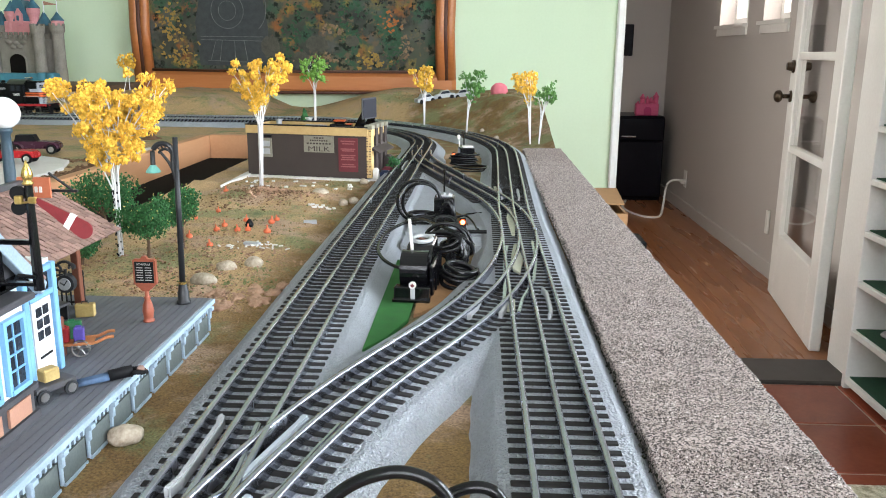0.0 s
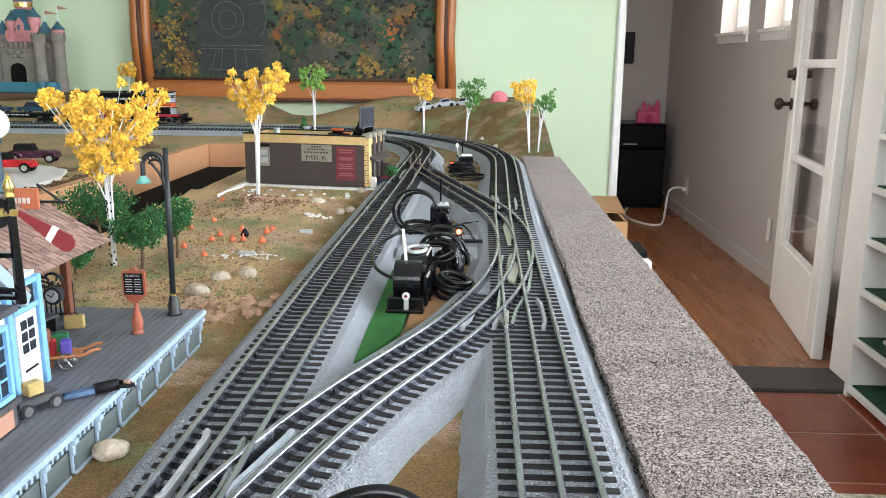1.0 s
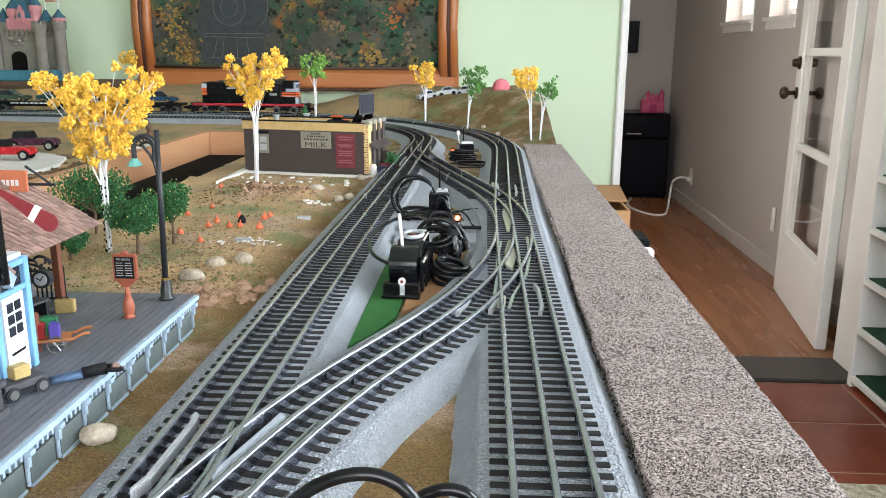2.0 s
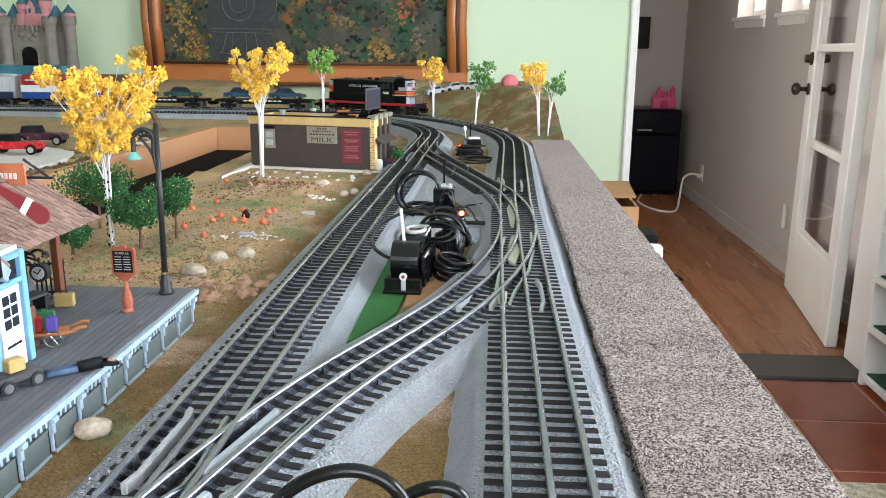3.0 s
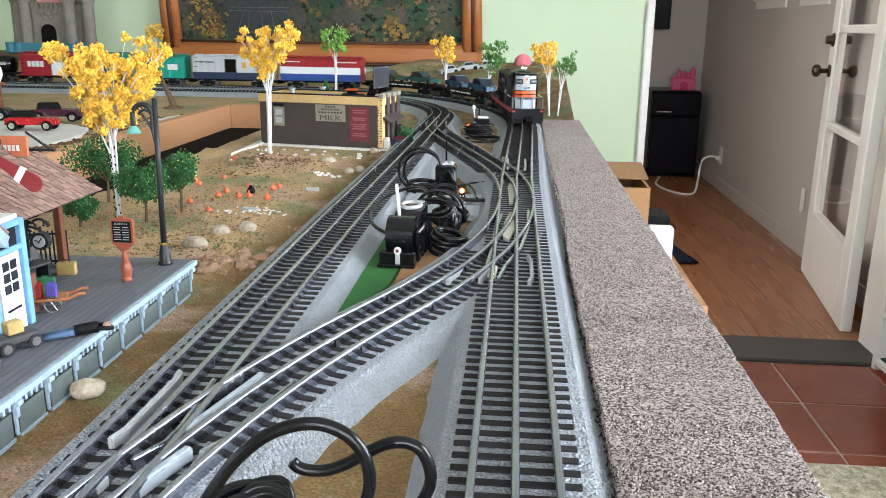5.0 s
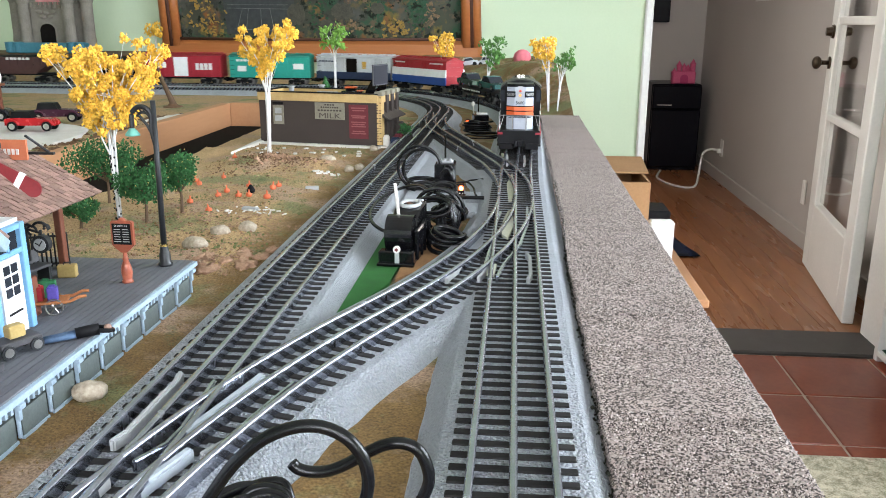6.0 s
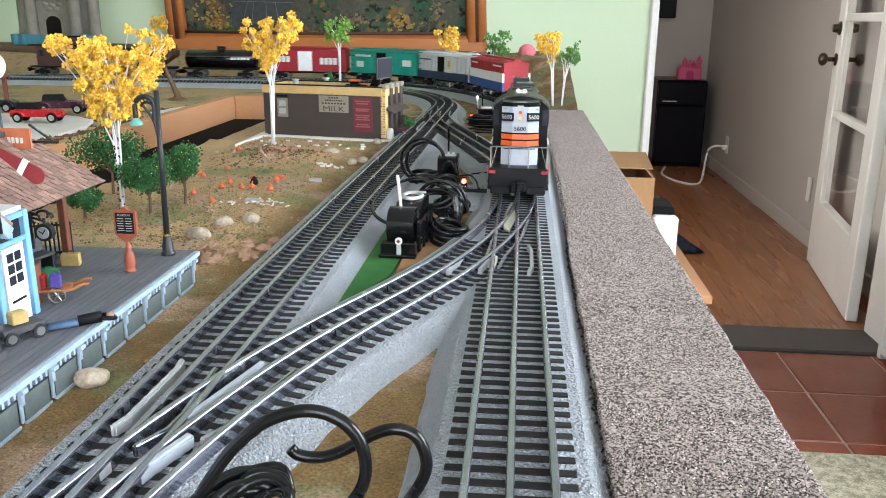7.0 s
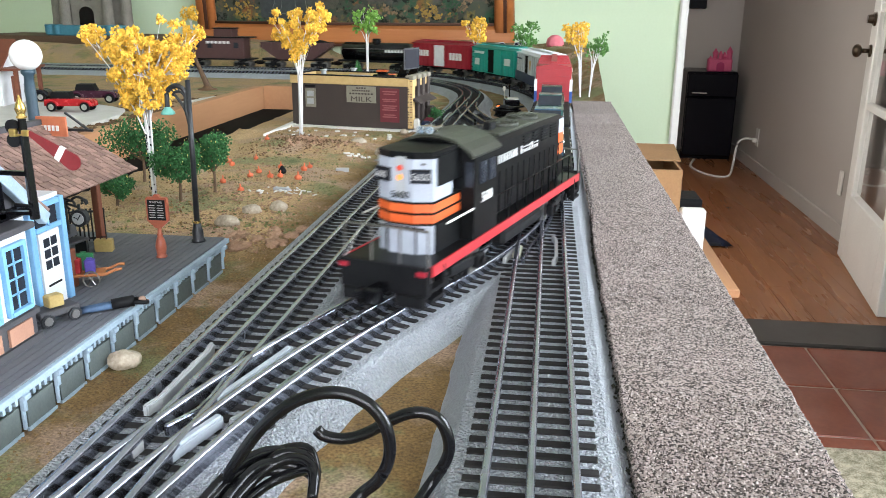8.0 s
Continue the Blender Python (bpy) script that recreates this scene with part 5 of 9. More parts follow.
def auto(parent, x, z, col, s=0.92, flip=1):
    """A small toy car carried on a flat wagon."""
    m_body = mat("toy_car_paint", col, tuple(k * 0.7 for k in col), 0.25, 0.1, 60, 800, 0.02)
    bm = B()
    o = [(-0.048, 0.006), (-0.048, 0.0165), (-0.030, 0.0185), (-0.018, 0.0185), (-0.008, 0.018), (0.014, 0.0175), (0.046, 0.0145), (0.049, 0.006)]
    prism(bm, [(flip * a * s, b * s) for a, b in o], 0.036 * s, pose(x, 0, z))
    a = part("toy_car", bm, m_body, parent)
    bm = B()
    o = [(-0.032, 0.0175), (-0.022, 0.029), (0.004, 0.029), (0.018, 0.0175)]
    prism(bm, [(flip * p * s, q * s) for p, q in o], 0.031 * s, pose(x, 0, z))
    part("toy_car_glass", bm, M_WIN, a)
    bm = B()
    box(bm, (x - flip * 0.009 * s, 0, z + 0.0295 * s), (0.026 * s, 0.031 * s, 0.0018))
    part("toy_car_roof", bm, m_body, a)
    for sx in (-0.03, 0.031):
        for sy in (-1, 1):
            bm = B()
            cyl(bm, (x + flip * sx * s, sy * 0.0145 * s, z + 0.0068 * s), (x + flip * sx * s, sy * 0.0188 * s, z + 0.0068 * s), 0.0068 * s, n=14)
            w = part("toy_car_tyre", bm, M_BLACKM, a)
            bm = B()
            cyl(bm, (x + flip * sx * s, sy * 0.0186 * s, z + 0.0068 * s), (x + flip * sx * s, sy * 0.0194 * s, z + 0.0068 * s), 0.0042 * s, n=12)
            part("toy_car_hubcap", bm, M_CHROMEY, a)


def flat_wagon(label, cols):
    L = 0.245
    c = thing("flat_wagon", label, "flat wagon")
    bm = B()
    box(bm, (0, 0, 0.0195), (L, 0.050, 0.006), bevel=0.001)
    box(bm, (0, 0, 0.0140), (L - 0.08, 0.03, 0.006), bevel=0.001)
    part("deck", bm, M_BLACKM, c)
    for sy in (-1, 1):
        for i in range(9):
            bm = B()
            box(bm, (-L / 2 + 0.02 + i * 0.0256, sy * 0.0255, 0.0195), (0.003, 0.002, 0.006))
            part("stake_pocket", bm, M_BLACK, c)
        bars(c, -0.05, 0.05, sy * 0.0253, 0.0195, 0.003, 8, M_TEXT)
    for s in (-1, 1):
        coupler(c, s * L / 2, s)
        add_truck(c, s * 0.088, 0.030, 0.0078)
    for x, col in zip((0.058, -0.058), cols):
        auto(c, x, 0.0228, col)
    consist(c, L + 0.024, 0.088)


def box_wagon(label, roof, side, lower=None, middle=None, door=None, marks=(), open_door=False):
    """A toy box wagon with painted bands, a sliding door, ribs, ladder, brake wheel."""
    L, W, z0, z1 = 0.205, 0.050, 0.0180, 0.0735
    c = thing("box_wagon", label, "box wagon")
    bm = B()
    o = [(-W / 2, z0), (-W / 2, z1 - 0.004), (0, z1), (W / 2, z1 - 0.004), (W / 2, z0)]
    prism(bm, o, L, pose(0, 0, 0, 0, 0, 90))
    part("body", bm, side, c)
    bm = B()
    prism(bm, [(-W / 2 - 0.0015, z1 - 0.0055), (-W / 2 - 0.0015, z1 - 0.003), (0, z1 + 0.0022), (W / 2 + 0.0015, z1 - 0.003), (W / 2 + 0.0015, z1 - 0.0055), (0, z1 - 0.001)], L + 0.004, pose(0, 0, 0, 0, 0, 90))
    part("roof", bm, roof, c)
    bm = B()
    box(bm, (0, 0, z1 + 0.0042), (L, 0.009, 0.0016))
    part("running_board", bm, roof, c)
    for i in range(8):
        bm = B()
        box(bm, (-L / 2 + 0.012 + i * 0.0258, 0, z1 + 0.0022), (0.0018, W * 0.94, 0.0016))
        part("roof_rib", bm, roof, c)
    for zz, hh, m in ((z0 + 0.0085, 0.017, lower), (z0 + 0.0255, 0.017, middle)):
        if m:
            for sy in (-1, 1):
                bm = B()
                box(bm, (0, sy * (W / 2 + 0.0012), zz), (L + 0.0008, 0.0042, hh))
                part("painted_band", bm, m, c)
    bm = B()
    box(bm, (0, 0, z0 - 0.002), (L - 0.01, 0.03, 0.006))
    part("underframe", bm, M_BLACKM, c)
    for sy in (-1, 1):
        for i in range(12):
            x = -L / 2 + 0.006 + i * (L - 0.012) / 11
            if abs(x) > 0.019:
                bm = B()
                box(bm, (x, sy * (W / 2 + 0.0007), (z0 + z1) / 2 - 0.002), (0.0011, 0.0012, z1 - z0 - 0.006))
                part("rib", bm, side if not lower else M_GREYP if side is M_SILVERB else side, c)
        if open_door:
            # flush near-black panel; the shade inside the wagon is in its colour
            bm = B()
            box(bm, (-0.004, sy * (W / 2 - 0.0004), (z0 + z1) / 2 - 0.002), (0.030, 0.003, z1 - z0 - 0.008))
            part("doorway", bm, M_DARK, c, "dark open doorway")
        bm = B()
        box(bm, ((0.030 if open_door else 0), sy * (W / 2 + 0.0016), (z0 + z1) / 2 - 0.002), (0.036, 0.0016, z1 - z0 - 0.008), bevel=0.0004)
        for k in (-0.3, 0, 0.3):
            box(bm, ((0.030 if open_door else 0), sy * (W / 2 + 0.0026), (z0 + z1) / 2 + k * 0.06), (0.034, 0.0008, 0.0012))
        part("sliding_door", bm, door or side, c)
        for x, z, w, h, n, m in marks:
            bars(c, x - w / 2, x + w / 2, sy * (W / 2 + 0.0024), z, h, n, m, "painted_mark", 0.2 if n > 1 else 0.0)
        bm = B()
        for k in range(5):
            box(bm, (-L / 2 + 0.008, sy * (W / 2 + 0.0014), z0 + 0.008 + k * 0.011), (0.010, 0.0008, 0.001))
        part("ladder", bm, M_BLACKM, c)
    for s in (-1, 1):
        coupler(c, s * L / 2, s)
        add_truck(c, s * 0.068, 0.030, 0.0078)
        bm = B()
        for k in range(6):
            box(bm, (s * (L / 2 + 0.0006), 0, z0 + 0.01 + k * 0.0095), (0.0012, W - 0.004, 0.0012))
        part("end_rib", bm, side, c)
    consist(c, L + 0.024, 0.068)


def tank_wagon():
    L = 0.195
    c = thing("tank_wagon", "black tank wagon with a dome and walkway", "tank wagon")
    bm = B()
    cyl(bm, (-L / 2 + 0.012, 0, 0.044), (L / 2 - 0.012, 0, 0.044), 0.0225, n=28)
    for s in (-1, 1):
        ball(bm, (s * (L / 2 - 0.012), 0, 0.044), (0.009, 0.0225, 0.0225), 3)
    part("tank", bm, M_BLACK, c, smooth=True)
    bm = B()
    cyl(bm, (0, 0, 0.062), (0, 0, 0.076), 0.011, n=20)
    part("dome", bm, M_BLACK, c)
    bm = B()
    box(bm, (0, 0, 0.0215), (L, 0.05, 0.005), bevel=0.001)
    part("frame", bm, M_BLACKM, c)
    for sy in (-1, 1):
        bm = B()
        tube(bm, [(-L / 2 + 0.01, sy * 0.027, 0.052), (L / 2 - 0.01, sy * 0.027, 0.052)], 0.0008, 6)
        part("handrail", bm, M_STEEL, c)
        bars(c, 0.03, 0.08, sy * 0.0226, 0.047, 0.006, 6, M_TEXT)
    for s in (-1, 1):
        coupler(c, s * L / 2, s)
        add_truck(c, s * 0.066, 0.030, 0.0078)
    consist(c, L + 0.024, 0.066)


def hopper_wagon(label, col, caboose=False):
    L, W = 0.180, 0.050
    c = thing("caboose" if caboose else "hopper_wagon", label, "caboose" if caboose else "hopper wagon")
    z1 = 0.064
    bm = B()
    if caboose:
        box(bm, (0, 0, 0.047), (L - 0.04, W, 0.052), bevel=0.001)
        box(bm, (0.015, 0, 0.083), (0.05, W * 0.8, 0.024), bevel=0.001)
    else:
        prism(bm, [(-L / 2, z1), (L / 2, z1), (L / 2, 0.052), (L / 2 - 0.045, 0.022), (-L / 2 + 0.045, 0.022), (-L / 2, 0.052)], W)
    part("body", bm, col, c)
    bm = B()
    if caboose:
        box(bm, (0, 0, 0.0745), (L - 0.004, W + 0.004, 0.003))
        box(bm, (0.015, 0, 0.0965), (0.056, W * 0.86, 0.003))
        box(bm, (0, 0, 0.0205), (L, W, 0.004))
    else:
        box(bm, (0, 0, 0.021), (L, 0.03, 0.006))
        ball(bm, (-0.03, 0, z1 - 0.004), (0.06, 0.024, 0.010), 2)
        ball(bm, (0.04, 0, z1 - 0.004), (0.05, 0.024, 0.011), 2)
    part("roof" if caboose else "load", bm, M_BLACKM, c)
    for sy in (-1, 1):
        if caboose:
            for x in (-0.055, -0.02, 0.05):
                bm = B()
                box(bm, (x, sy * W / 2, 0.055), (0.012, 0.0014, 0.014))
                part("window", bm, M_WIN, c)
        else:
            for i in range(9):
                bm = B()
                box(bm, (-L / 2 + 0.006 + i * 0.0210, sy * (W / 2 + 0.0008), 0.054), (0.0018, 0.0018, 0.022))
                part("rib", bm, col, c)
        bars(c, -0.03, 0.035, sy * (W / 2 + 0.0012), 0.062 if caboose else 0.06, 0.006, 6, M_TEXT)
    for s in (-1, 1):
        coupler(c, s * L / 2, s)
        add_truck(c, s * 0.060, 0.030, 0.0078)
    consist(c, L + 0.024, 0.060)


M_RWB_R = mat("box_red", (0.36, 0.018, 0.025), (0.29, 0.013, 0.02), 0.5)
M_RWB_B = mat("box_blue", (0.022, 0.075, 0.30), (0.018, 0.055, 0.23), 0.5)
M_SILVERB = mat("box_silver", (0.56, 0.58, 0.60), (0.47, 0.49, 0.51), 0.4)
M_NAVY = mat("box_navy", (0.02, 0.035, 0.085), (0.014, 0.025, 0.06), 0.5)
M_TEAL = mat("box_teal", (0.012, 0.32, 0.25), (0.01, 0.25, 0.195), 0.5)
M_TEALD = mat("box_teal_roof", (0.012, 0.24, 0.19), (0.01, 0.19, 0.15), 0.5)
M_BROWN = mat("box_brown", (0.075, 0.032, 0.030), (0.055, 0.023, 0.022), 0.6)
M_GOLDM = mat("mark_gold", (0.6, 0.36, 0.06), (0.5, 0.28, 0.04), 0.5)

locomotive()
flat_wagon("black flat wagon carrying two dark blue toy cars", ((0.03, 0.085, 0.15), (0.03, 0.085, 0.15)))
flat_wagon("black flat wagon carrying green and yellow toy cars", ((0.03, 0.11, 0.10), (0.06, 0.10, 0.07)))
box_wagon("red, white and blue box wagon", M_RWB_R, M_RWB_R, M_RWB_B, M_WHITEP, None, ((-0.07, 0.0645, 0.04, 0.003, 7, M_TEXT), (0.07, 0.0645, 0.05, 0.003, 7, M_TEXT), (-0.055, 0.026, 0.03, 0.004, 3, M_TEXT)))
box_wagon("silver box wagon with a navy lower band and open door", M_SILVERB, M_SILVERB, M_NAVY, None, M_SILVERB, ((0.032, 0.052, 0.011, 0.017, 1, M_GOLDM), (-0.07, 0.060, 0.05, 0.003, 6, M_NAVY)), True)
box_wagon("teal green box wagon with an open door", M_TEALD, M_TEAL, None, None, None, ((0.075, 0.046, 0.026, 0.014, 1, M_TEXT), (-0.06, 0.060, 0.05, 0.005, 5, M_TEXT), (-0.07, 0.040, 0.022, 0.014, 1, M_TEXT)), True)
box_wagon("crimson box wagon with white lettering", M_BOXR, M_BOXR, None, None, M_WHITEP, ((-0.06, 0.048, 0.045, 0.014, 4, M_TEXT), (0.06, 0.044, 0.045, 0.016, 4, M_TEXT)))
tank_wagon()
hopper_wagon("dark brown hopper wagon with a black load", M_BROWN)
hopper_wagon("dark brown caboose at the end of the train", M_BROWN, True)

# arc length of the locomotive's nose along its line, time by time
NOSE = [(0.0, 1.12), (0.5, 1.29), (1.0, 1.46), (1.5, 1.62), (2.8, 2.025), (3.5, 2.235), (4.5, 2.555), (6.0, 3.045), (6.5, 3.204), (7.0, 3.354), (7.5, 3.514), (8.0, 3.689)]

# ---- model trees, bushes, stones ----
M_BIRCH = mat("white_birch_stem", (0.74, 0.73, 0.74), (0.60, 0.58, 0.58), 0.8, 0, 300, 1400, 0.3)
M_YELLOW = mat("yellow_foam_leaf", (0.86, 0.54, 0.08), (0.66, 0.37, 0.04), 0.85, 0, 130, 900, 0.3, 0.8, island_value=0.28)
M_LGREEN = mat("light_green_foam_leaf", (0.20, 0.38, 0.07), (0.12, 0.26, 0.045), 0.85, 0, 130, 900, 0.3, 0.8, island_value=0.28)
M_MGREEN = mat("mid_green_foam_leaf", (0.11, 0.25, 0.06), (0.06, 0.15, 0.035), 0.85, 0, 130, 900, 0.3, 0.8, island_value=0.28)
M_DGREEN = mat("dark_green_foliage", (0.040, 0.155, 0.045), (0.018, 0.075, 0.022), 0.85, 0, 150, 900, 0.3, 0.8, island_value=0.28)
M_FRUIT = mat("pale_orange_fruit", (0.85, 0.66, 0.22), (0.7, 0.48, 0.13), 0.5)
M_TRUNK = mat("brown_twig", (0.14, 0.085, 0.05), (0.085, 0.05, 0.03), 0.85, 0, 200, 900, 0.5)
M_STONE = mat("pale_pebble", (0.56, 0.49, 0.39), (0.20, 0.145, 0.10), 0.75, 0, 150, 600, 0.3, 0.8)
OCT = [Vector(v) for v in ((1, 0, 0), (-1, 0, 0), (0, 1, 0), (0, -1, 0), (0, 0, 1), (0, 0, -1))]
OCTF = ((0, 2, 4), (2, 1, 4), (1, 3, 4), (3, 0, 4), (2, 0, 5), (1, 2, 5), (3, 1, 5), (0, 3, 5))


def leaf_mesh(name, leaves, material):
    """Many small flakes, each a flat petal-like octahedron: (centre, size)."""
    rng = random.Random(len(leaves))
    vs, fs = [], []
    for c, s in leaves:
        r = Euler((rng.uniform(0, 6.3), rng.uniform(0, 6.3), rng.uniform(0, 6.3))).to_matrix()
        k = len(vs)
        for o in OCT:
            vs.append(Vector(c) + r @ Vector((o.x * s, o.y * s * 0.9, o.z * s * 0.28)))
        fs += [tuple(k + i for i in f) for f in OCTF]
    me = bpy.data.meshes.new(name)
    me.from_pydata(vs, [], fs)
    me.materials.append(material)
    return me


def birch(label, base, height, spread, leaf, seed, clumps, per, flake, fork=0.38, lean=(0, 0)):
    """A bundle of pale stems that part above the middle, tipped with clumps of foam leaf."""
    rng = random.Random(seed)
    t = thing("model_birch", label, "model tree", pose(*base), group="model birches")
    bm = B()
    bm2 = B()
    leaves, limbs = [], []
    r0 = height * 0.0135
    for k in range(clumps):
        a = 2 * math.pi * (k * 0.381966 + rng.uniform(-0.05, 0.05))
        rr = spread * math.sqrt((k + 0.6) / clumps) * rng.uniform(0.85, 1.1)
        top = height * (1.0 - 0.09 * (rr / spread) ** 2 - rng.uniform(0.0, 0.19))
        foot = Vector((rng.uniform(-1, 1) * r0 * 0.7, rng.uniform(-1, 1) * r0 * 0.7, 0))
        tip = Vector((rr * math.cos(a) + lean[0], rr * math.sin(a) * 0.9 + lean[1], top))
        stem = k < 8
        if stem:
            # main limbs, spread evenly over the crown
            a = 2 * math.pi * (k + rng.uniform(-0.3, 0.3)) / 8
            rr = spread * (0.35 if k % 3 == 0 else 0.8) * rng.uniform(0.85, 1.15)
            tip = Vector((rr * math.cos(a) + lean[0], rr * math.sin(a) * 0.9 + lean[1], top))
            fk = Vector((foot.x * 1.5 + rr * 0.07 * math.cos(a) + lean[0] * 0.3, foot.y * 1.5 + rr * 0.07 * math.sin(a), height * fork * rng.uniform(0.85, 1.1)))
            md = fk.lerp(tip, 0.5) + Vector((-rr * math.cos(a) * 0.10, -rr * math.sin(a) * 0.10, height * 0.02))
            limbs.append((fk, md, tip))
        else:
            # side branches leave the nearest limb part of the way up and fill an upturned cone
            up = rng.uniform(0.12, 0.95) ** 0.8
            rr = spread * (0.10 + 0.90 * up) * math.sqrt(rng.uniform(0.12, 1.0))
            tip = Vector((rr * math.cos(a) + lean[0], rr * math.sin(a) * 0.9 + lean[1], height * (fork + 0.04 + (0.92 - fork) * up)))
            lf, lm, lt = min(limbs, key=lambda q: (q[1] - tip).length)
            fk = lf.lerp(lm, rng.uniform(0.25, 0.8))
            md = fk.lerp(tip, 0.55) + Vector((0, 0, height * 0.015))
        tube(bm if stem else bm2, ([foot, fk * 0.5 + foot * 0.5] if stem else []) + [fk, md, tip], r0 * (0.55 if stem else 0.19), 6, r0 * 0.14)
        n = rng.randint(2, 4)
        for j in range(n):
            q = md.lerp(tip, rng.uniform(0.12, 1.0)) + Vector([rng.gauss(0, spread * 0.11) for _ in range(3)])
            if j == 0:
                q = tip.copy()
            if j:
                tube(bm2, [md.lerp(tip, rng.uniform(0.1, 0.6)), q], r0 * 0.16, 4, r0 * 0.08)
            cr = (flake * 1.3 if height > 0.149 else flake) * rng.uniform(1.9, 3.6)
            for _ in range(per):
                d = Vector([rng.gauss(0, 1) for _ in range(3)])
                d.normalize()
                leaves.append((q + d * cr * rng.uniform(0.3, 1.0), flake * rng.uniform(0.7, 1.45)))
    tagged(part("stem", bm, M_BIRCH, t, "white birch stems", smooth=True), kind="stuff")
    tagged(part("twig", bm2, M_BIRCH, t, "thin white twigs", smooth=True), kind="stuff")
    ob = new("crown", leaf_mesh("crown", leaves, leaf))
    ob.parent = t
    if 0.15 < height < 0.16:
        # dark scars on the bark
        bm = B()
        for _ in range(46):
            z = rng.uniform(0.02, 0.42) * height
            a = rng.uniform(-2.6, 0.6)
            box(bm, (r0 * 1.25 * math.cos(a), r0 * 1.25 * math.sin(a), z), (0.0012, 0.0007, 0.0010 + rng.random() * 0.0012), rot=(0, 0, math.degrees(a) + 90))
        part("bark_marks", bm, M_BLACKM, t)
    return t


birch("white birch with bright yellow foam leaves behind the platform", (-0.349, 0.285, 0.003), 0.158, 0.053, M_YELLOW, 11, 84, 56, 0.00145, 0.45, (0.002, 0))
birch("white birch with yellow leaves on a mound beside the shop", (-0.312, 0.618, 0.008), 0.166, 0.040, M_YELLOW, 5, 26, 56, 0.0017, 0.52, (0.006, 0))
birch("white birch with orange-yellow leaves at the hill foot", (-0.163, 1.50, 0.018), 0.136, 0.034, M_YELLOW, 21, 14, 16, 0.0030, 0.42)
birch("white birch with light green leaves at the hill foot", (-0.064, 1.355, 0.014), 0.132, 0.032, M_MGREEN, 23, 14, 13, 0.0030, 0.42, (0.014, 0))
birch("white birch with orange-yellow leaves beside the grit ledge", (0.060, 1.175, 0.012), 0.138, 0.030, M_YELLOW, 31, 14, 14, 0.0028, 0.5, (-0.012, 0))
birch("white birch with thin green leaves beside the grit ledge", (0.077, 1.180, 0.012), 0.118, 0.026, M_MGREEN, 37, 12, 8, 0.0028, 0.45, (0.012, 0))
birch("white birch with light green leaves beyond the shop", (-0.400, 1.42, 0.0), 0.166, 0.030, M_LGREEN, 41, 9, 14, 0.0034, 0.62)
birch("white birch with yellow leaves beside the castle", (-1.085, 2.06, 0.060), 0.105, 0.026, M_YELLOW, 43, 9, 14, 0.0038, 0.5)


def bush(label, base, height, r, seed):
    rng = random.Random(seed)
    t = thing("model_fruit_tree", label, "model tree", pose(*base), group="model fruit trees")
    bm = B()
    tube(bm, [(0, 0, -0.002), (0.001, 0, height * 0.25), (0, 0.001, height * 0.6)], 0.0016, 8, 0.001)
    for k in range(5):
        a = k * 1.257
        tube(bm, [(0, 0, height * 0.35), (r * 0.6 * math.cos(a), r * 0.6 * math.sin(a), height * 0.65)], 0.0009, 5, 0.0005)
    part("trunk", bm, M_TRUNK, t)
    leaves, fruit = [], []
    for k in range(26):
        d = Vector([rng.gauss(0, 1) for _ in range(3)])
        d.normalize()
        c = Vector((0, 0, height * 0.66)) + Vector((d.x * r, d.y * r, d.z * height * 0.3)) * rng.uniform(0.35, 0.85)
        for _ in range(130):
            e = Vector([rng.gauss(0, 1) for _ in range(3)])
            e.normalize()
            leaves.append((c + e * r * 0.40 * rng.uniform(0.4, 1.0), 0.0014 * rng.uniform(0.6, 1.2)))
        for _ in range(4):
            e = Vector([rng.gauss(0, 1) for _ in range(3)])
            e.normalize()
            fruit.append((c + e * r * 0.42, 0.0007))
    ob = new("crown", leaf_mesh("crown", leaves, M_DGREEN))
    ob.parent = t
    ob = tagged(new("fruit", leaf_mesh("fruit", fruit, M_FRUIT)), kind="stuff")
    ob.parent = t


bush("dark green tree with tiny pale fruit behind the platform", (-0.398, 0.365, 0.002), 0.062, 0.036, 3)
bush("dark green tree with tiny pale fruit beside the birch", (-0.326, 0.290, 0.002), 0.055, 0.024, 4)
bush("small dark green tree with tiny pale fruit", (-0.308, 0.325, 0.002), 0.060, 0.023, 6)
bush("dark green shrub at the platform's back", (-0.372, 0.262, 0.001), 0.030, 0.016, 8)


def stone(label, c, s, seed, rz=0):
    bm = B()
    ball(bm, (0, 0, 0), 1.0, 4)
    for v in bm.verts:
        d = v.co.normalized()
        v.co = Vector((d.x * s[0], d.y * s[1], d.z * s[2])) * (1 + 0.16 * noise.noise(d * 1.3 + Vector((seed, 0, 0))) + 0.05 * noise.noise(d * 3.5 + Vector((0, seed, 0))))
    solid("pebble", bm, M_STONE, label, "stone", pose(c[0], c[1], s[2] * 0.78 + c[2], 0, 0, rz), group="pebbles", smooth=True)


stone("pale beige pebble lying beside the platform", (-0.2035, -0.0455, 0.0), (0.0084, 0.0058, 0.0050), 1.0, 12)
stone("pale beige pebble with a dark crack", (-0.252, 0.214, 0.001), (0.0108, 0.0072, 0.0060), 2.0, -8)
stone("pale rounded pebble among the scatter", (-0.247, 0.257, 0.001), (0.0085, 0.0062, 0.0052), 3.0, 20)
stone("pale rounded pebble among the scatter", (-0.2275, 0.270, 0.001), (0.0075, 0.0062, 0.0056), 4.0, 0)
stone("tan pebble on the sand in front of the shop", (-0.238, 0.622, 0.001), (0.0105, 0.0080, 0.0062), 5.0, 0)
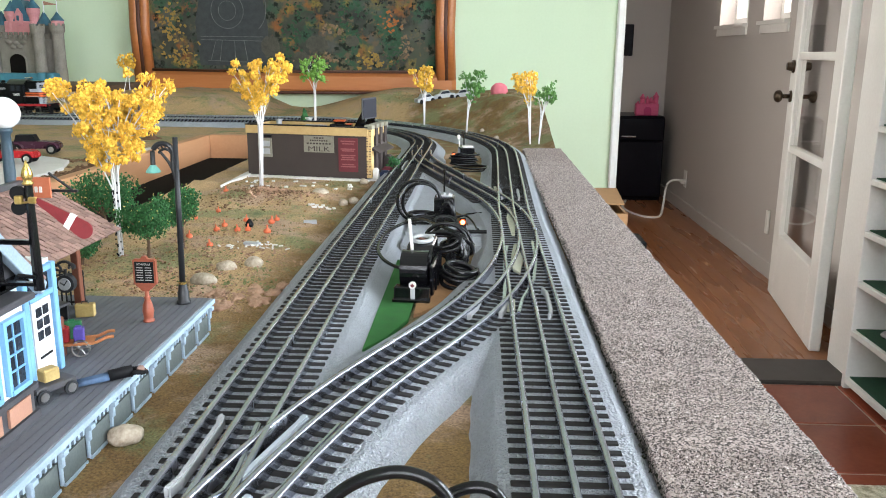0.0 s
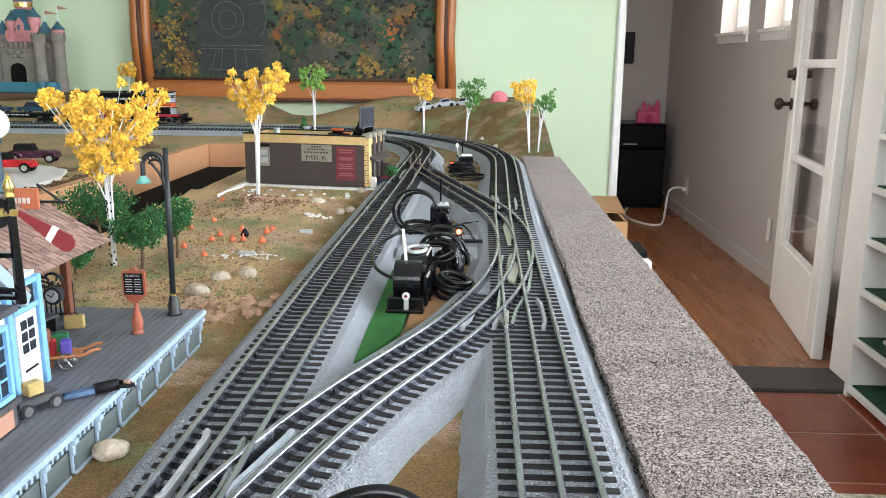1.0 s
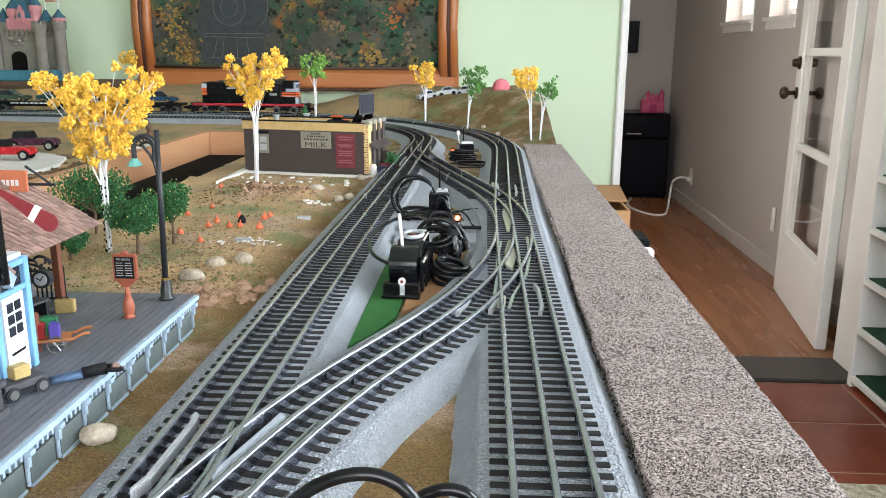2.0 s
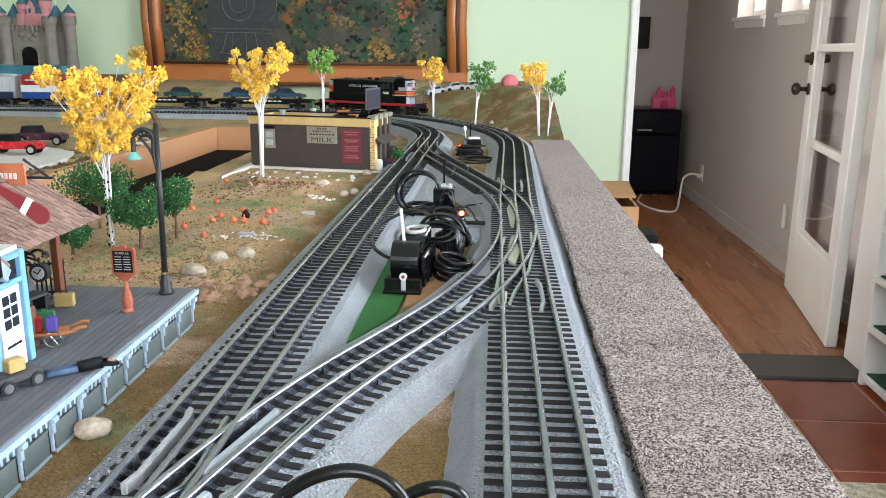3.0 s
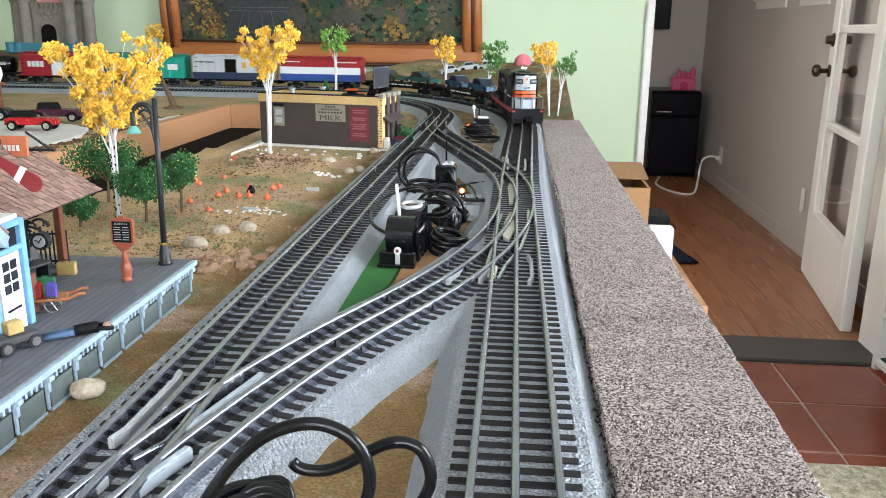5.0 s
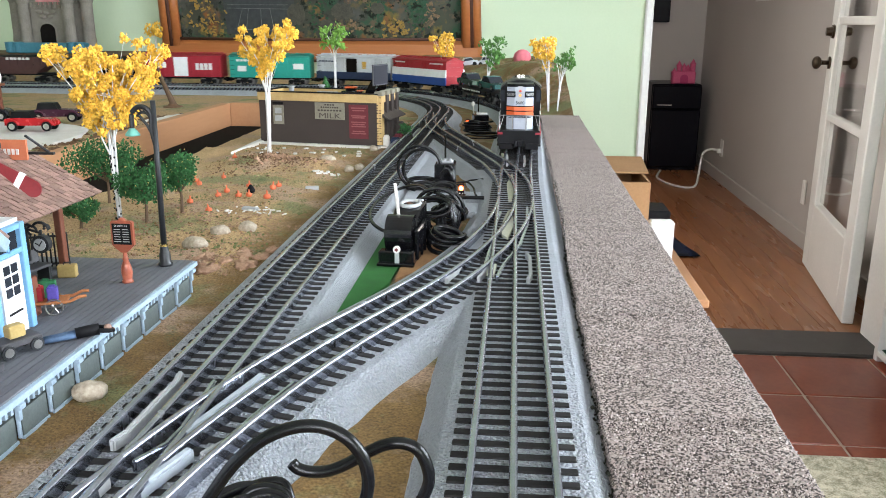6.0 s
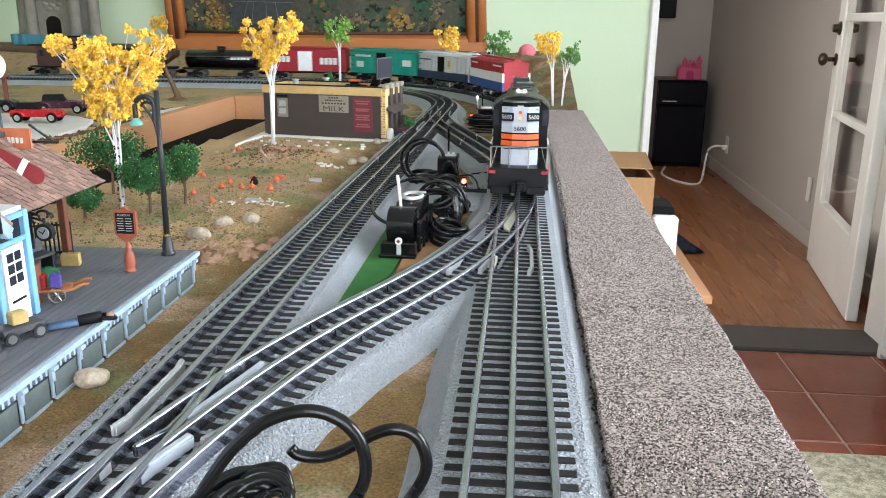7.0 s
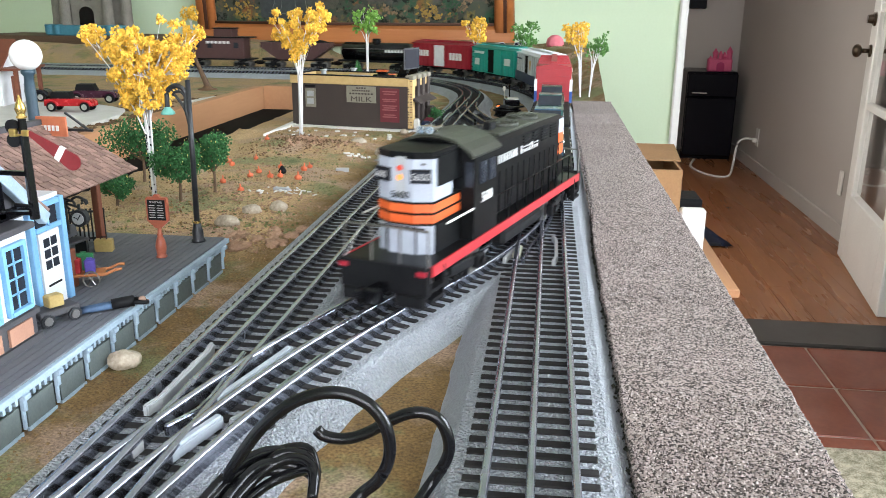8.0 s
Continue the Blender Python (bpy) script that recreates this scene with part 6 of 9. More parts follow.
stone("brown pebble at the shop's corner", (-0.198, 0.735, 0.0), (0.006, 0.005, 0.0045), 6.0, 0)
for k, (x, y) in enumerate(((-0.20, 0.57), (-0.19, 0.585), (-0.03, 1.44), (-0.02, 1.30), (0.0, 1.35), (-0.33, 1.78))):
    stone("small pale stone on the scatter", (x, y, max(0, ground_height(x, y) - 0.001)), (0.006, 0.005, 0.0045), 9.0 + k, 30 * k)

M_PUMP = mat("orange_plastic", (0.72, 0.17, 0.075), (0.58, 0.12, 0.05), 0.6)


def pumpkins():
    rng = random.Random(7)
    for x, y, s in ((-0.2525, 0.430, 1), (-0.250, 0.445, 0.8), (-0.246, 0.388, 1), (-0.2795, 0.402, 0.9), (-0.270, 0.404, 0.9), (-0.2845, 0.450, 0.9), (-0.300, 0.425, 0.9), (-0.287, 0.338, 0.9), (-0.343, 0.46, 0.9), (-0.352, 0.47, 0.9), (-0.358, 0.62, 0.9), (-0.30, 0.40, 0.85), (-0.318, 0.37, 0.9), (-0.33, 0.50, 0.8)):
        bm = B()
        lathe(bm, [(0.0015, 0.0), (0.0036, 0.0006), (0.0044, 0.0026), (0.0040, 0.0046), (0.0022, 0.0058), (0.0011, 0.0066), (0.0008, 0.0104), (0.0003, 0.0106)], 12)
        for v in bm.verts:
            a = math.atan2(v.co.y, v.co.x)
            if v.co.z < 0.006:
                v.co.x *= 1 + 0.07 * math.cos(a * 6)
                v.co.y *= 1 + 0.07 * math.cos(a * 6)
        s *= 0.82
        bmesh.ops.scale(bm, vec=(s, s, s), verts=bm.verts)
        solid("pumpkin", bm, M_PUMP, "small orange pumpkin on the sand", "pumpkin", pose(x, y, ground_height(x, y), rng.uniform(-8, 8), rng.uniform(-8, 8), rng.uniform(0, 360)), group="pumpkins", smooth=True)
    bm = B()
    lathe(bm, [(0.0015, 0.0), (0.0036, 0.0006), (0.0044, 0.003), (0.003, 0.006), (0.0012, 0.0085), (0.0004, 0.009)], 12)
    solid("scrap_urn", bm, M_BLACKM, "small dark grey urn among the pumpkins", "urn", pose(-0.272, 0.418, 0.004))
    # scatter of white chips and a rusty heap
    bm = B()
    for _ in range(46):
        x, y = rng.gauss(-0.247, 0.012), rng.gauss(0.345, 0.008)
        box(bm, (x, y, ground_height(x, y) + 0.0012), (rng.uniform(0.001, 0.006), 0.0012, 0.001), rot=(0, 0, rng.uniform(0, 180)))
    for _ in range(24):
        x, y = rng.uniform(-0.36, -0.20), rng.uniform(0.66, 0.735)
        box(bm, (x, y, ground_height(x, y) + 0.001), (rng.uniform(0.002, 0.007), rng.uniform(0.002, 0.004), 0.002), rot=(0, 0, rng.uniform(0, 180)))
    for _ in range(10):
        x, y = rng.uniform(-0.235, -0.205), rng.uniform(0.53, 0.55)
        box(bm, (x, y, ground_height(x, y) + 0.001), (rng.uniform(0.003, 0.007), rng.uniform(0.002, 0.003), 0.002), rot=(0, 0, rng.uniform(0, 180)))
    solid("white_chips", bm, M_SNOW, "scattered white plaster chips on the sand", "chips", kind="stuff")
    bm = B()
    box(bm, (-0.217, 0.455, 0.0026), (0.014, 0.007, 0.0045), rot=(0, 0, 12), bevel=0.0006)
    solid("grey_block", bm, M_GREYP, "small grey block lying on the sand", "block")
    bm = B()
    box(bm, (-0.250, 0.347, 0.004), (0.016, 0.006, 0.003), rot=(0, 0, -14), bevel=0.0006)
    solid("grey_slab", bm, M_GREYP, "grey slab among the white chips", "slab")
    # coarse tufts and crumbs over the ground
    tuft, crumb, pink = [], [], []
    for _ in range(1700):
        x, y = rng.uniform(-0.38, -0.185), rng.uniform(0.13, 0.78)
        k = noise.noise(Vector((x * 16, y * 16, 2)))
        z = ground_height(x, y)
        (tuft if k > 0.12 else crumb if k > -0.2 else pink).append(((x, y, z + 0.0004), rng.uniform(0.0006, 0.0019 if k > 0.12 else 0.0016)))
    for _ in range(1500):
        x = rng.uniform(-0.215, -0.182)
        y = rng.uniform(-0.3, 0.3)
        crumb.append(((x, y, ground_height(x, y)), rng.uniform(0.0003, 0.0011)))
    for _ in range(900):
        x, y = rng.uniform(-0.28, 0.1), rng.uniform(1.2, 2.0)
        if radius_out(x, y) > 0.05:
            (tuft if rng.random() < 0.6 else crumb).append(((x, y, ground_height(x, y)), rng.uniform(0.0015, 0.004)))
    for _ in range(110):
        a, r = rng.uniform(0, 6.3), abs(rng.gauss(0, 0.03))
        x, y = -0.30 + r * math.cos(a) * 1.4, 0.597 + r * math.sin(a) * 0.6
        pink.append(((x, y, ground_height(x, y)), rng.uniform(0.002, 0.005)))
    # dark flakes draw ragged moss and the shadow line between roadbed and grit ledge
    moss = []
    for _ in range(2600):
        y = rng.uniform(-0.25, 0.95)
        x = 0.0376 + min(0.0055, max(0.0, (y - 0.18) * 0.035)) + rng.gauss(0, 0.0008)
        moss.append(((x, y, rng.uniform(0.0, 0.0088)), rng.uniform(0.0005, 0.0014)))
    tagged(new("gap_moss", leaf_mesh("gap_moss", moss, mat("moss_and_shade", (0.022, 0.024, 0.014), (0.012, 0.011, 0.008), 0.95))), "dark flakes drawing moss and the gap's shadow along the grit ledge", "moss", kind="stuff")
    M_TUFT = mat("grass_tuft", (0.19, 0.20, 0.08), (0.12, 0.13, 0.05), 0.95)
    M_CRUMB = mat("sand_crumb", (0.27, 0.17, 0.07), (0.16, 0.09, 0.035), 0.95)
    M_PINKR = mat("pinkish_rubble", (0.44, 0.28, 0.19), (0.28, 0.16, 0.10), 0.95)
    for n, l, m in (("grass_tufts", tuft, M_TUFT), ("sand_crumbs", crumb, M_CRUMB), ("rubble", pink, M_PINKR)):
        tagged(new(n, leaf_mesh(n, l, m)), "fine scenic scatter over the railway table", "scatter", kind="stuff")
    # bank of rubble along the end of the platform
    for k in range(16):
        x = -0.235 + 0.05 * k / 15 * 1.0 - 0.005
        y = 0.168 + 0.022 * math.sin(k * 0.9) + 0.03 * (k / 15)
        bm = B()
        ball(bm, (0, 0, 0), 1.0, 3)
        for v in bm.verts:
            d = v.co.normalized()
            v.co = Vector((d.x * 0.0065, d.y * 0.0045, d.z * 0.0030)) * (1 + 0.35 * noise.noise(d * 7.0 + Vector((0, k, 0))) + 0.6 * noise.noise(d * 2.2 + Vector((k, 0, 0))))
        solid("rubble_clod", bm, M_PINKR, "pinkish brown clod of scenic rubble", "rubble", pose(x, y, 0.0014, 0, 0, 40 * k), group="rubble clods", smooth=True)


pumpkins()



def clods(name, label, material, spots, lo, hi, seed):
    """Many small uneven lumps lying on the scenic ground about a few centres."""
    rng = random.Random(seed)
    vs, fs = [], []
    for cx, cy, sx, sy, n in spots:
        for _ in range(n):
            x, y = rng.gauss(cx, sx), rng.gauss(cy, sy)
            if x > -0.20 - 0.06 * max(0.0, 0.35 - y) or PIT[0] - 0.004 < x < PIT[1] + 0.004 or (x > PIT[1] and not 0.125 < y < 0.74):
                continue
            z = ground_height(x, y)
            r = rng.uniform(lo, hi)
            turn = rng.uniform(0, 6.3)
            k = len(vs)
            for o in OCT:
                q = Vector((o.x * r * rng.uniform(0.7, 1.5), o.y * r * rng.uniform(0.7, 1.2), o.z * r * rng.uniform(0.4, 0.8)))
                q.rotate(Euler((0, 0, turn)))
                vs.append(Vector((x, y, z + r * 0.15)) + q)
            fs += [tuple(k + i for i in f) for f in OCTF]
    me = bpy.data.meshes.new(name)
    me.from_pydata(vs, [], fs)
    me.materials.append(material)
    for p in me.polygons:
        p.use_smooth = True
    tagged(new(name, me), label, "scatter", kind="stuff")


M_CLOD = mat("pinkish_clod", (0.40, 0.25, 0.17), (0.20, 0.115, 0.075), 0.95, 0, 160, 900, 0.5, 0.8)
M_TURF = mat("olive_turf", (0.19, 0.20, 0.09), (0.11, 0.12, 0.05), 0.95, 0, 160, 900, 0.5, 0.8)
M_RUST = mat("dark_rust_soil", (0.19, 0.105, 0.055), (0.085, 0.045, 0.024), 0.95, 0, 160, 900, 0.5, 0.8)
clods("soil_clods", "pinkish crumbled soil on the rough ground", M_CLOD, ((-0.275, 0.24, 0.05, 0.035, 420), (-0.24, 0.31, 0.03, 0.03, 200), (-0.30, 0.36, 0.04, 0.06, 220), (-0.225, 0.175, 0.012, 0.012, 160), (-0.26, 0.56, 0.05, 0.05, 130)), 0.0005, 0.0019, 1)
clods("turf_tufts", "olive green turf tufts on the rough ground", M_TURF, ((-0.26, 0.22, 0.04, 0.03, 300), (-0.245, 0.40, 0.04, 0.04, 110), (-0.30, 0.30, 0.03, 0.05, 180), (-0.215, 0.31, 0.010, 0.06, 70), (-0.30, 0.52, 0.05, 0.06, 60)), 0.0004, 0.0016, 2)
clods("rusty_heap", "dark rusty soil heaped about the birch foot", M_RUST, ((-0.300, 0.595, 0.022, 0.013, 420), (-0.27, 0.61, 0.02, 0.012, 160), (-0.33, 0.55, 0.03, 0.02, 90)), 0.0006, 0.0022, 3)
clods("earth_bank", "dark brown earth along the snowy street edge", M_RUST, [(-0.635, 0.45 + 0.05 * k, 0.014, 0.03, 120) for k in range(10)] + [(-0.70, 0.93, 0.03, 0.012, 120), (-0.655, 1.05, 0.02, 0.05, 160)], 0.0012, 0.0050, 4)

# ---- station and platform ----
PLAT = pose(-0.2135, 0.115, 0.0, 0, 0, 0.4)  # origin at the platform's far corner; x away from the tracks is negative
PZ = 0.022
M_DECK = mat("grey_deck_boards", (0.134, 0.139, 0.157), (0.098, 0.102, 0.115), 0.7, 0, 70, 900, 0.3, 0.7, random_value=0.10)
M_PLATT = mat("pale_blue_trim", (0.34, 0.43, 0.51), (0.25, 0.33, 0.40), 0.6)
M_PLATG = mat("sage_panel", (0.13, 0.155, 0.15), (0.09, 0.11, 0.105), 0.7)
M_SHING = mat("brown_shingle", (0.33, 0.205, 0.165), (0.15, 0.088, 0.072), 0.8, 0, 120, 900, 0.5, 0.8, random_value=0.28)
M_GOLD = mat("brass", (0.75, 0.52, 0.18), (0.6, 0.4, 0.12), 0.28, 0.9)
M_SEMRED = mat("semaphore_red", (0.20, 0.016, 0.020), (0.155, 0.012, 0.015), 0.45)
M_SLATE = mat("dark_slate_trim", (0.07, 0.068, 0.075), (0.05, 0.048, 0.052), 0.6)
M_SALMON = mat("salmon_panel", (0.42, 0.22, 0.15), (0.34, 0.17, 0.115), 0.7)
M_BRICKR = mat("red_brown_post", (0.20, 0.065, 0.035), (0.14, 0.045, 0.025), 0.5)
M_TERRA = mat("terracotta_red", (0.33, 0.09, 0.05), (0.25, 0.065, 0.035), 0.4)
M_KRAFT = mat("yellow_case", (0.47, 0.34, 0.13), (0.37, 0.26, 0.09), 0.55)
M_CREAM = mat("cream_siding", (0.66, 0.66, 0.64), (0.56, 0.56, 0.54), 0.6)
M_OPAL = mat("opal_globe", (0.86, 0.86, 0.84), (0.82, 0.82, 0.80), 0.12, 0, 20, 100, 0.0)
M_TEALS = mat("verdigris_shade", (0.16, 0.42, 0.36), (0.12, 0.34, 0.29), 0.4)
M_IRON = mat("black_cast_iron", (0.022, 0.023, 0.026), (0.013, 0.014, 0.016), 0.42)
M_POSTB = mat("blue_grey_post", (0.045, 0.075, 0.10), (0.03, 0.055, 0.075), 0.4)


def platform():
    t = thing("station_platform", "grey boarded platform with pale blue bracketed edge", "platform", PLAT)
    L, W = 0.62, 0.25
    bm = B()
    box(bm, (-W / 2 - 0.002, -L / 2, 0.010), (W - 0.004, L, 0.020))
    part("base", bm, M_PLATG, t)
    # edge board, dentils, brackets and panels along the tracks, and on the far end
    bm = B()
    box(bm, (0.0005, -L / 2, 0.0195), (0.0035, L + 0.004, 0.003), bevel=0.0003)
    box(bm, (-W / 2, 0.0005, 0.0195), (W, 0.0035, 0.003), bevel=0.0003)
    part("edge_board", bm, M_PLATT, t)
    for k in range(25):
        y = -0.008 - k * 0.0245
        bm = B()
        box(bm, (0.0012, y, 0.0145), (0.0026, 0.0022, 0.008), bevel=0.0004)
        box(bm, (0.0006, y, 0.0065), (0.0016, 0.0016, 0.009), bevel=0.0003)
        box(bm, (0.0022, y, 0.0172), (0.0032, 0.004, 0.0022))
        part("bracket", bm, M_PLATT, t)
        for j in range(1, 6):
            bm = B()
            box(bm, (0.0004, y - j * 0.0041, 0.0165), (0.0018, 0.0017, 0.0032))
            part("dentil", bm, M_PLATT, t)
        bm = B()
        box(bm, (0.0002, y - 0.01225, 0.0075), (0.0008, 0.0195, 0.0115))
        part("panel", bm, M_PLATG, t)
        bm = B()
        box(bm, (0.0005, y - 0.01225, 0.0009), (0.0012, 0.0205, 0.0018))
        part("foot_rail", bm, M_PLATT, t)
    for k in range(10):
        bm = B()
        box(bm, (-0.01 - 0.0245 * k, 0.0012, 0.0125), (0.0032, 0.0028, 0.011), bevel=0.0004)
        part("bracket", bm, M_PLATT, t)
    # deck boards run along the platform
    rng = random.Random(2)
    n = 58
    for i in range(n):
        w = W / n
        x = -w * (i + 0.5)
        cut = rng.uniform(-0.45, -0.05)
        for a, b in ((0.0, cut), (cut, -L)):
            bm = B()
            box(bm, (x, (a + b) / 2, 0.0208), (w - 0.00035, abs(b - a) - 0.0004, 0.0024))
            part("deck_board", bm, M_DECK, t)


platform()


def tile_slope(parent, a, b, c, d, rows, cols, material, seed):
    """Overlapping shingles over a four-cornered slope: a-b along the eave, d-c along the ridge."""
    rng = random.Random(seed)
    a, b, c, d = (Vector(v) for v in (a, b, c, d))
    n = (b - a).cross(d - a).normalized()
    if n.z < 0:
        n = -n
    for r in range(rows):
        f0, f1 = r / rows, min(1.0, (r + 1.25) / rows)
        e0, e1 = a.lerp(d, f0), b.lerp(c, f0)
        g0, g1 = a.lerp(d, f1), b.lerp(c, f1)
        k = max(2, int(cols * (e1 - e0).length / (b - a).length))
        for i in range(k):
            u0, u1 = i / k, (i + 1) / k
            j = 0.08 / k
            lift = rng.uniform(0.0006, 0.0011)
            p = [e0.lerp(e1, u0 + j), e0.lerp(e1, u1 - j), g0.lerp(g1, u1 - j), g0.lerp(g1, u0 + j)]
            bm = B()
            hi = [bm.verts.new(q + n * (lift + (0.0007 if s < 2 else 0))) for s, q in enumerate(p)]
            lo = [bm.verts.new(q + n * (lift - 0.0007 if s < 2 else 0)) for s, q in enumerate(p)]
            bm.faces.new(hi)
            bm.faces.new(lo)
            for s in range(4):
                bm.faces.new((hi[s], hi[(s + 1) % 4], lo[(s + 1) % 4], lo[s]))
            part("shingle", bm, material, parent)


def sash(parent, c, w, h, frame, nx, nz, along="y", glass=None, th=0.003):
    """A small model window: frame, bars, dark glass, on a wall that faces +x or -y."""
    cx, cy, cz = c

    def slab(bm_, u, z, su, sz, d, out):
        if along == "y":
            box(bm_, (cx + out, cy + u, cz + z), (d, su, sz))
        else:
            box(bm_, (cx + u, cy - out, cz + z), (su, d, sz))
    bm = B()
    slab(bm, 0, 0, w, h, 0.0008, 0.0002)
    win = part("window", bm, glass or M_WIN, parent, "small model window")
    bm = B()
    f = 0.0021
    slab(bm, -w / 2 - f / 2, 0, f, h + 2 * f, th, 0.0008)
    slab(bm, w / 2 + f / 2, 0, f, h + 2 * f, th, 0.0008)
    slab(bm, 0, h / 2 + f / 2, w, f, th, 0.0008)
    slab(bm, 0, -h / 2 - f / 2, w + 0.002, f, th * 1.3, 0.0008)
    for i in range(1, nx):
        slab(bm, -w / 2 + w * i / nx, 0, 0.0008, h, 0.0012, 0.0006)
    for i in range(1, nz):
        slab(bm, 0, -h / 2 + h * i / nz, w, 0.0008, 0.0012, 0.0006)
    part("frame", bm, frame, win)


def station():
    t = thing("station_building", "white station with blue trim and brown shingled hip roof", "station", pose(0, 0, PZ))
    fx = -0.2515
    y1 = -0.009
    bm = B()
    box(bm, ((fx - 0.345) / 2, (y1 - 0.32) / 2, 0.029), (fx + 0.345, y1 + 0.32, 0.058))
    part("wall_block", bm, M_WHITEP, t, "white painted boarded wall")
    # blue corner boards and door
    for y in (y1 - 0.001, -0.0365):
        bm = B()
        box(bm, (fx + 0.0008, y, 0.028), (0.004, 0.0042, 0.056), bevel=0.0004)
        part("corner_board", bm, M_BLUE, t, "light blue corner board")
    bm = B()
    box(bm, (fx - 0.012, y1 + 0.0008, 0.028), (0.004, 0.003, 0.056))
    box(bm, (fx - 0.03, y1 + 0.0010, 0.0075), (0.05, 0.003, 0.015))
    part("end_trim", bm, M_BLUE, t, "light blue end trim")
    bm = B()
    box(bm, (fx + 0.0009, -0.0235, 0.0205), (0.0026, 0.0175, 0.040))
    dr = part("door", bm, M_WHITEP, t, "white door with small panes")
    for i in range(2):
        for j in range(3):
            bm = B()
            box(bm, (fx + 0.0024, -0.0268 + i * 0.0062, 0.0235 + j * 0.0058), (0.0008, 0.0044, 0.0044))
            part("pane", bm, M_WIN, dr)
    bm = B()
    box(bm, (fx + 0.0024, -0.0235, 0.0125), (0.0006, 0.011, 0.001))
    part("lettering_bar", bm, M_BLACKM, dr)
    bm = B()
    box(bm, (fx + 0.0012, -0.0235, 0.0425), (0.0034, 0.0215, 0.0025))
    box(bm, (fx + 0.0012, -0.0235, 0.0545), (0.0034, 0.0215, 0.0025))
    box(bm, (fx + 0.0012, -0.0235, 0.0485), (0.0034, 0.0015, 0.011))
    part("transom_frame", bm, M_BLUE, t)
    bm = B()
    box(bm, (fx + 0.0006, -0.0235, 0.0485), (0.0026, 0.0175, 0.0095))
    part("transom_window", bm, M_WIN, t)
    # bay with window and plinth
    bx, by0, by1 = -0.2335, -0.0665, -0.150
    bm = B()
    o = [(fx - 0.004, by0 + 0.010), (bx, by0), (bx, by1), (fx - 0.004, by1 - 0.012)]
    for z0, z1, g in ((0.0155, 0.054, 0.0),):
        lo = [bm.verts.new((x + g, y, z0)) for x, y in o]
        hi = [bm.verts.new((x + g, y, z1)) for x, y in o]
        bm.faces.new(lo), bm.faces.new(hi)
        for i in range(4):
            bm.faces.new((lo[i], lo[(i + 1) % 4], hi[(i + 1) % 4], hi[i]))
    part("bay_wall", bm, M_WHITEP, t, "white bay wall")
    bm = B()
    o2 = [(fx - 0.004, by0 + 0.0135), (bx + 0.0025, by0 + 0.0015), (bx + 0.0025, by1), (fx - 0.004, by1 - 0.012)]
    for z0, z1 in ((0.0, 0.0035), (0.0135, 0.016)):
        lo = [bm.verts.new((x, y, z0)) for x, y in o2]
        hi = [bm.verts.new((x, y, z1)) for x, y in o2]
        bm.faces.new(lo), bm.faces.new(hi)
        for i in range(4):
            bm.faces.new((lo[i], lo[(i + 1) % 4], hi[(i + 1) % 4], hi[i]))
    part("plinth_trim", bm, M_SLATE, t, "dark slate plinth trim")
    bm = B()
    o3 = [(fx - 0.004, by0 + 0.011), (bx + 0.0008, by0 + 0.0002), (bx + 0.0008, by1), (fx - 0.004, by1 - 0.012)]
    lo = [bm.verts.new((x, y, 0.003)) for x, y in o3]
    hi = [bm.verts.new((x, y, 0.014)) for x, y in o3]
    bm.faces.new(lo), bm.faces.new(hi)
    for i in range(4):
        bm.faces.new((lo[i], lo[(i + 1) % 4], hi[(i + 1) % 4], hi[i]))
    part("plinth", bm, M_SLATE, t)
    for y in (-0.079, -0.101, -0.123):
        bm = B()
        box(bm, (bx + 0.0012, y, 0.0085), (0.0016, 0.0165, 0.0082))
        part("plinth_panel", bm, M_SALMON, t, "salmon plinth panel")
        sash(t, (bx, y + 0.0025, 0.0335), 0.0125, 0.028, M_BLUE, 2, 4)
    bm = B()
    box(bm, (bx - 0.006, (by0 + by1) / 2, 0.0555), (0.022, by0 - by1 + 0.006, 0.003), bevel=0.0006)
    part("bay_cornice", bm, M_SLATE, t, "dark slate cornice")
    # timbered cross gable over the bay
    gx = -0.240
    apex, foot, half, gc = 0.112, 0.056, 0.062, -0.108
    bm = B()
    prism(bm, [(gc - half, foot), (gc + half, foot), (gc, apex)], 0.005, pose(gx - 0.004, 0, 0, 0, 0, 90))
    part("gable_wall", bm, M_SLATE, t, "dark boarded gable")
    for s in (-1, 1):
        bm = B()
        a, b = Vector((gx + 0.002, gc + s * (half + 0.004), foot - 0.004)), Vector((gx + 0.002, gc, apex + 0.002))
        d = b - a
        ang = math.degrees(math.atan2(d.z, d.y))
        box(bm, (a + b) / 2, (0.0045, d.length, 0.0062), rot=(ang, 0, 0), bevel=0.0004)
        part("bargeboard", bm, M_PLATT, t, "pale blue-white bargeboard")
        bm = B()
        box(bm, (gx + 0.0006, gc + s * 0.022, 0.068), (0.003, 0.007, 0.030), rot=(s * -12, 0, 0))
        part("gable_panel", bm, M_WHITEP, t)
        for x0, x1 in ((gx + 0.004, -0.30),):
            q = [(x0, gc + s * (half + 0.006), foot - 0.001), (x1, gc + s * (half + 0.006), foot - 0.001), (x1, gc, apex + 0.005), (x0, gc, apex + 0.005)]
            tile_slope(t, *q, 9, 7, M_SHING, 5 + s)
    for y, z, w, h in ((gc, 0.079, 0.075, 0.004), (gc, 0.0605, 0.11, 0.0035), (gc + 0.012, 0.07, 0.0045, 0.02), (gc - 0.012, 0.07, 0.0045, 0.02), (gc + 0.034, 0.069, 0.004, 0.018)):
        bm = B()
        box(bm, (gx + 0.0018, y, z), (0.0042, w, h))
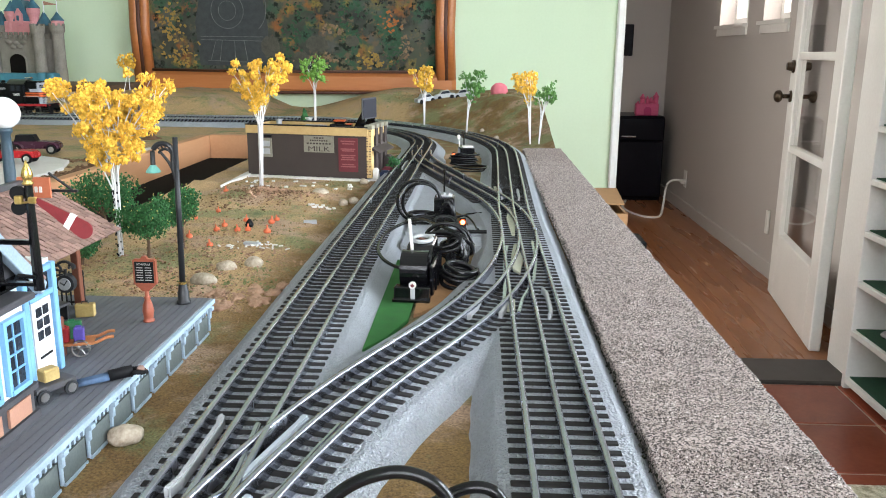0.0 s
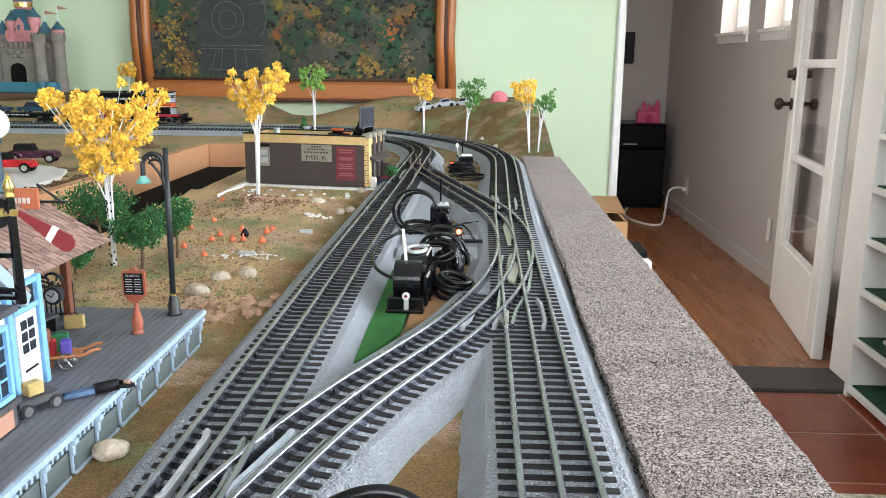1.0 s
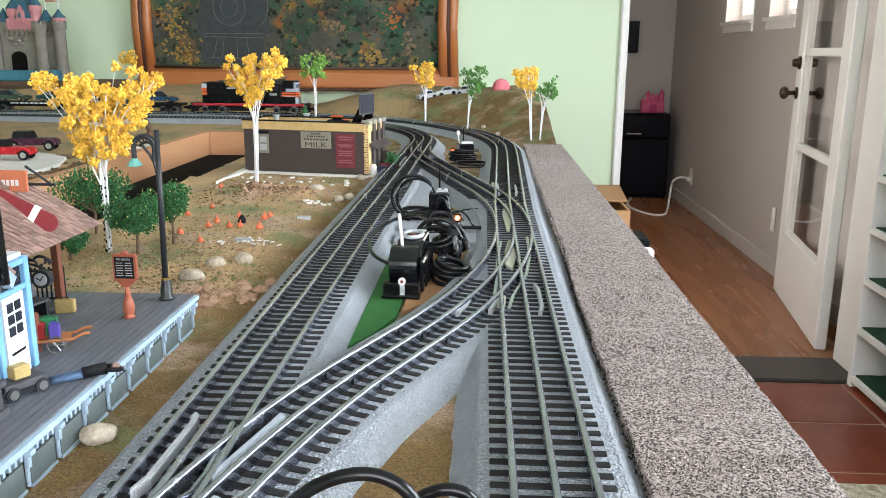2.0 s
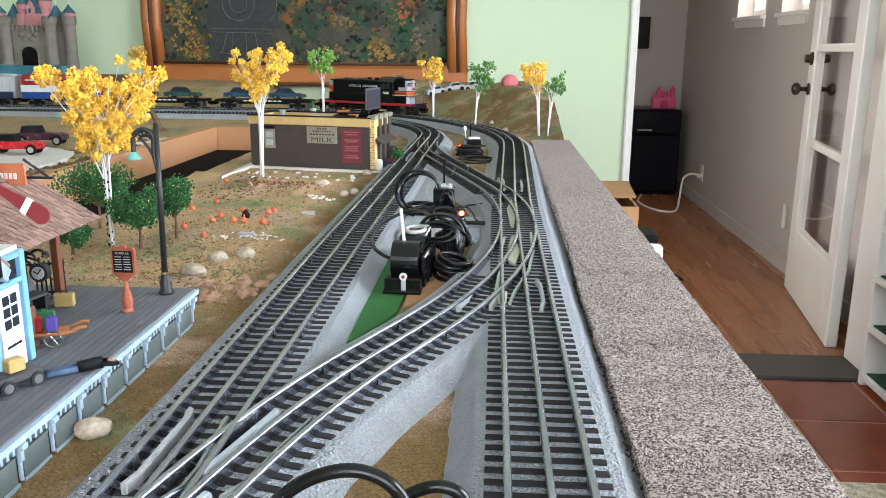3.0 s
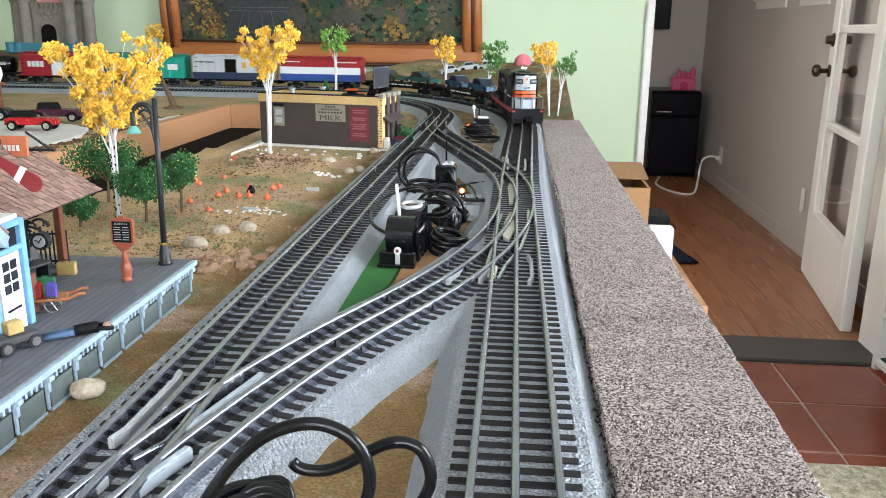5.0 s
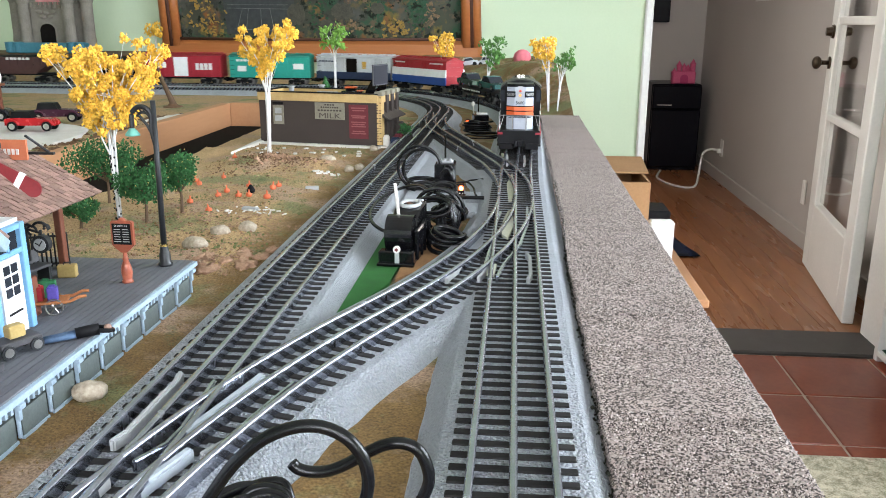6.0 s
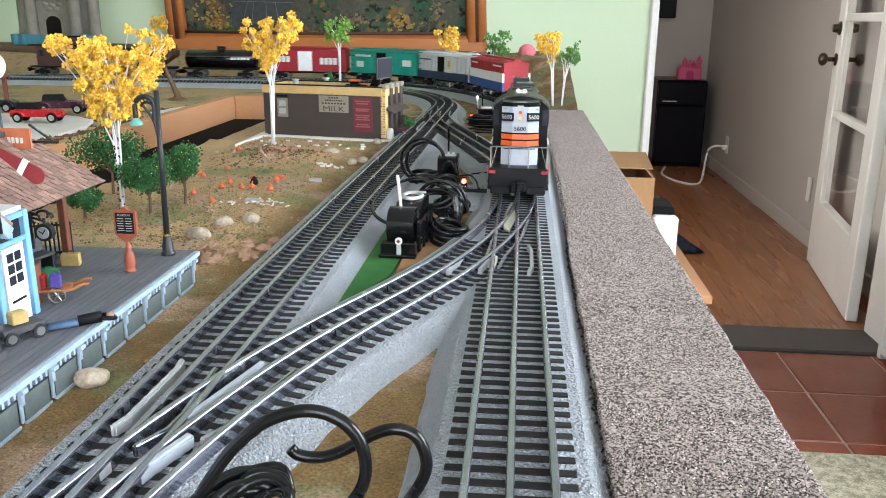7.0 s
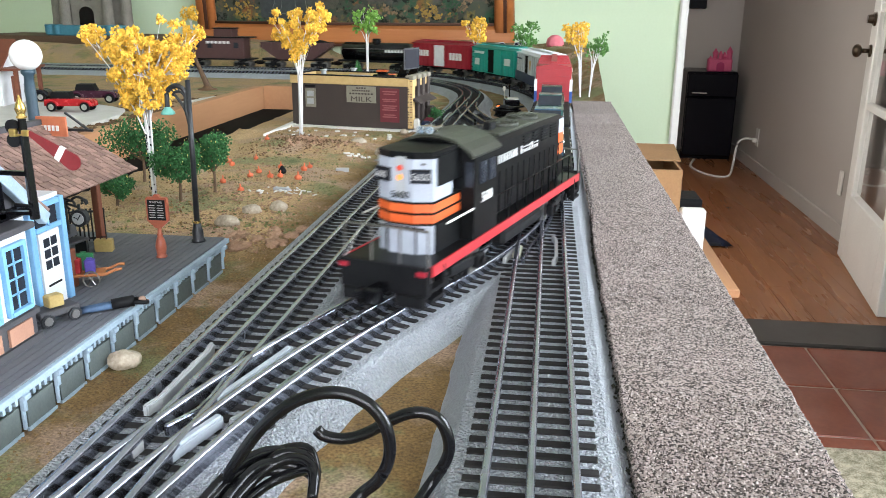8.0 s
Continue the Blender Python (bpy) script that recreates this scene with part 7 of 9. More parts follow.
        part("gable_timber", bm, M_BLACK, t, "black gable timber")
    # hip roof over walls and porch
    ex, rx, bx2 = -0.262, -0.295, -0.35
    ez, rz = 0.0505, 0.0830
    ya, yb, yr = 0.092, -0.33, 0.066
    bm = B()
    v = [bm.verts.new(p) for p in ((ex, ya, ez), (ex, yb, ez), (bx2, yb, ez), (bx2, ya, ez), (rx, yr, rz), (rx, yb, rz))]
    for f in ((0, 1, 5, 4), (0, 4, 3), (3, 4, 5, 2), (0, 3, 2, 1), (1, 2, 5)):
        bm.faces.new([v[i] for i in f])
    part("roof_deck", bm, M_SHING, t)
    tile_slope(t, (ex + 0.002, ya + 0.001, ez - 0.001), (ex + 0.002, -0.075, ez - 0.001), (rx, -0.075, rz), (rx, yr, rz), 12, 38, M_SHING, 3)
    tile_slope(t, (ex + 0.002, ya + 0.001, ez - 0.001), (bx2, ya + 0.001, ez - 0.001), (rx - 0.002, yr, rz), (rx, yr, rz), 12, 20, M_SHING, 4)
    bm = B()
    box(bm, (rx, -0.01, rz + 0.002), (0.004, 0.13, 0.003))
    part("ridge_cap", bm, M_SLATE, t)
    # porch post and braces
    for x, y in ((-0.2880, 0.0890),):
        bm = B()
        box(bm, (x, y, 0.0255), (0.0046, 0.0046, 0.051), bevel=0.0004)
        part("porch_post", bm, M_BRICKR, t, "red-brown porch post")
    # sign standing on the ridge
    bm = B()
    box(bm, (-0.2875, 0.050, 0.0825), (0.0185, 0.0016, 0.0115))
    sg = part("roof_sign", bm, mat("orange_sign", (0.55, 0.17, 0.085), (0.46, 0.13, 0.06), 0.5), t, "orange roof sign")
    bm = B()
    for k in range(5):
        box(bm, (-0.2935 + k * 0.0025, 0.0490, 0.0815), (0.0015, 0.0008, 0.0032))
    part("lettering_bar", bm, M_TEXT, sg)
    bm = B()
    tube(bm, [(-0.279, 0.051, 0.0905), (-0.2765, 0.055, 0.0865), (-0.270, 0.058, 0.0800)], 0.0008, 6)
    box(bm, (-0.275, 0.058, 0.0795), (0.016, 0.002, 0.0014))
    part("sign_bracket", bm, M_IRON, t)


station()


def platform_things():
    # hanging clock on an iron scroll bracket
    t = thing("station_clock", "round black clock on an iron scroll bracket", "clock", pose(-0.2625, 0.027, 0.0560))
    bm = B()
    cyl(bm, (0, 0.002, 0), (0, -0.002, 0), 0.0050, n=28)
    part("case", bm, M_IRON, t)
    bm = B()
    cyl(bm, (0, -0.0018, 0), (0, -0.0026, 0), 0.0034, n=24)
    part("face", bm, M_GREYP, t, "grey dial")
    bm = B()
    box(bm, (0.001, -0.003, 0.0008), (0.0005, 0.0004, 0.0036), rot=(0, 35, 0))
    box(bm, (-0.0008, -0.003, 0.0004), (0.0005, 0.0004, 0.0028), rot=(0, -60, 0))
    part("clock_hand", bm, M_IRON, t)
    bm = B()
    tube(bm, [(-0.0088, 0, 0.0115)] + arc_pts((0.000, 0, 0.0072), 0.0050, 150, 10, 8) + arc_pts((0.0038, 0, 0.0092), 0.0016, -20, 220, 7), 0.0008, 6)
    tube(bm, arc_pts((-0.0048, 0, 0.0075), 0.0026, -30, 260, 10), 0.0007, 6)
    tube(bm, [(-0.0085, 0, -0.010), (-0.0088, 0, 0.0125)], 0.0013, 6)
    tube(bm, [(-0.0085, 0, 0.0085), (0.0, 0, 0.0062)], 0.0007, 6)
    tube(bm, [(0.0, 0, 0.0045), (0.0, 0, 0.0080)], 0.0008, 6)
    part("bracket", bm, M_IRON, t)
    t = thing("iron_fence", "black iron fence on the platform", "fence", pose(-0.300, 0.088, PZ, 0, 0, 22))
    bm = B()
    for z in (0.003, 0.021):
        box(bm, (0.0, 0, z), (0.030, 0.0012, 0.0014))
    part("rail", bm, M_IRON, t)
    for k in range(12):
        bm = B()
        box(bm, (-0.0143 + 0.0026 * k, 0, 0.012), (0.0010, 0.0010, 0.022))
        part("bar", bm, M_IRON, t)
    t = thing("platform_bench", "grey slatted platform bench", "bench", pose(-0.2905, 0.056, PZ, 0, 0, 78))
    bm = B()
    box(bm, (0, 0, 0.0095), (0.026, 0.010, 0.0016), bevel=0.0003)
    part("seat", bm, M_SLATE, t)
    bm = B()
    box(bm, (0, 0.0055, 0.0145), (0.026, 0.0014, 0.0075), rot=(-14, 0, 0))
    part("backrest", bm, M_SLATE, t)
    for x in (-0.011, 0.011):
        bm = B()
        box(bm, (x, 0, 0.0045), (0.0018, 0.009, 0.009))
        part("leg", bm, M_IRON, t)
    for nm, lab, c, s, m, rz in (("yellow_suitcase", "yellow suitcase standing on the platform", (-0.2765, 0.0725), (0.0112, 0.0056, 0.0080), M_KRAFT, 16),):
        t = thing(nm, lab, "suitcase", pose(c[0], c[1], PZ, 0, 0, rz))
        bm = B()
        box(bm, (0, 0, s[2] / 2), s, bevel=0.0006)
        part("case", bm, m, t)
        bm = B()
        tube(bm, [(-0.002, 0, s[2]), (-0.0016, 0, s[2] + 0.0014), (0.0016, 0, s[2] + 0.0014), (0.002, 0, s[2])], 0.0004, 5)
        part("handle", bm, M_IRON, t)
    # brick stand by the door
    bm = B()
    box(bm, (0, 0, 0.011), (0.010, 0.012, 0.022), bevel=0.0008)
    solid("brick_stand", bm, M_BRICKR, "red-brown brick stand against the station", "stand", pose(-0.2605, 0.002, PZ))
    # luggage barrow
    t = thing("luggage_barrow", "orange wooden barrow with wire wheels", "barrow", pose(-0.2510, 0.0105, PZ, 0, 0, 20))
    bm = B()
    box(bm, (-0.001, 0, 0.0068), (0.019, 0.011, 0.0014))
    part("bed", bm, M_TERRA2, t)
    for s in (-1, 1):
        bm = B()
        tube(bm, [(-0.008, s * 0.0052, 0.0068), (0.010, s * 0.0052, 0.0072), (0.015, s * 0.005, 0.0095), (0.0185, s * 0.0046, 0.0096)], 0.0009, 6)
        part("handle", bm, M_TERRA2, t)
        bm = B()
        tube(bm, [(0.002 + 0.0044 * math.cos(a), s * 0.0056, 0.0046 + 0.0044 * math.sin(a)) for a in [2 * math.pi * k / 16 for k in range(17)]], 0.0005, 5)
        wh = part("wheel", bm, M_STEEL, t)
        for k in range(6):
            a = math.pi * k / 3
            bm = B()
            tube(bm, [(0.002, s * 0.0056, 0.0046), (0.002 + 0.0042 * math.cos(a), s * 0.0056, 0.0046 + 0.0042 * math.sin(a))], 0.0003, 4)
            part("spoke", bm, M_STEEL, wh)
    base = t.matrix_basis
    for nm, col, c, s in (("red_suitcase", (0.36, 0.02, 0.025), (-0.006, -0.001, 0), (0.0052, 0.0052, 0.0080)), ("purple_suitcase", (0.09, 0.06, 0.33), (0.0015, -0.0025, 0), (0.0053, 0.0044, 0.0078)), ("green_suitcase", (0.02, 0.16, 0.06), (-0.0025, 0.0035, 0), (0.0100, 0.0036, 0.0097))):
        bm = B()
        box(bm, (0, 0, s[2] / 2), s, bevel=0.0005)
        box(bm, (0, 0, s[2] + 0.0005), (0.003, 0.0008, 0.0012))
        solid(nm, bm, mat(nm, col, tuple(k * 0.7 for k in col), 0.5), nm.split("_")[0] + " suitcase loaded on the luggage barrow", "suitcase", base @ pose(c[0], c[1], 0.0076), group="suitcases on the barrow")
    # flat hand truck with a crate
    t = thing("hand_truck", "black four-wheeled platform truck", "truck", pose(-0.2375, -0.0445, PZ, 0, 0, 62))
    bm = B()
    box(bm, (0, 0, 0.0062), (0.021, 0.011, 0.0032), bevel=0.0005)
    part("bed", bm, M_SLATE, t)
    for x in (-0.007, 0.007):
        for s in (-1, 1):
            bm = B()
            cyl(bm, (x, s * 0.005, 0.0034), (x, s * 0.0062, 0.0034), 0.0034, n=16)
            w = part("wheel", bm, M_IRON, t)
            bm = B()
            cyl(bm, (x, s * 0.0060, 0.0034), (x, s * 0.0066, 0.0034), 0.0022, n=14)
            part("hub", bm, M_STEEL, w, "bright steel hub")
    bm = B()
    box(bm, (0, 0, 0.0033), (0.0080, 0.0058, 0.0058), bevel=0.0005)
    box(bm, (0, 0, 0.0060), (0.0070, 0.0048, 0.0010), bevel=0.0003)
    solid("yellow_crate", bm, M_KRAFT, "yellow crate on the black platform truck", "crate", t.matrix_basis @ pose(0, 0, 0.0079))
    # baluster schedule board
    t = thing("schedule_board", "black schedule board on a turned terracotta stand", "sign", pose(-0.235, 0.066, PZ))
    bm = B()
    lathe(bm, [(0.0034, 0), (0.0034, 0.0010), (0.0027, 0.0014), (0.0029, 0.003), (0.0034, 0.0065), (0.0028, 0.0105), (0.0015, 0.0140), (0.0021, 0.0148), (0.0013, 0.0157), (0.0012, 0.021)], 18)
    part("stand", bm, M_TERRA, t, "turned terracotta stand", smooth=True)
    bm = B()
    prism(bm, [(-0.0018, 0.019), (0.0018, 0.019), (0.0068, 0.0235), (0.0068, 0.0375), (0.0058, 0.0385), (0.0022, 0.0385), (0.0010, 0.0402), (-0.0010, 0.0402), (-0.0022, 0.0385), (-0.0058, 0.0385), (-0.0068, 0.0375), (-0.0068, 0.0235)], 0.0026)
    fr = part("board_frame", bm, M_TERRA, t)
    bm = B()
    box(bm, (0, -0.0015, 0.0305), (0.0112, 0.0006, 0.0128))
    part("board", bm, M_BLACKM, fr)
    cu = bpy.data.curves.new("schedule_text", "FONT")
    cu.body, cu.size, cu.align_x, cu.extrude = "SCHEDULE", 0.0017, "CENTER", 0.00004
    cu.materials.append(M_LETTER)
    tx = new("schedule_heading", cu)
    tx.parent = fr
    tx.matrix_basis = pose(0, -0.0020, 0.0350, 90, 0, 0)
    bm = B()
    for r in range(6):
        for c in (-1, 1):
            box(bm, (c * 0.0026, -0.00195, 0.0334 - r * 0.0015), (0.0042 - 0.0006 * ((r + c) % 2), 0.0003, 0.00032))
    part("schedule_text", bm, M_LETTER, fr)
    # hooked street lamp
    t = thing("platform_lamp", "black hooked lamp post with a green shade", "lamp post", pose(-0.227, 0.103, PZ))
    bm = B()
    lathe(bm, [(0.0046, 0), (0.0046, 0.0016), (0.0036, 0.0024), (0.0036, 0.0075), (0.0030, 0.009), (0.0026, 0.0125), (0.0018, 0.0132)], 18)
    part("base", bm, M_IRON, t, smooth=True)
    bm = B()
    cyl(bm, (0, 0, 0.0128), (0, 0, 0.0142), 0.0025, n=16)
    part("collar", bm, M_GOLD, t, "brass collar")
    bm = B()
    cyl(bm, (0, 0, 0.0132), (0.0012, 0, 0.106), 0.0019, 0.0016, n=12)
    part("post", bm, M_IRON, t, smooth=True)
    bm = B()
    tube(bm, [(0.0012, 0, 0.075), (-0.0012, 0, 0.088)] + arc_pts((-0.0068, 0, 0.0955), 0.0066, 20, 180, 12) + [(-0.0136, 0, 0.088)], 0.0016, 8)
    tube(bm, arc_pts((-0.0055, 0, 0.0945), 0.0042, 0, 160, 8), 0.0009, 6)
    for k in range(5):
        a = radians(30 + 25 * k)
        tube(bm, [(-0.0055 + 0.0042 * math.cos(a), 0, 0.0945 + 0.0042 * math.sin(a)), (-0.0068 + 0.0064 * math.cos(a), 0, 0.0955 + 0.0064 * math.sin(a))], 0.0005, 4)
    tube(bm, [(0.0012, 0, 0.080), (-0.0035, 0, 0.0905), (-0.008, 0, 0.0965)], 0.0009, 6)
    part("hook", bm, M_IRON, t)
    bm = B()
    lathe(bm, [(0.0012, 0.0892), (0.0022, 0.0880), (0.0044, 0.0852), (0.0046, 0.0842), (0.0040, 0.0840)], 20, pose(-0.0136, 0, 0))
    part("shade", bm, M_TEALS, t, "verdigris green shade", smooth=True)
    # globe lamp behind the station
    t = thing("globe_lamp", "white globe on a blue-grey lamp post", "lamp post", pose(-0.320, 0.083, PZ))
    bm = B()
    lathe(bm, [(0.0046, 0), (0.0042, 0.012), (0.0032, 0.10), (0.0028, 0.108), (0.0042, 0.110), (0.0042, 0.112), (0.003, 0.1125)], 18)
    part("post", bm, M_POSTB, t, smooth=True)
    bm = B()
    ball(bm, (0, 0, 0.1208), 0.0094, 4)
    part("globe", bm, M_OPAL, t, "white glass globe", smooth=True)
    # semaphore signal on the bay
    t = thing("semaphore_signal", "black semaphore with a dark red arm and brass finial", "signal", pose(-0.2195, -0.076, 0.0775))
    bm = B()
    cyl(bm, (0, 0, 0.006), (0, 0, 0.0495), 0.0021, 0.0016, n=12)
    part("post", bm, M_BLACK, t)
    bm = B()
    lathe(bm, [(0.0015, 0.0495), (0.0022, 0.0499), (0.0022, 0.0505), (0.0015, 0.0508), (0.0018, 0.0518), (0.0023, 0.0535), (0.0018, 0.0555), (0.0008, 0.0577), (0.0002, 0.0594)], 16)
    part("finial", bm, M_GOLD, t, "brass finial", smooth=True)
    bm = B()
    a = radians(-33)
    m = pose(0.0042, -0.0026, 0.0440, 0, 33, 0)
    o = [(0.000, -0.0011), (0.000, 0.0011), (0.0215, 0.0037)] + [(0.0215 + 0.0037 * math.sin(radians(k)), 0.0037 * math.cos(radians(k))) for k in range(15, 180, 15)] + [(0.0215, -0.0037)]
    prism(bm, o, 0.0007, m)
    arm = part("arm", bm, M_SEMRED, t, "dark red arm")
    bm = B()
    prism(bm, [(0.0140, -0.0031), (0.0140, 0.0031), (0.0166, 0.0034), (0.0166, -0.0034)], 0.0011, m)
    part("band", bm, M_WHITEP, arm, "white band")
    for dz in (0.0026, -0.0032):
        bm = B()
        cyl(bm, (-0.0045, -0.001, 0.0435 + dz), (-0.0045, 0.0006, 0.0435 + dz), 0.0030, n=18)
        part("spectacle", bm, M_BLACKM, t)
    bm = B()
    box(bm, (-0.0032, -0.0022, 0.0438), (0.003, 0.0024, 0.0034), bevel=0.0004)
    box(bm, (0.0026, -0.0024, 0.0438), (0.0034, 0.0022, 0.0026), bevel=0.0004)
    tube(bm, [(-0.003, -0.0028, 0.0425), (0.0035, -0.0026, 0.0435)], 0.0005, 6)
    part("bracket", bm, M_GOLD, t, "brass bracket")
    bm = B()
    cyl(bm, (-0.0065, -0.0032, 0.0128), (0.0008, -0.0032, 0.0122), 0.0009, n=8)
    part("crank", bm, M_BLACK, t)
    bm = B()
    box(bm, (-0.010, 0, 0.026), (0.020, 0.0020, 0.0020))
    box(bm, (-0.010, 0, 0.0085), (0.022, 0.003, 0.0015))
    part("mount", bm, M_BLACK, t)
    # toppled figure, one plain shape
    bm = B()
    slots = []

    def limb(pts, r, r2, mi):
        k = len(bm.faces)
        tube(bm, pts, r, 8, r2)
        bm.faces.ensure_lookup_table()
        for f in bm.faces[k:]:
            f.material_index = mi
    limb([(0.0, 0.0012, 0.0018), (0.008, 0.0014, 0.0022), (0.0155, 0.0010, 0.0026)], 0.0015, 0.0019, 0)
    limb([(-0.0005, -0.0016, 0.0018), (0.008, -0.0012, 0.0021), (0.0155, -0.0008, 0.0026)], 0.0015, 0.0019, 0)
    limb([(0.0145, 0, 0.0028), (0.020, 0, 0.0032), (0.0255, 0, 0.0033)], 0.0029, 0.0031, 1)
    limb([(0.0250, 0.0024, 0.0034), (0.0295, 0.0030, 0.0028), (0.0318, 0.0008, 0.0020)], 0.0013, 0.0010, 1)
    limb([(0.0250, -0.0024, 0.0034), (0.0298, -0.0030, 0.0026), (0.0322, -0.0008, 0.0018)], 0.0013, 0.0010, 1)
    for c, s, mi in (((-0.0012, 0.0014, 0.0022), (0.0012, 0.0010, 0.0026), 1), ((-0.0016, -0.0018, 0.0022), (0.0012, 0.0010, 0.0026), 1), ((0.0296, 0, 0.0036), (0.0020, 0.0017, 0.0018), 2), ((0.0322, 0.0006, 0.0019), 0.0009, 2)):
        k = len(bm.faces)
        ball(bm, c, s, 2)
        bm.faces.ensure_lookup_table()
        for f in bm.faces[k:]:
            f.material_index = mi
    m_j = mat("figure_denim", (0.065, 0.115, 0.20), (0.035, 0.065, 0.12), 0.7)
    ob = solid("toy_figure", bm, m_j, "toppled toy figure in dark and blue lying on the platform", "figurine", pose(-0.2305, -0.0335, PZ + 0.0002, 0, 0, 33), smooth=True)
    ob.data.materials.append(M_BLACKM)
    ob.data.materials.append(mat("figure_plain", (0.30, 0.19, 0.14), (0.2, 0.12, 0.09), 0.6))


M_TERRA2 = mat("orange_wood", (0.42, 0.16, 0.055), (0.32, 0.11, 0.04), 0.5)
platform_things()

# ---- the shop beside the inner track ----
M_DKBROWN = mat("dark_brown_wall", (0.060, 0.045, 0.040), (0.045, 0.034, 0.030), 0.75, 0, 40, 700, 0.2)
M_TANB = mat("tan_brick", (0.60, 0.42, 0.19), (0.48, 0.32, 0.13), 0.8, 0, 120, 900, 0.3, random_value=0.12)
M_SIGNP = mat("faded_sign", (0.27, 0.255, 0.20), (0.2, 0.185, 0.145), 0.8, 0, 120, 700)
M_SIGNR = mat("maroon_sign", (0.16, 0.026, 0.035), (0.12, 0.018, 0.025), 0.7)


def shop():
    W, D, Hh = 0.182, 0.080, 0.0735
    t = thing("milk_shop", "dark brown model shop with tan brick trim and flat roof", "model building", pose(-0.287, 0.777, 0.0, 0, 0, -10.0))
    bm = B()
    box(bm, (0, D / 2, (Hh - 0.008) / 2), (W, D, Hh - 0.008))
    part("wall_block", bm, M_DKBROWN, t)
    # parapet round the sunken roof
    for c, s in (((0, 0.0025, Hh - 0.004), (W + 0.004, 0.007, 0.012)), ((0, D - 0.0025, Hh - 0.004), (W + 0.004, 0.007, 0.012)), ((-W / 2 + 0.001, D / 2, Hh - 0.004), (0.006, D - 0.008, 0.012))):
        bm = B()
        box(bm, c, s, bevel=0.0006)
        part("parapet", bm, M_TANB, t, "tan brick parapet")
    bm = B()
    box(bm, (0, 0.0025, Hh + 0.0026), (W + 0.005, 0.0076, 0.0014))
    box(bm, (-W / 2 + 0.001, D / 2, Hh + 0.0026), (0.0066, D, 0.0014))
    box(bm, (0, D - 0.0025, Hh + 0.0026), (W + 0.005, 0.0076, 0.0014))
    part("coping", bm, M_BLACKM, t, "black coping")
    bm = B()
    box(bm, (0, D / 2, Hh - 0.008), (W - 0.012, D - 0.012, 0.002))
    part("roof", bm, M_BLACKM, t)
    # right end: brick pilasters, stepped cornice
    for k in range(4):
        y = 0.006 + k * (D - 0.012) / 3
        bm = B()
        box(bm, (W / 2 + 0.003, y, 0.039), (0.009, 0.011, 0.069), bevel=0.0005)
        part("pilaster", bm, M_TANB if k == 0 else M_DKBROWN, t, "brick pilaster")
        bm = B()
        box(bm, (W / 2 + 0.003, y, Hh + 0.003), (0.012, 0.014, 0.006), bevel=0.0008)
        part("pilaster_cap", bm, M_SIGNP, t, "weathered stone cap")
    bm = B()
    box(bm, (W / 2 + 0.002, D / 2, Hh - 0.004), (0.007, D, 0.013), bevel=0.0006)
    part("cornice", bm, M_TANB, t)
    rng = random.Random(3)
    for z in np.arange(0.010, 0.072, 0.0036):
        for k in range(2):
            if rng.random() < 0.75:
                bm = B()
                box(bm, (W / 2 + 0.001 + 0.0042 * k, 0.0004, float(z)), (0.0026, 0.0008, 0.0012))
                part("brick", bm, M_BRICKR if rng.random() < 0.5 else M_DKBROWN, t)
    for k in range(3):
        y = 0.006 + (k + 0.5) * (D - 0.012) / 3
        sashx = W / 2 + 0.0005
        bm = B()
        box(bm, (sashx, y, 0.024), (0.002, 0.026, 0.034))
        part("shop_window", bm, M_WIN, t)
        bm = B()
        prism(bm, [(0, 0.052), (0, 0.046), (0.018, 0.040), (0.018, 0.0415)], 0.030, pose(sashx, y, 0))
        part("awning", bm, M_DKBROWN, t)
    # front wall: window, posters
    bm = B()
    box(bm, (-0.0605, -0.0004, 0.043), (0.0165, 0.0016, 0.027))
    w = part("window", bm, M_SIGNP, t, "pale boarded window")
    for z in (0.038, 0.049):
        bm = B()
        box(bm, (-0.0605, -0.0014, z), (0.0105, 0.0008, 0.008))
        part("pane", bm, M_GREYP, w)
    bm = B()
    box(bm, (-0.0605, -0.0008, 0.060), (0.0165, 0.0022, 0.003))
    part("lintel", bm, M_BLACKM, w)
    bm = B()
    box(bm, (0.020, -0.0006, 0.0505), (0.0455, 0.0012, 0.0235))
    sg = part("milk_sign", bm, M_SIGNP, t, "faded painted milk sign")
    cu = bpy.data.curves.new("milk_text", "FONT")
    cu.body, cu.size, cu.align_x, cu.extrude = "MILK", 0.0122, "CENTER", 0.0001
    cu.materials.append(M_DKBROWN)
    tx = new("milk_lettering", cu)
    tx.parent = sg
    tx.matrix_basis = Matrix.Translation((0.020, -0.0014, 0.0406)) @ pose(0, 0, 0, 90, 0, 0) @ Matrix.Diagonal((1.28, 0.82, 1, 1))
    bm = B()
    for z, n, wd in ((0.0595, 4, 0.016), (0.0558, 8, 0.028), (0.0515, 8, 0.038)):
        for k in range(n):
            box(bm, (0.020 + (k - (n - 1) / 2) * wd / n, -0.0014, z), (wd / n * 0.65, 0.0004, 0.0022))
    part("lettering_bars", bm, M_DKBROWN, sg)
    bm = B()
    box(bm, (0.064, -0.0006, 0.0365), (0.029, 0.0012, 0.048))
    sg = part("maroon_poster", bm, M_SIGNR, t, "maroon painted poster")
    bm = B()
    for k, z in enumerate((0.056, 0.0525, 0.045, 0.0425, 0.036, 0.033, 0.030, 0.023, 0.020)):
        box(bm, (0.064, -0.0014, z), (0.022 - 0.004 * (k % 2), 0.0004, 0.0016))
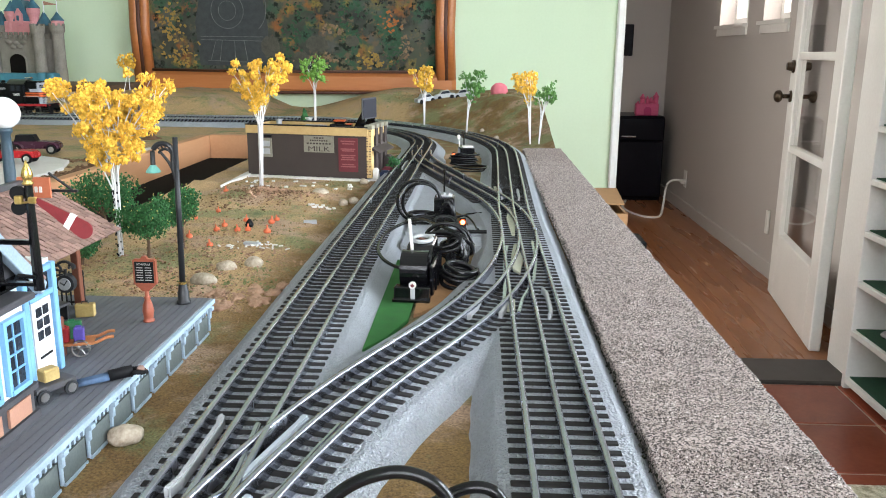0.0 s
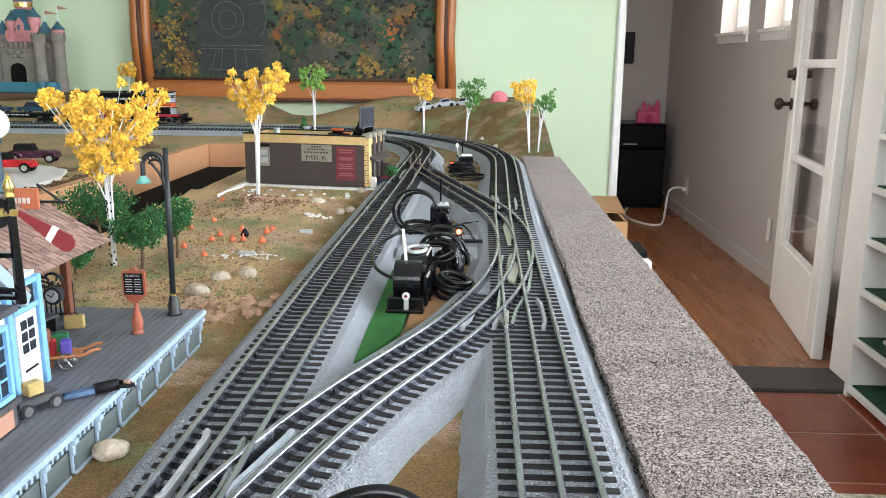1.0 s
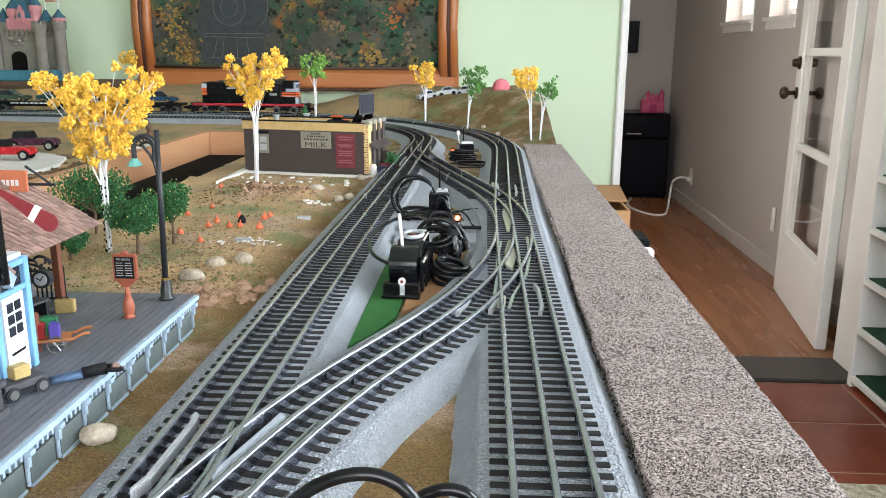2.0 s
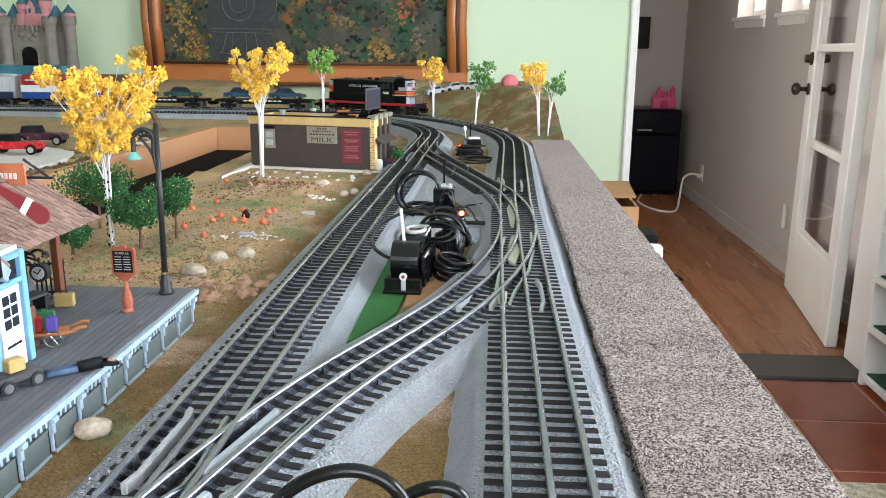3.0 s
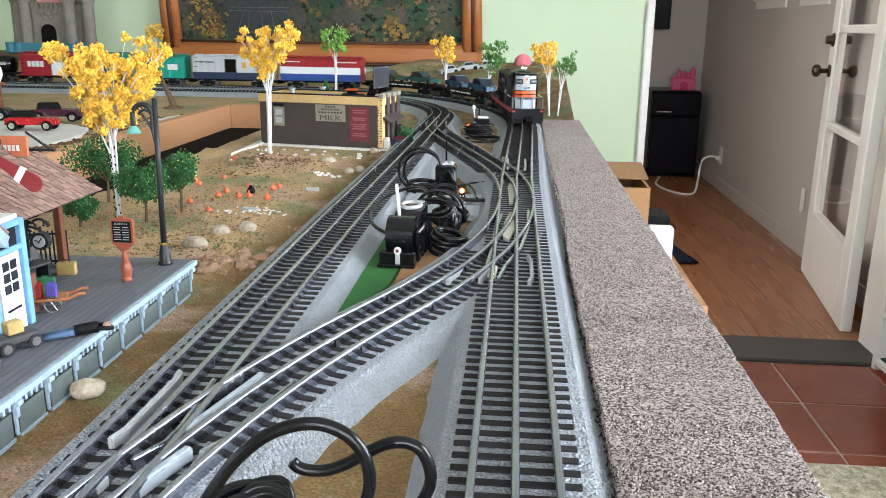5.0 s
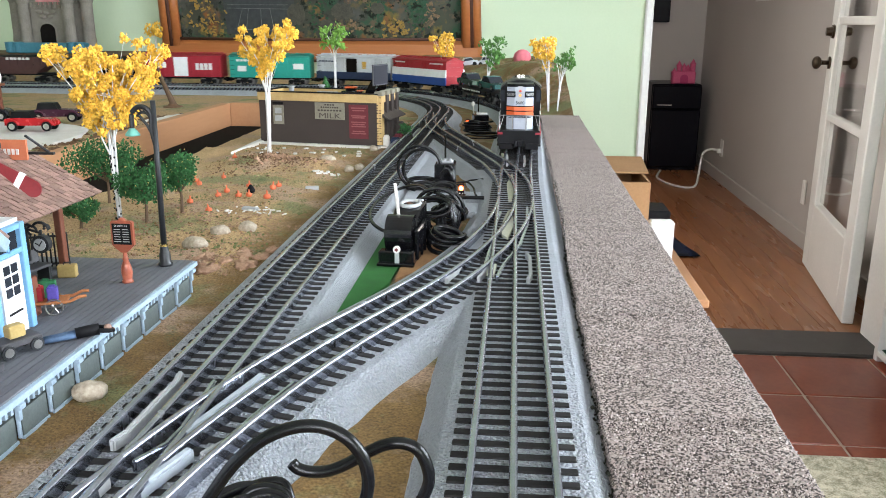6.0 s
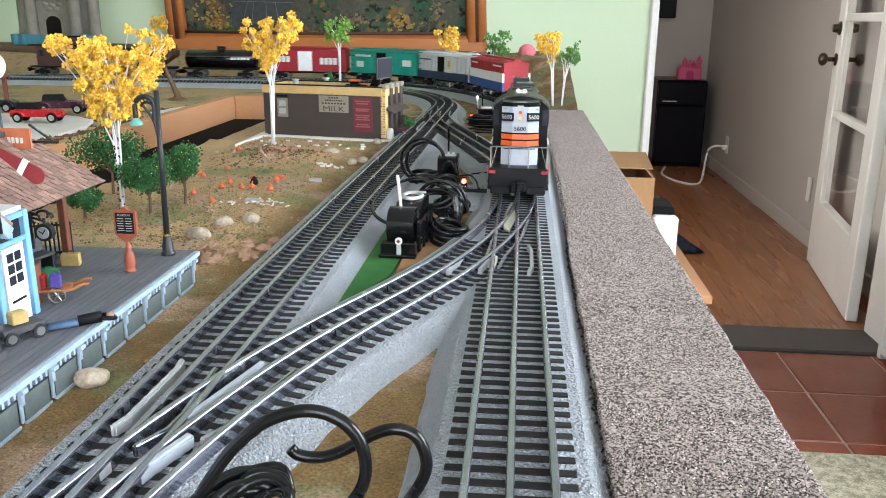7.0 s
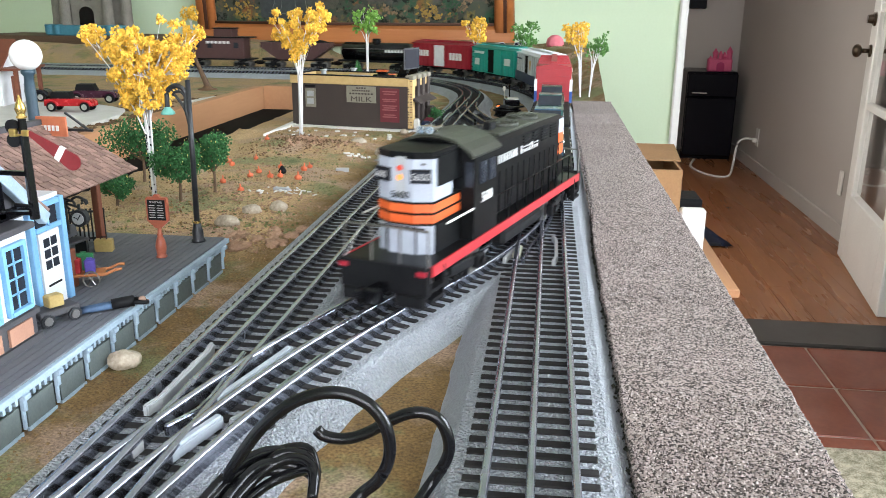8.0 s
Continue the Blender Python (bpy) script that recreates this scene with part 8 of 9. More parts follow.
    part("lettering_bars", bm, mat("poster_ink", (0.30, 0.10, 0.10), (0.24, 0.08, 0.08), 0.7), sg)
    bm = B()
    box(bm, (0.0, -0.003, 0.0015), (W + 0.012, 0.012, 0.003))
    box(bm, (W / 2 + 0.012, D / 2, 0.0015), (0.026, D, 0.003))
    part("pavement", bm, M_SNOW, t, "white plaster base strip")
    m = t.matrix_basis
    # on the roof
    bm = B()
    box(bm, (0, 0, 0.0065), (0.032, 0.014, 0.005), bevel=0.0012)
    box(bm, (-0.002, 0, 0.0105), (0.014, 0.012, 0.006), bevel=0.0016)
    o = thing("roof_toy_car", "black and orange toy car parked on the shop roof", "toy car", m @ pose(0.040, 0.040, Hh - 0.006, 0, 0, 8))
    part("body", bm, M_BLACK, o)
    bm = B()
    box(bm, (-0.002, 0, 0.0142), (0.017, 0.0125, 0.0028), bevel=0.0008)
    box(bm, (0.012, 0, 0.0095), (0.008, 0.0125, 0.0012))
    part("top", bm, M_ORANGE, o)
    for x in (-0.010, 0.011):
        for s in (-1, 1):
            bm = B()
            cyl(bm, (x, s * 0.0062, 0.0045), (x, s * 0.0092, 0.0045), 0.0045, n=14)
            part("wheel", bm, M_BLACKM, o)
    o = thing("roof_billboard", "dark billboard on a frame above the shop roof", "billboard", m @ pose(W / 2 - 0.008, 0.040, Hh - 0.006, 0, 0, 80))
    bm = B()
    box(bm, (0, 0, 0.033), (0.044, 0.002, 0.030), bevel=0.0005)
    bb = part("board", bm, M_SLATE, o)
    bm = B()
    box(bm, (0, -0.0014, 0.033), (0.040, 0.0008, 0.026))
    part("face", bm, mat("billboard_face", (0.022, 0.022, 0.030), (0.014, 0.014, 0.02), 0.8), bb)
    for x in (-0.016, 0.016):
        bm = B()
        prism(bm, [(-0.001, 0), (0.020, 0), (0.0, 0.034), (-0.001, 0.034)], 0.002, pose(x, 0, 0, 0, 0, 90))
        part("stay", bm, M_BLACK, o)
    for x, y in ((-0.03, 0.09), (-0.062, 0.05)):
        bm = B()
        cyl(bm, (0, 0, 0), (0, 0, 0.012), 0.004, n=12)
        cyl(bm, (0, 0, 0.012), (0, 0, 0.014), 0.0055, n=12)
        solid("roof_vent", bm, M_GREYP, "small grey vent on the shop roof", "vent", m @ pose(x, y, Hh - 0.007), group="shop roof vents")
    bm = B()
    tube(bm, [(-0.018, 0, 0.0), (-0.016, 0, 0.008), (0.016, 0, 0.008), (0.018, 0, 0.0)], 0.001, 6)
    solid("roof_pipe", bm, M_GREYP, "bent grey pipe on the shop roof", "pipe", m @ pose(0.008, 0.022, Hh - 0.006))
    # street goods along the shop's side
    for nm, lab, c, s, mt in (("red_crate", "red crate outside the shop", (W / 2 + 0.018, 0.045), (0.014, 0.012, 0.011), M_SIGNR), ("dark_barrel", "dark barrel outside the shop", (W / 2 + 0.020, 0.022), (0.012, 0.011, 0.009), M_NAVY), ("white_crate", "white crate at the shop's corner", (W / 2 + 0.012, 0.006), (0.008, 0.008, 0.014), M_SNOW), ("brown_cabinet", "brown cabinet outside the shop", (W / 2 + 0.012, 0.070), (0.010, 0.014, 0.026), M_DKBROWN), ("grey_can", "grey milk can outside the shop", (W / 2 + 0.020, 0.092), (0.008, 0.008, 0.014), M_GREYP)):
        bm = B()
        box(bm, (0, 0, s[2] / 2), s, bevel=0.0012)
        box(bm, (0, 0, s[2] + 0.0008), (s[0] * 0.7, s[1] * 0.7, 0.0016), bevel=0.0004)
        solid(nm, bm, mt, lab, nm.split("_")[1], m @ pose(c[0], c[1], 0.003))
    lv = []
    for _ in range(150):
        d = Vector([rng.gauss(0, 1) for _ in range(3)])
        lv.append((d * 0.0045 + Vector((0, 0, 0.018)), 0.0022))
    o = thing("potted_tree", "small potted green tree outside the shop", "potted plant", m @ pose(W / 2 + 0.024, 0.060, 0.003))
    bm = B()
    lathe(bm, [(0.003, 0), (0.004, 0.006), (0.0035, 0.0062)], 12)
    part("pot", bm, M_TERRA, o)
    bm = B()
    tube(bm, [(0, 0, 0.005), (0, 0, 0.016)], 0.0007, 5)
    part("stem", bm, M_TRUNK, o)
    c = new("crown", leaf_mesh("crown", lv, M_DGREEN))
    c.parent = o


shop()

# ---- switch machines, signals and cables ----
M_LENS = glow("red_signal_lens", (1.0, 0.10, 0.02), 2.5)
M_LENS2 = glow("pale_amber_signal_lens", (1.0, 0.62, 0.30), 3.2)


def coil(name, label, c, r, turns, wire, squash, seed, tilt=(0, 0, 0), wob=0.18):
    """A loose bundle of cable turns."""
    rng = random.Random(seed)
    bm = B()
    pts = []
    n = 22
    for k in range(turns * n + 1):
        a = 2 * math.pi * k / n
        q = k / (turns * n)
        rr = r * (1 + wob * math.sin(a * 0.37 + seed) + 0.08 * math.sin(a * 1.7))
        pts.append((rr * math.cos(a), rr * squash * math.sin(a), wire * 1.1 + wire * 2.0 * q * turns * 0.8 + wire * 0.8 * math.sin(a * 0.9 + seed)))
    tube(bm, pts, wire, 7)
    return solid(name, bm, M_CABLE, label, "cable", pose(c[0], c[1], c[2], *tilt), group="switch machine cables", smooth=True)


def drape(label, c, rx, rz, loops, wire, seed, depth=0.006, turn=0.0):
    """Cable gathered in upright hanging loops, each a little off the last."""
    rng = random.Random(seed)
    bm = B()
    pts = []
    for k in range(loops):
        ox, oz, ax, az = rng.uniform(-0.2, 0.2) * rx, rng.uniform(-0.1, 0.12) * rz, rx * rng.uniform(0.7, 1.1), rz * rng.uniform(0.8, 1.08)
        yk = depth * (k / max(1, loops - 1) - 0.5)
        for j in range(16):
            a = 2 * math.pi * j / 16
            pts.append((ox + ax * math.cos(a), yk + rng.uniform(-0.0006, 0.0006), oz + az * math.sin(a)))
    tube(bm, flow(pts, 2), wire, 7)
    return solid("hanging_cable", bm, M_CABLE, label, "cable", pose(c[0], c[1], c[2], 0, 0, turn), group="switch machine cables", smooth=True)


def switch_machine(label, m):
    """Black switch controller: base, drum, stepped rear case, pale dial and lever, front badge."""
    t = thing("switch_controller", label, "switch controller", m)

    def block(name, c, d, bev, material=M_BLACK, lab=""):
        bm_ = B()
        box(bm_, c, d, bevel=bev)
        return part(name, bm_, material, t, lab)
    block("base", (0.001, 0.030, 0.002), (0.0245, 0.070, 0.004), 0.0008)
    block("foot", (0, -0.0015, 0.0055), (0.0262, 0.009, 0.011), 0.001)
    block("foot_lip", (0, -0.006, 0.0012), (0.0275, 0.006, 0.0024), 0.0005)
    bm = B()
    cyl(bm, (-0.0100, 0.015, 0.0195), (0.0100, 0.015, 0.0195), 0.0140, n=32)
    part("drum", bm, M_BLACK, t, "glossy black drum cover")
    bm = B()
    prism(bm, [(0.016, 0.004), (0.062, 0.004), (0.062, 0.0345), (0.034, 0.0338), (0.020, 0.029)], 0.0200, pose(0.001, 0, 0, 0, 0, 90))
    bmesh.ops.bevel(bm, geom=bm.edges[:], offset=0.0010, segments=1, affect="EDGES")
    part("case", bm, M_BLACK, t)
    block("side_flange", (0.0128, 0.034, 0.0125), (0.0036, 0.054, 0.023), 0.001)
    for k in range(3):
        block("rib", (0.0150, 0.020 + 0.013 * k, 0.0125), (0.0012, 0.002, 0.021), 0.0003)
    bm = B()
    tube(bm, [(0.001 + 0.0072 * math.cos(a), 0.045 + 0.0105 * math.sin(a), 0.0356) for a in [2 * math.pi * k / 24 for k in range(25)]], 0.0016, 8)
    part("dial_ring", bm, M_GREYP, t, "pale metal dial ring")
    bm = B()
    cyl(bm, (0.001, 0.045, 0.0340), (0.001, 0.045, 0.0352), 0.007, n=20)
    dl = part("dial", bm, M_DKBROWN, t)
    bm = B()
    box(bm, (0.001, 0.045, 0.0355), (0.003, 0.009, 0.0008), rot=(0, 0, 30))
    part("pointer", bm, M_BRICKR, dl)
    bm = B()
    box(bm, (-0.0045, 0.022, 0.0420), (0.0024, 0.0016, 0.029), rot=(7, -4, 0), bevel=0.0005)
    part("lever", bm, M_SNOW, t, "off-white lever")
    block("plate", (0.001, -0.0063, 0.0062), (0.0034, 0.0008, 0.0075), 0.0002, M_GREYP, "worn silver plate")
    bm = B()
    cyl(bm, (0.0008, -0.0052, 0.0125), (0.0008, -0.0068, 0.0125), 0.0027, n=14)
    bd = part("badge", bm, M_SNOW, t, "pale badge with a red mark")
    bm = B()
    cyl(bm, (0.0008, -0.0066, 0.0125), (0.0008, -0.0072, 0.0125), 0.0015, n=4)
    part("badge_mark", bm, M_SIGNR, bd)
    block("top_bar", (0.0025, 0.059, 0.0356), (0.013, 0.0028, 0.0014), 0.0004, M_GREYP)
    return t


switch_machine("glossy black switch controller with a white lever", pose(-0.0860, 0.182, 0.0034, 0, 0, -4))
coil("cable_coil", "coiled black cable beside the switch controller", (-0.0535, 0.222, 0.0036), 0.0130, 5, 0.0018, 0.95, 1.0, (8, 6, 0), 0.12)
coil("cable_coil", "coiled black cable behind the switch controller", (-0.062, 0.292, 0.010), 0.0185, 5, 0.0017, 0.45, 2.0, (34, 10, 62), 0.14)
coil("cable_coil", "upper loops of black cable at the controller's back", (-0.068, 0.262, 0.026), 0.0150, 3, 0.0015, 0.6, 4.0, (48, 0, -10), 0.1)
bm = B()
tube(bm, flow([(-0.090, 0.228, 0.014), (-0.104, 0.236, 0.014), (-0.117, 0.255, 0.016), (-0.1235, 0.285, 0.019), (-0.120, 0.325, 0.022), (-0.106, 0.350, 0.026), (-0.088, 0.335, 0.032), (-0.075, 0.295, 0.036), (-0.060, 0.268, 0.037), (-0.046, 0.262, 0.029), (-0.043, 0.285, 0.014), (-0.058, 0.30, 0.008)]), 0.0015, 8)
tube(bm, arc_pts((-0.066, 0.280, 0.0215), 0.0190, -80, 250, 26), 0.0016, 8)
tube(bm, arc_pts((-0.062, 0.288, 0.0205), 0.0180, -70, 240, 26), 0.0016, 8)
solid("cable_loop", bm, M_CABLE, "loose loop of black cable over the roadbed", "cable", smooth=True)

t = thing("switch_box", "black switch box with a pale terminal plate and rod", "switch box", pose(-0.074, 0.445, 0.004))
bm = B()
box(bm, (0, 0.014, 0.0155), (0.021, 0.028, 0.027), bevel=0.0014)
part("case", bm, M_BLACK, t)
bm = B()
box(bm, (0, 0.012, 0.0302), (0.0165, 0.011, 0.0022), bevel=0.0006)
for k in range(3):
    cyl(bm, (-0.0055 + 0.0055 * k, 0.010, 0.031), (-0.0055 + 0.0055 * k, 0.010, 0.0332), 0.0017, n=10)
part("terminal_plate", bm, M_GREYP, t, "pale terminal plate")
bm = B()
cyl(bm, (-0.0005, 0.018, 0.032), (-0.0005, 0.018, 0.054), 0.0010, n=8)
cyl(bm, (-0.0005, 0.018, 0.054), (-0.0005, 0.018, 0.0565), 0.0014, n=8)
part("rod", bm, M_BLACK, t)
coil("cable_coil", "coiled black cable at the switch box", (-0.096, 0.44, 0.004), 0.015, 6, 0.0013, 0.6, 3.0, (10, 0, 20))
coil("cable_coil", "coiled black cable hanging on the switch box", (-0.073, 0.432, 0.007), 0.011, 6, 0.0014, 0.55, 5.0, (62, 0, 5))
bm = B()
tube(bm, arc_pts((-0.1005, 0.448, 0.0285), 0.0225, -70, 250, 26), 0.0016, 8)
tube(bm, arc_pts((-0.0975, 0.452, 0.0265), 0.0205, -60, 230, 24), 0.0016, 8)
solid("cable_loop", bm, M_CABLE, "standing loop of black cable", "cable", smooth=True)
bm = B()
tube(bm, flow([(-0.064, 0.452, 0.012), (-0.052, 0.47, 0.010), (-0.044, 0.45, 0.008), (-0.040, 0.41, 0.009), (-0.038, 0.392, 0.012)]), 0.0011, 7)
tube(bm, [(-0.064, 0.458, 0.008), (-0.05, 0.50, 0.006), (-0.035, 0.48, 0.0115)], 0.0009, 7)
solid("signal_wire", bm, M_CABLE, "thin black wires from the switch box", "cable", smooth=True)
drape("black cable hanging in loops before the switch box", (-0.0700, 0.431, 0.0172), 0.0070, 0.0145, 8, 0.0014, 3)
drape("black cable gathered beside the switch box", (-0.0930, 0.428, 0.0105), 0.0120, 0.0065, 7, 0.0014, 4, 0.010, 15)
drape("black cable hanging behind the switch controller", (-0.0560, 0.262, 0.0185), 0.0080, 0.0150, 8, 0.0014, 6, 0.012, -25)
for y in (0.376, 0.381):
    bm = B()
    box(bm, (-0.055, y, 0.0125), (0.05, 0.0022, 0.0022))
    solid("throw_rod", bm, M_BLACKM, "dark throw rod across the filler pieces", "rod", group="throw rods")


def signal_lamp(label, m, lens):
    t = thing("lamp_signal", label, "signal lamp", m, group="signal lamps")
    bm = B()
    box(bm, (0, 0, 0.0085), (0.0062, 0.005, 0.011), bevel=0.0006)
    box(bm, (0, 0, 0.0015), (0.0085, 0.006, 0.003), bevel=0.0006)
    part("housing", bm, M_BLACK, t)
    bm = B()
    cyl(bm, (0, -0.0022, 0.0098), (0, -0.0036, 0.0098), 0.0020, n=16)
    ln = part("lens", bm, lens, t, "glowing lens")
    # emissive ring draws the red halo round the lit lens
    bm = B()
    tube(bm, [(0.0024 * math.cos(q), -0.0030, 0.0098 + 0.0024 * math.sin(q)) for q in [2 * math.pi * k / 16 for k in range(17)]], 0.0006, 6)
    part("halo_ring", bm, M_LENS, ln, "glowing red ring drawing the halo round the lens")
    bm = B()
    for x in (-0.0015, 0.0015):
        box(bm, (x, -0.0027, 0.0045), (0.0014, 0.0006, 0.0012))
    part("terminal", bm, M_SNOW, t)


signal_lamp("small black signal lamp glowing orange-red", pose(-0.0535, 0.402, 0.0075), M_LENS2)
t = thing("switch_box", "black switch box beyond the turnout", "switch box", pose(-0.056, 0.945, 0.0, 0, 0, 10))
bm = B()
box(bm, (0, 0.016, 0.0145), (0.024, 0.030, 0.028), bevel=0.0014)
part("case", bm, M_BLACK, t)
bm = B()
box(bm, (0.002, 0.012, 0.030), (0.017, 0.012, 0.003), bevel=0.0006)
part("terminal_plate", bm, M_SNOW, t)
bm = B()
cyl(bm, (-0.003, 0.02, 0.028), (-0.003, 0.02, 0.052), 0.0011, n=8)
part("rod", bm, M_BLACK, t)
bm = B()
ball(bm, (-0.012, 0.02, 0.045), (0.003, 0.003, 0.004), 2)
tube(bm, [(-0.010, 0.02, 0.028), (-0.012, 0.02, 0.044)], 0.0008, 6)
part("knob", bm, M_SNOW, t, "pale knob")
coil("cable_coil", "coiled black cable at the far switch box", (-0.062, 0.925, 0.003), 0.020, 6, 0.0016, 0.6, 6.0)
coil("cable_coil", "loose black cable spread beyond the turnout", (-0.048, 0.875, 0.002), 0.030, 2, 0.0015, 0.75, 7.0)
drape("black cable heaped before the far switch box", (-0.066, 0.925, 0.0125), 0.0150, 0.0095, 8, 0.0016, 8, 0.016)
signal_lamp("far small signal lamp glowing red", pose(-0.0775, 0.925, 0.010), M_LENS)

# thick cable looping over the near roadbed
Y = -0.166
bm = B()
tube(bm, flow([(-0.118, Y - 0.02, 0.008), (-0.106, Y, 0.014), (-0.1000, Y, 0.024), (-0.0935, Y, 0.034), (-0.0870, Y, 0.0425), (-0.0780, Y, 0.0505), (-0.0685, Y, 0.0548), (-0.0600, Y, 0.0555), (-0.0525, Y, 0.0525), (-0.0475, Y, 0.0465), (-0.0455, Y, 0.0385), (-0.0465, Y, 0.031), (-0.0500, Y, 0.0245), (-0.0560, Y, 0.0185), (-0.064, Y - 0.01, 0.012), (-0.075, Y - 0.025, 0.006)]), 0.0021, 14)
solid("power_cable", bm, M_CABLE, "thick black cable looping up over the roadbed", "cable", smooth=True)
Y = -0.146
bm = B()
tube(bm, flow([(-0.0755, Y, 0.0305), (-0.0735, Y, 0.0285), (-0.0690, Y, 0.0275), (-0.0630, Y, 0.0282), (-0.0565, Y, 0.0312), (-0.0500, Y, 0.0355), (-0.0435, Y, 0.0390), (-0.0375, Y, 0.0400), (-0.0325, Y, 0.0380), (-0.0295, Y, 0.0330), (-0.0285, Y, 0.0265), (-0.0305, Y, 0.0200), (-0.0345, Y, 0.0130), (-0.041, Y - 0.008, 0.006), (-0.05, Y - 0.02, 0.003)]), 0.0021, 14)
solid("power_cable", bm, M_CABLE, "thick black cable end looping beside the track", "cable", smooth=True)
t = thing("cable_bundle", "flattened bundle of black cable lying on the roadbed", "cable")
for k in range(9):
    bm = B()
    o = 0.0030 * k
    tube(bm, flow([(-0.112 + o * 0.5, -0.190 + 0.2 * o, 0.013), (-0.104 + o * 0.5, -0.165 + o * 0.25, 0.017 + 0.004 * math.sin(k * 1.3)), (-0.094 + o * 0.5, -0.150 - o * 0.2, 0.0205 + 0.003 * math.sin(k * 2.1)), (-0.080 + o * 0.25, -0.1455 - o * 0.5, 0.0195 + 0.003 * math.cos(k * 1.7)), (-0.075 + 0.1 * o, -0.150 - o * 0.6, 0.015)]), 0.0019, 10)
    part("strand", bm, M_CABLE, t, smooth=True)

# ---- castle, houses and cars on the far tables ----
M_CAST = mat("castle_grey", (0.24, 0.22, 0.185), (0.16, 0.145, 0.12), 0.75, 0, 40, 300, 0.3)
M_CASTB = mat("castle_blue_base", (0.055, 0.21, 0.28), (0.04, 0.16, 0.22), 0.6)
M_CASTR = mat("castle_blue_roof", (0.045, 0.13, 0.18), (0.03, 0.095, 0.135), 0.5)
M_CASTP = mat("castle_pink", (0.56, 0.24, 0.25), (0.48, 0.19, 0.20), 0.6)


def castle():
    t = thing("model_castle", "grey model castle with pink upper storeys and blue roofs", "model castle", pose(-1.390, 2.07, 0.0795))
    bm = B()
    box(bm, (0, -0.072, 0.015), (0.232, 0.05, 0.030), bevel=0.003)
    part("base", bm, M_CASTB, t, "teal blue base")
    for x in (-0.108, -0.082, 0.082, 0.108):
        bm = B()
        cyl(bm, (x, -0.086, 0.004), (x, -0.088, 0.0315), 0.0145, n=16)
        part("bastion", bm, M_CASTB, t, "round teal bastion of the base")
    bm = B()
    box(bm, (0, -0.020, 0.069), (0.102, 0.08, 0.138), bevel=0.002)
    box(bm, (0, -0.012, 0.064), (0.20, 0.04, 0.128), bevel=0.002)
    part("curtain_wall", bm, M_CAST, t)
    bm = B()
    prism(bm, [(-0.026, 0.030), (-0.026, 0.066)] + [(0.026 * math.cos(radians(k)), 0.066 + 0.021 * math.sin(radians(k))) for k in range(165, 0, -15)] + [(0.026, 0.066), (0.026, 0.030)], 0.006, pose(0, -0.0598, 0))
    gate = part("gate_surround", bm, M_CAST, t, "pale stone arch")
    bm = B()
    prism(bm, [(-0.023, 0.030), (-0.023, 0.064)] + [(0.023 * math.cos(radians(k)), 0.064 + 0.020 * math.sin(radians(k))) for k in range(165, 0, -15)] + [(0.023, 0.064), (0.023, 0.030)], 0.006, pose(0, -0.0612, 0))
    part("gateway", bm, M_DARK, gate, "dark arched gateway")
    # carved brackets and battlements over the gate
    for k in range(7):
        bm = B()
        box(bm, (-0.045 + k * 0.015, -0.062, 0.132), (0.008, 0.008, 0.010), bevel=0.001)
        box(bm, (-0.045 + k * 0.015, -0.058, 0.1415), (0.008, 0.010, 0.009), bevel=0.001)
        part("battlement", bm, M_CAST, t)
    for x, z in ((-0.022, 0.118), (0.0, 0.114), (0.022, 0.118), (-0.010, 0.104), (0.011, 0.105)):
        bm = B()
        ball(bm, (x, -0.061, z), (0.010, 0.006, 0.007), 2)
        part("carving", bm, M_CAST, t)
    # towers: x, y, radius, height, painted, spire height
    for x, y, r, h, m_, sp in ((-0.068, -0.062, 0.0165, 0.164, M_CAST, 0), (0.068, -0.062, 0.0165, 0.164, M_CAST, 0), (-0.110, -0.030, 0.0175, 0.166, M_CAST, 0), (0.110, -0.030, 0.0175, 0.166, M_CAST, 0), (0.106, -0.016, 0.0145, 0.180, M_CASTP, 0.026), (-0.106, -0.016, 0.0145, 0.180, M_CASTP, 0.026), (0.064, -0.010, 0.0185, 0.166, M_CAST, 0.042), (-0.064, -0.010, 0.0185, 0.166, M_CAST, 0.042), (0.034, -0.012, 0.015, 0.215, M_CASTP, 0.030), (-0.030, -0.015, 0.016, 0.205, M_CASTP, 0.032), (-0.012, 0.020, 0.021, 0.262, M_CASTP, 0.050)):
        bm = B()
        lathe(bm, [(r * 1.1, 0.0), (r * 1.1, 0.036), (r, 0.05), (r, h - 0.024), (r * 1.24, h - 0.014), (r * 1.24, h)], 18, pose(x, y, 0))
        tw = part("tower", bm, m_, t, "pink tower" if m_ is M_CASTP else "")
        for k in range(8 if not sp else 0):
            a = k * math.pi / 4
            bm = B()
            box(bm, (x + r * 1.1 * math.cos(a), y + r * 1.1 * math.sin(a), h + 0.003), (0.005, 0.006, 0.006), rot=(0, 0, 45 * k))
            part("merlon", bm, m_, tw)
        if sp:
            bm = B()
            lathe(bm, [(r * 1.34, h), (r * 1.26, h + 0.003), (r * 0.5, h + sp * 0.62), (0.0008, h + sp)], 16, pose(x, y, 0))
            part("spire", bm, M_CASTR, tw, "blue cone spire")
    # pink hall with steep blue roof and dormer
    bm = B()
    box(bm, (-0.004, 0.0, 0.156), (0.088, 0.06, 0.044), bevel=0.002)
    hall = part("upper_storey", bm, M_CASTP, t, "pink upper storey")
    bm = B()
    prism(bm, [(-0.034, 0.176), (0.034, 0.176), (0.012, 0.238), (-0.012, 0.238)], 0.055, pose(-0.004, 0, 0))
    part("roof", bm, M_CASTR, hall, "steep blue roof")
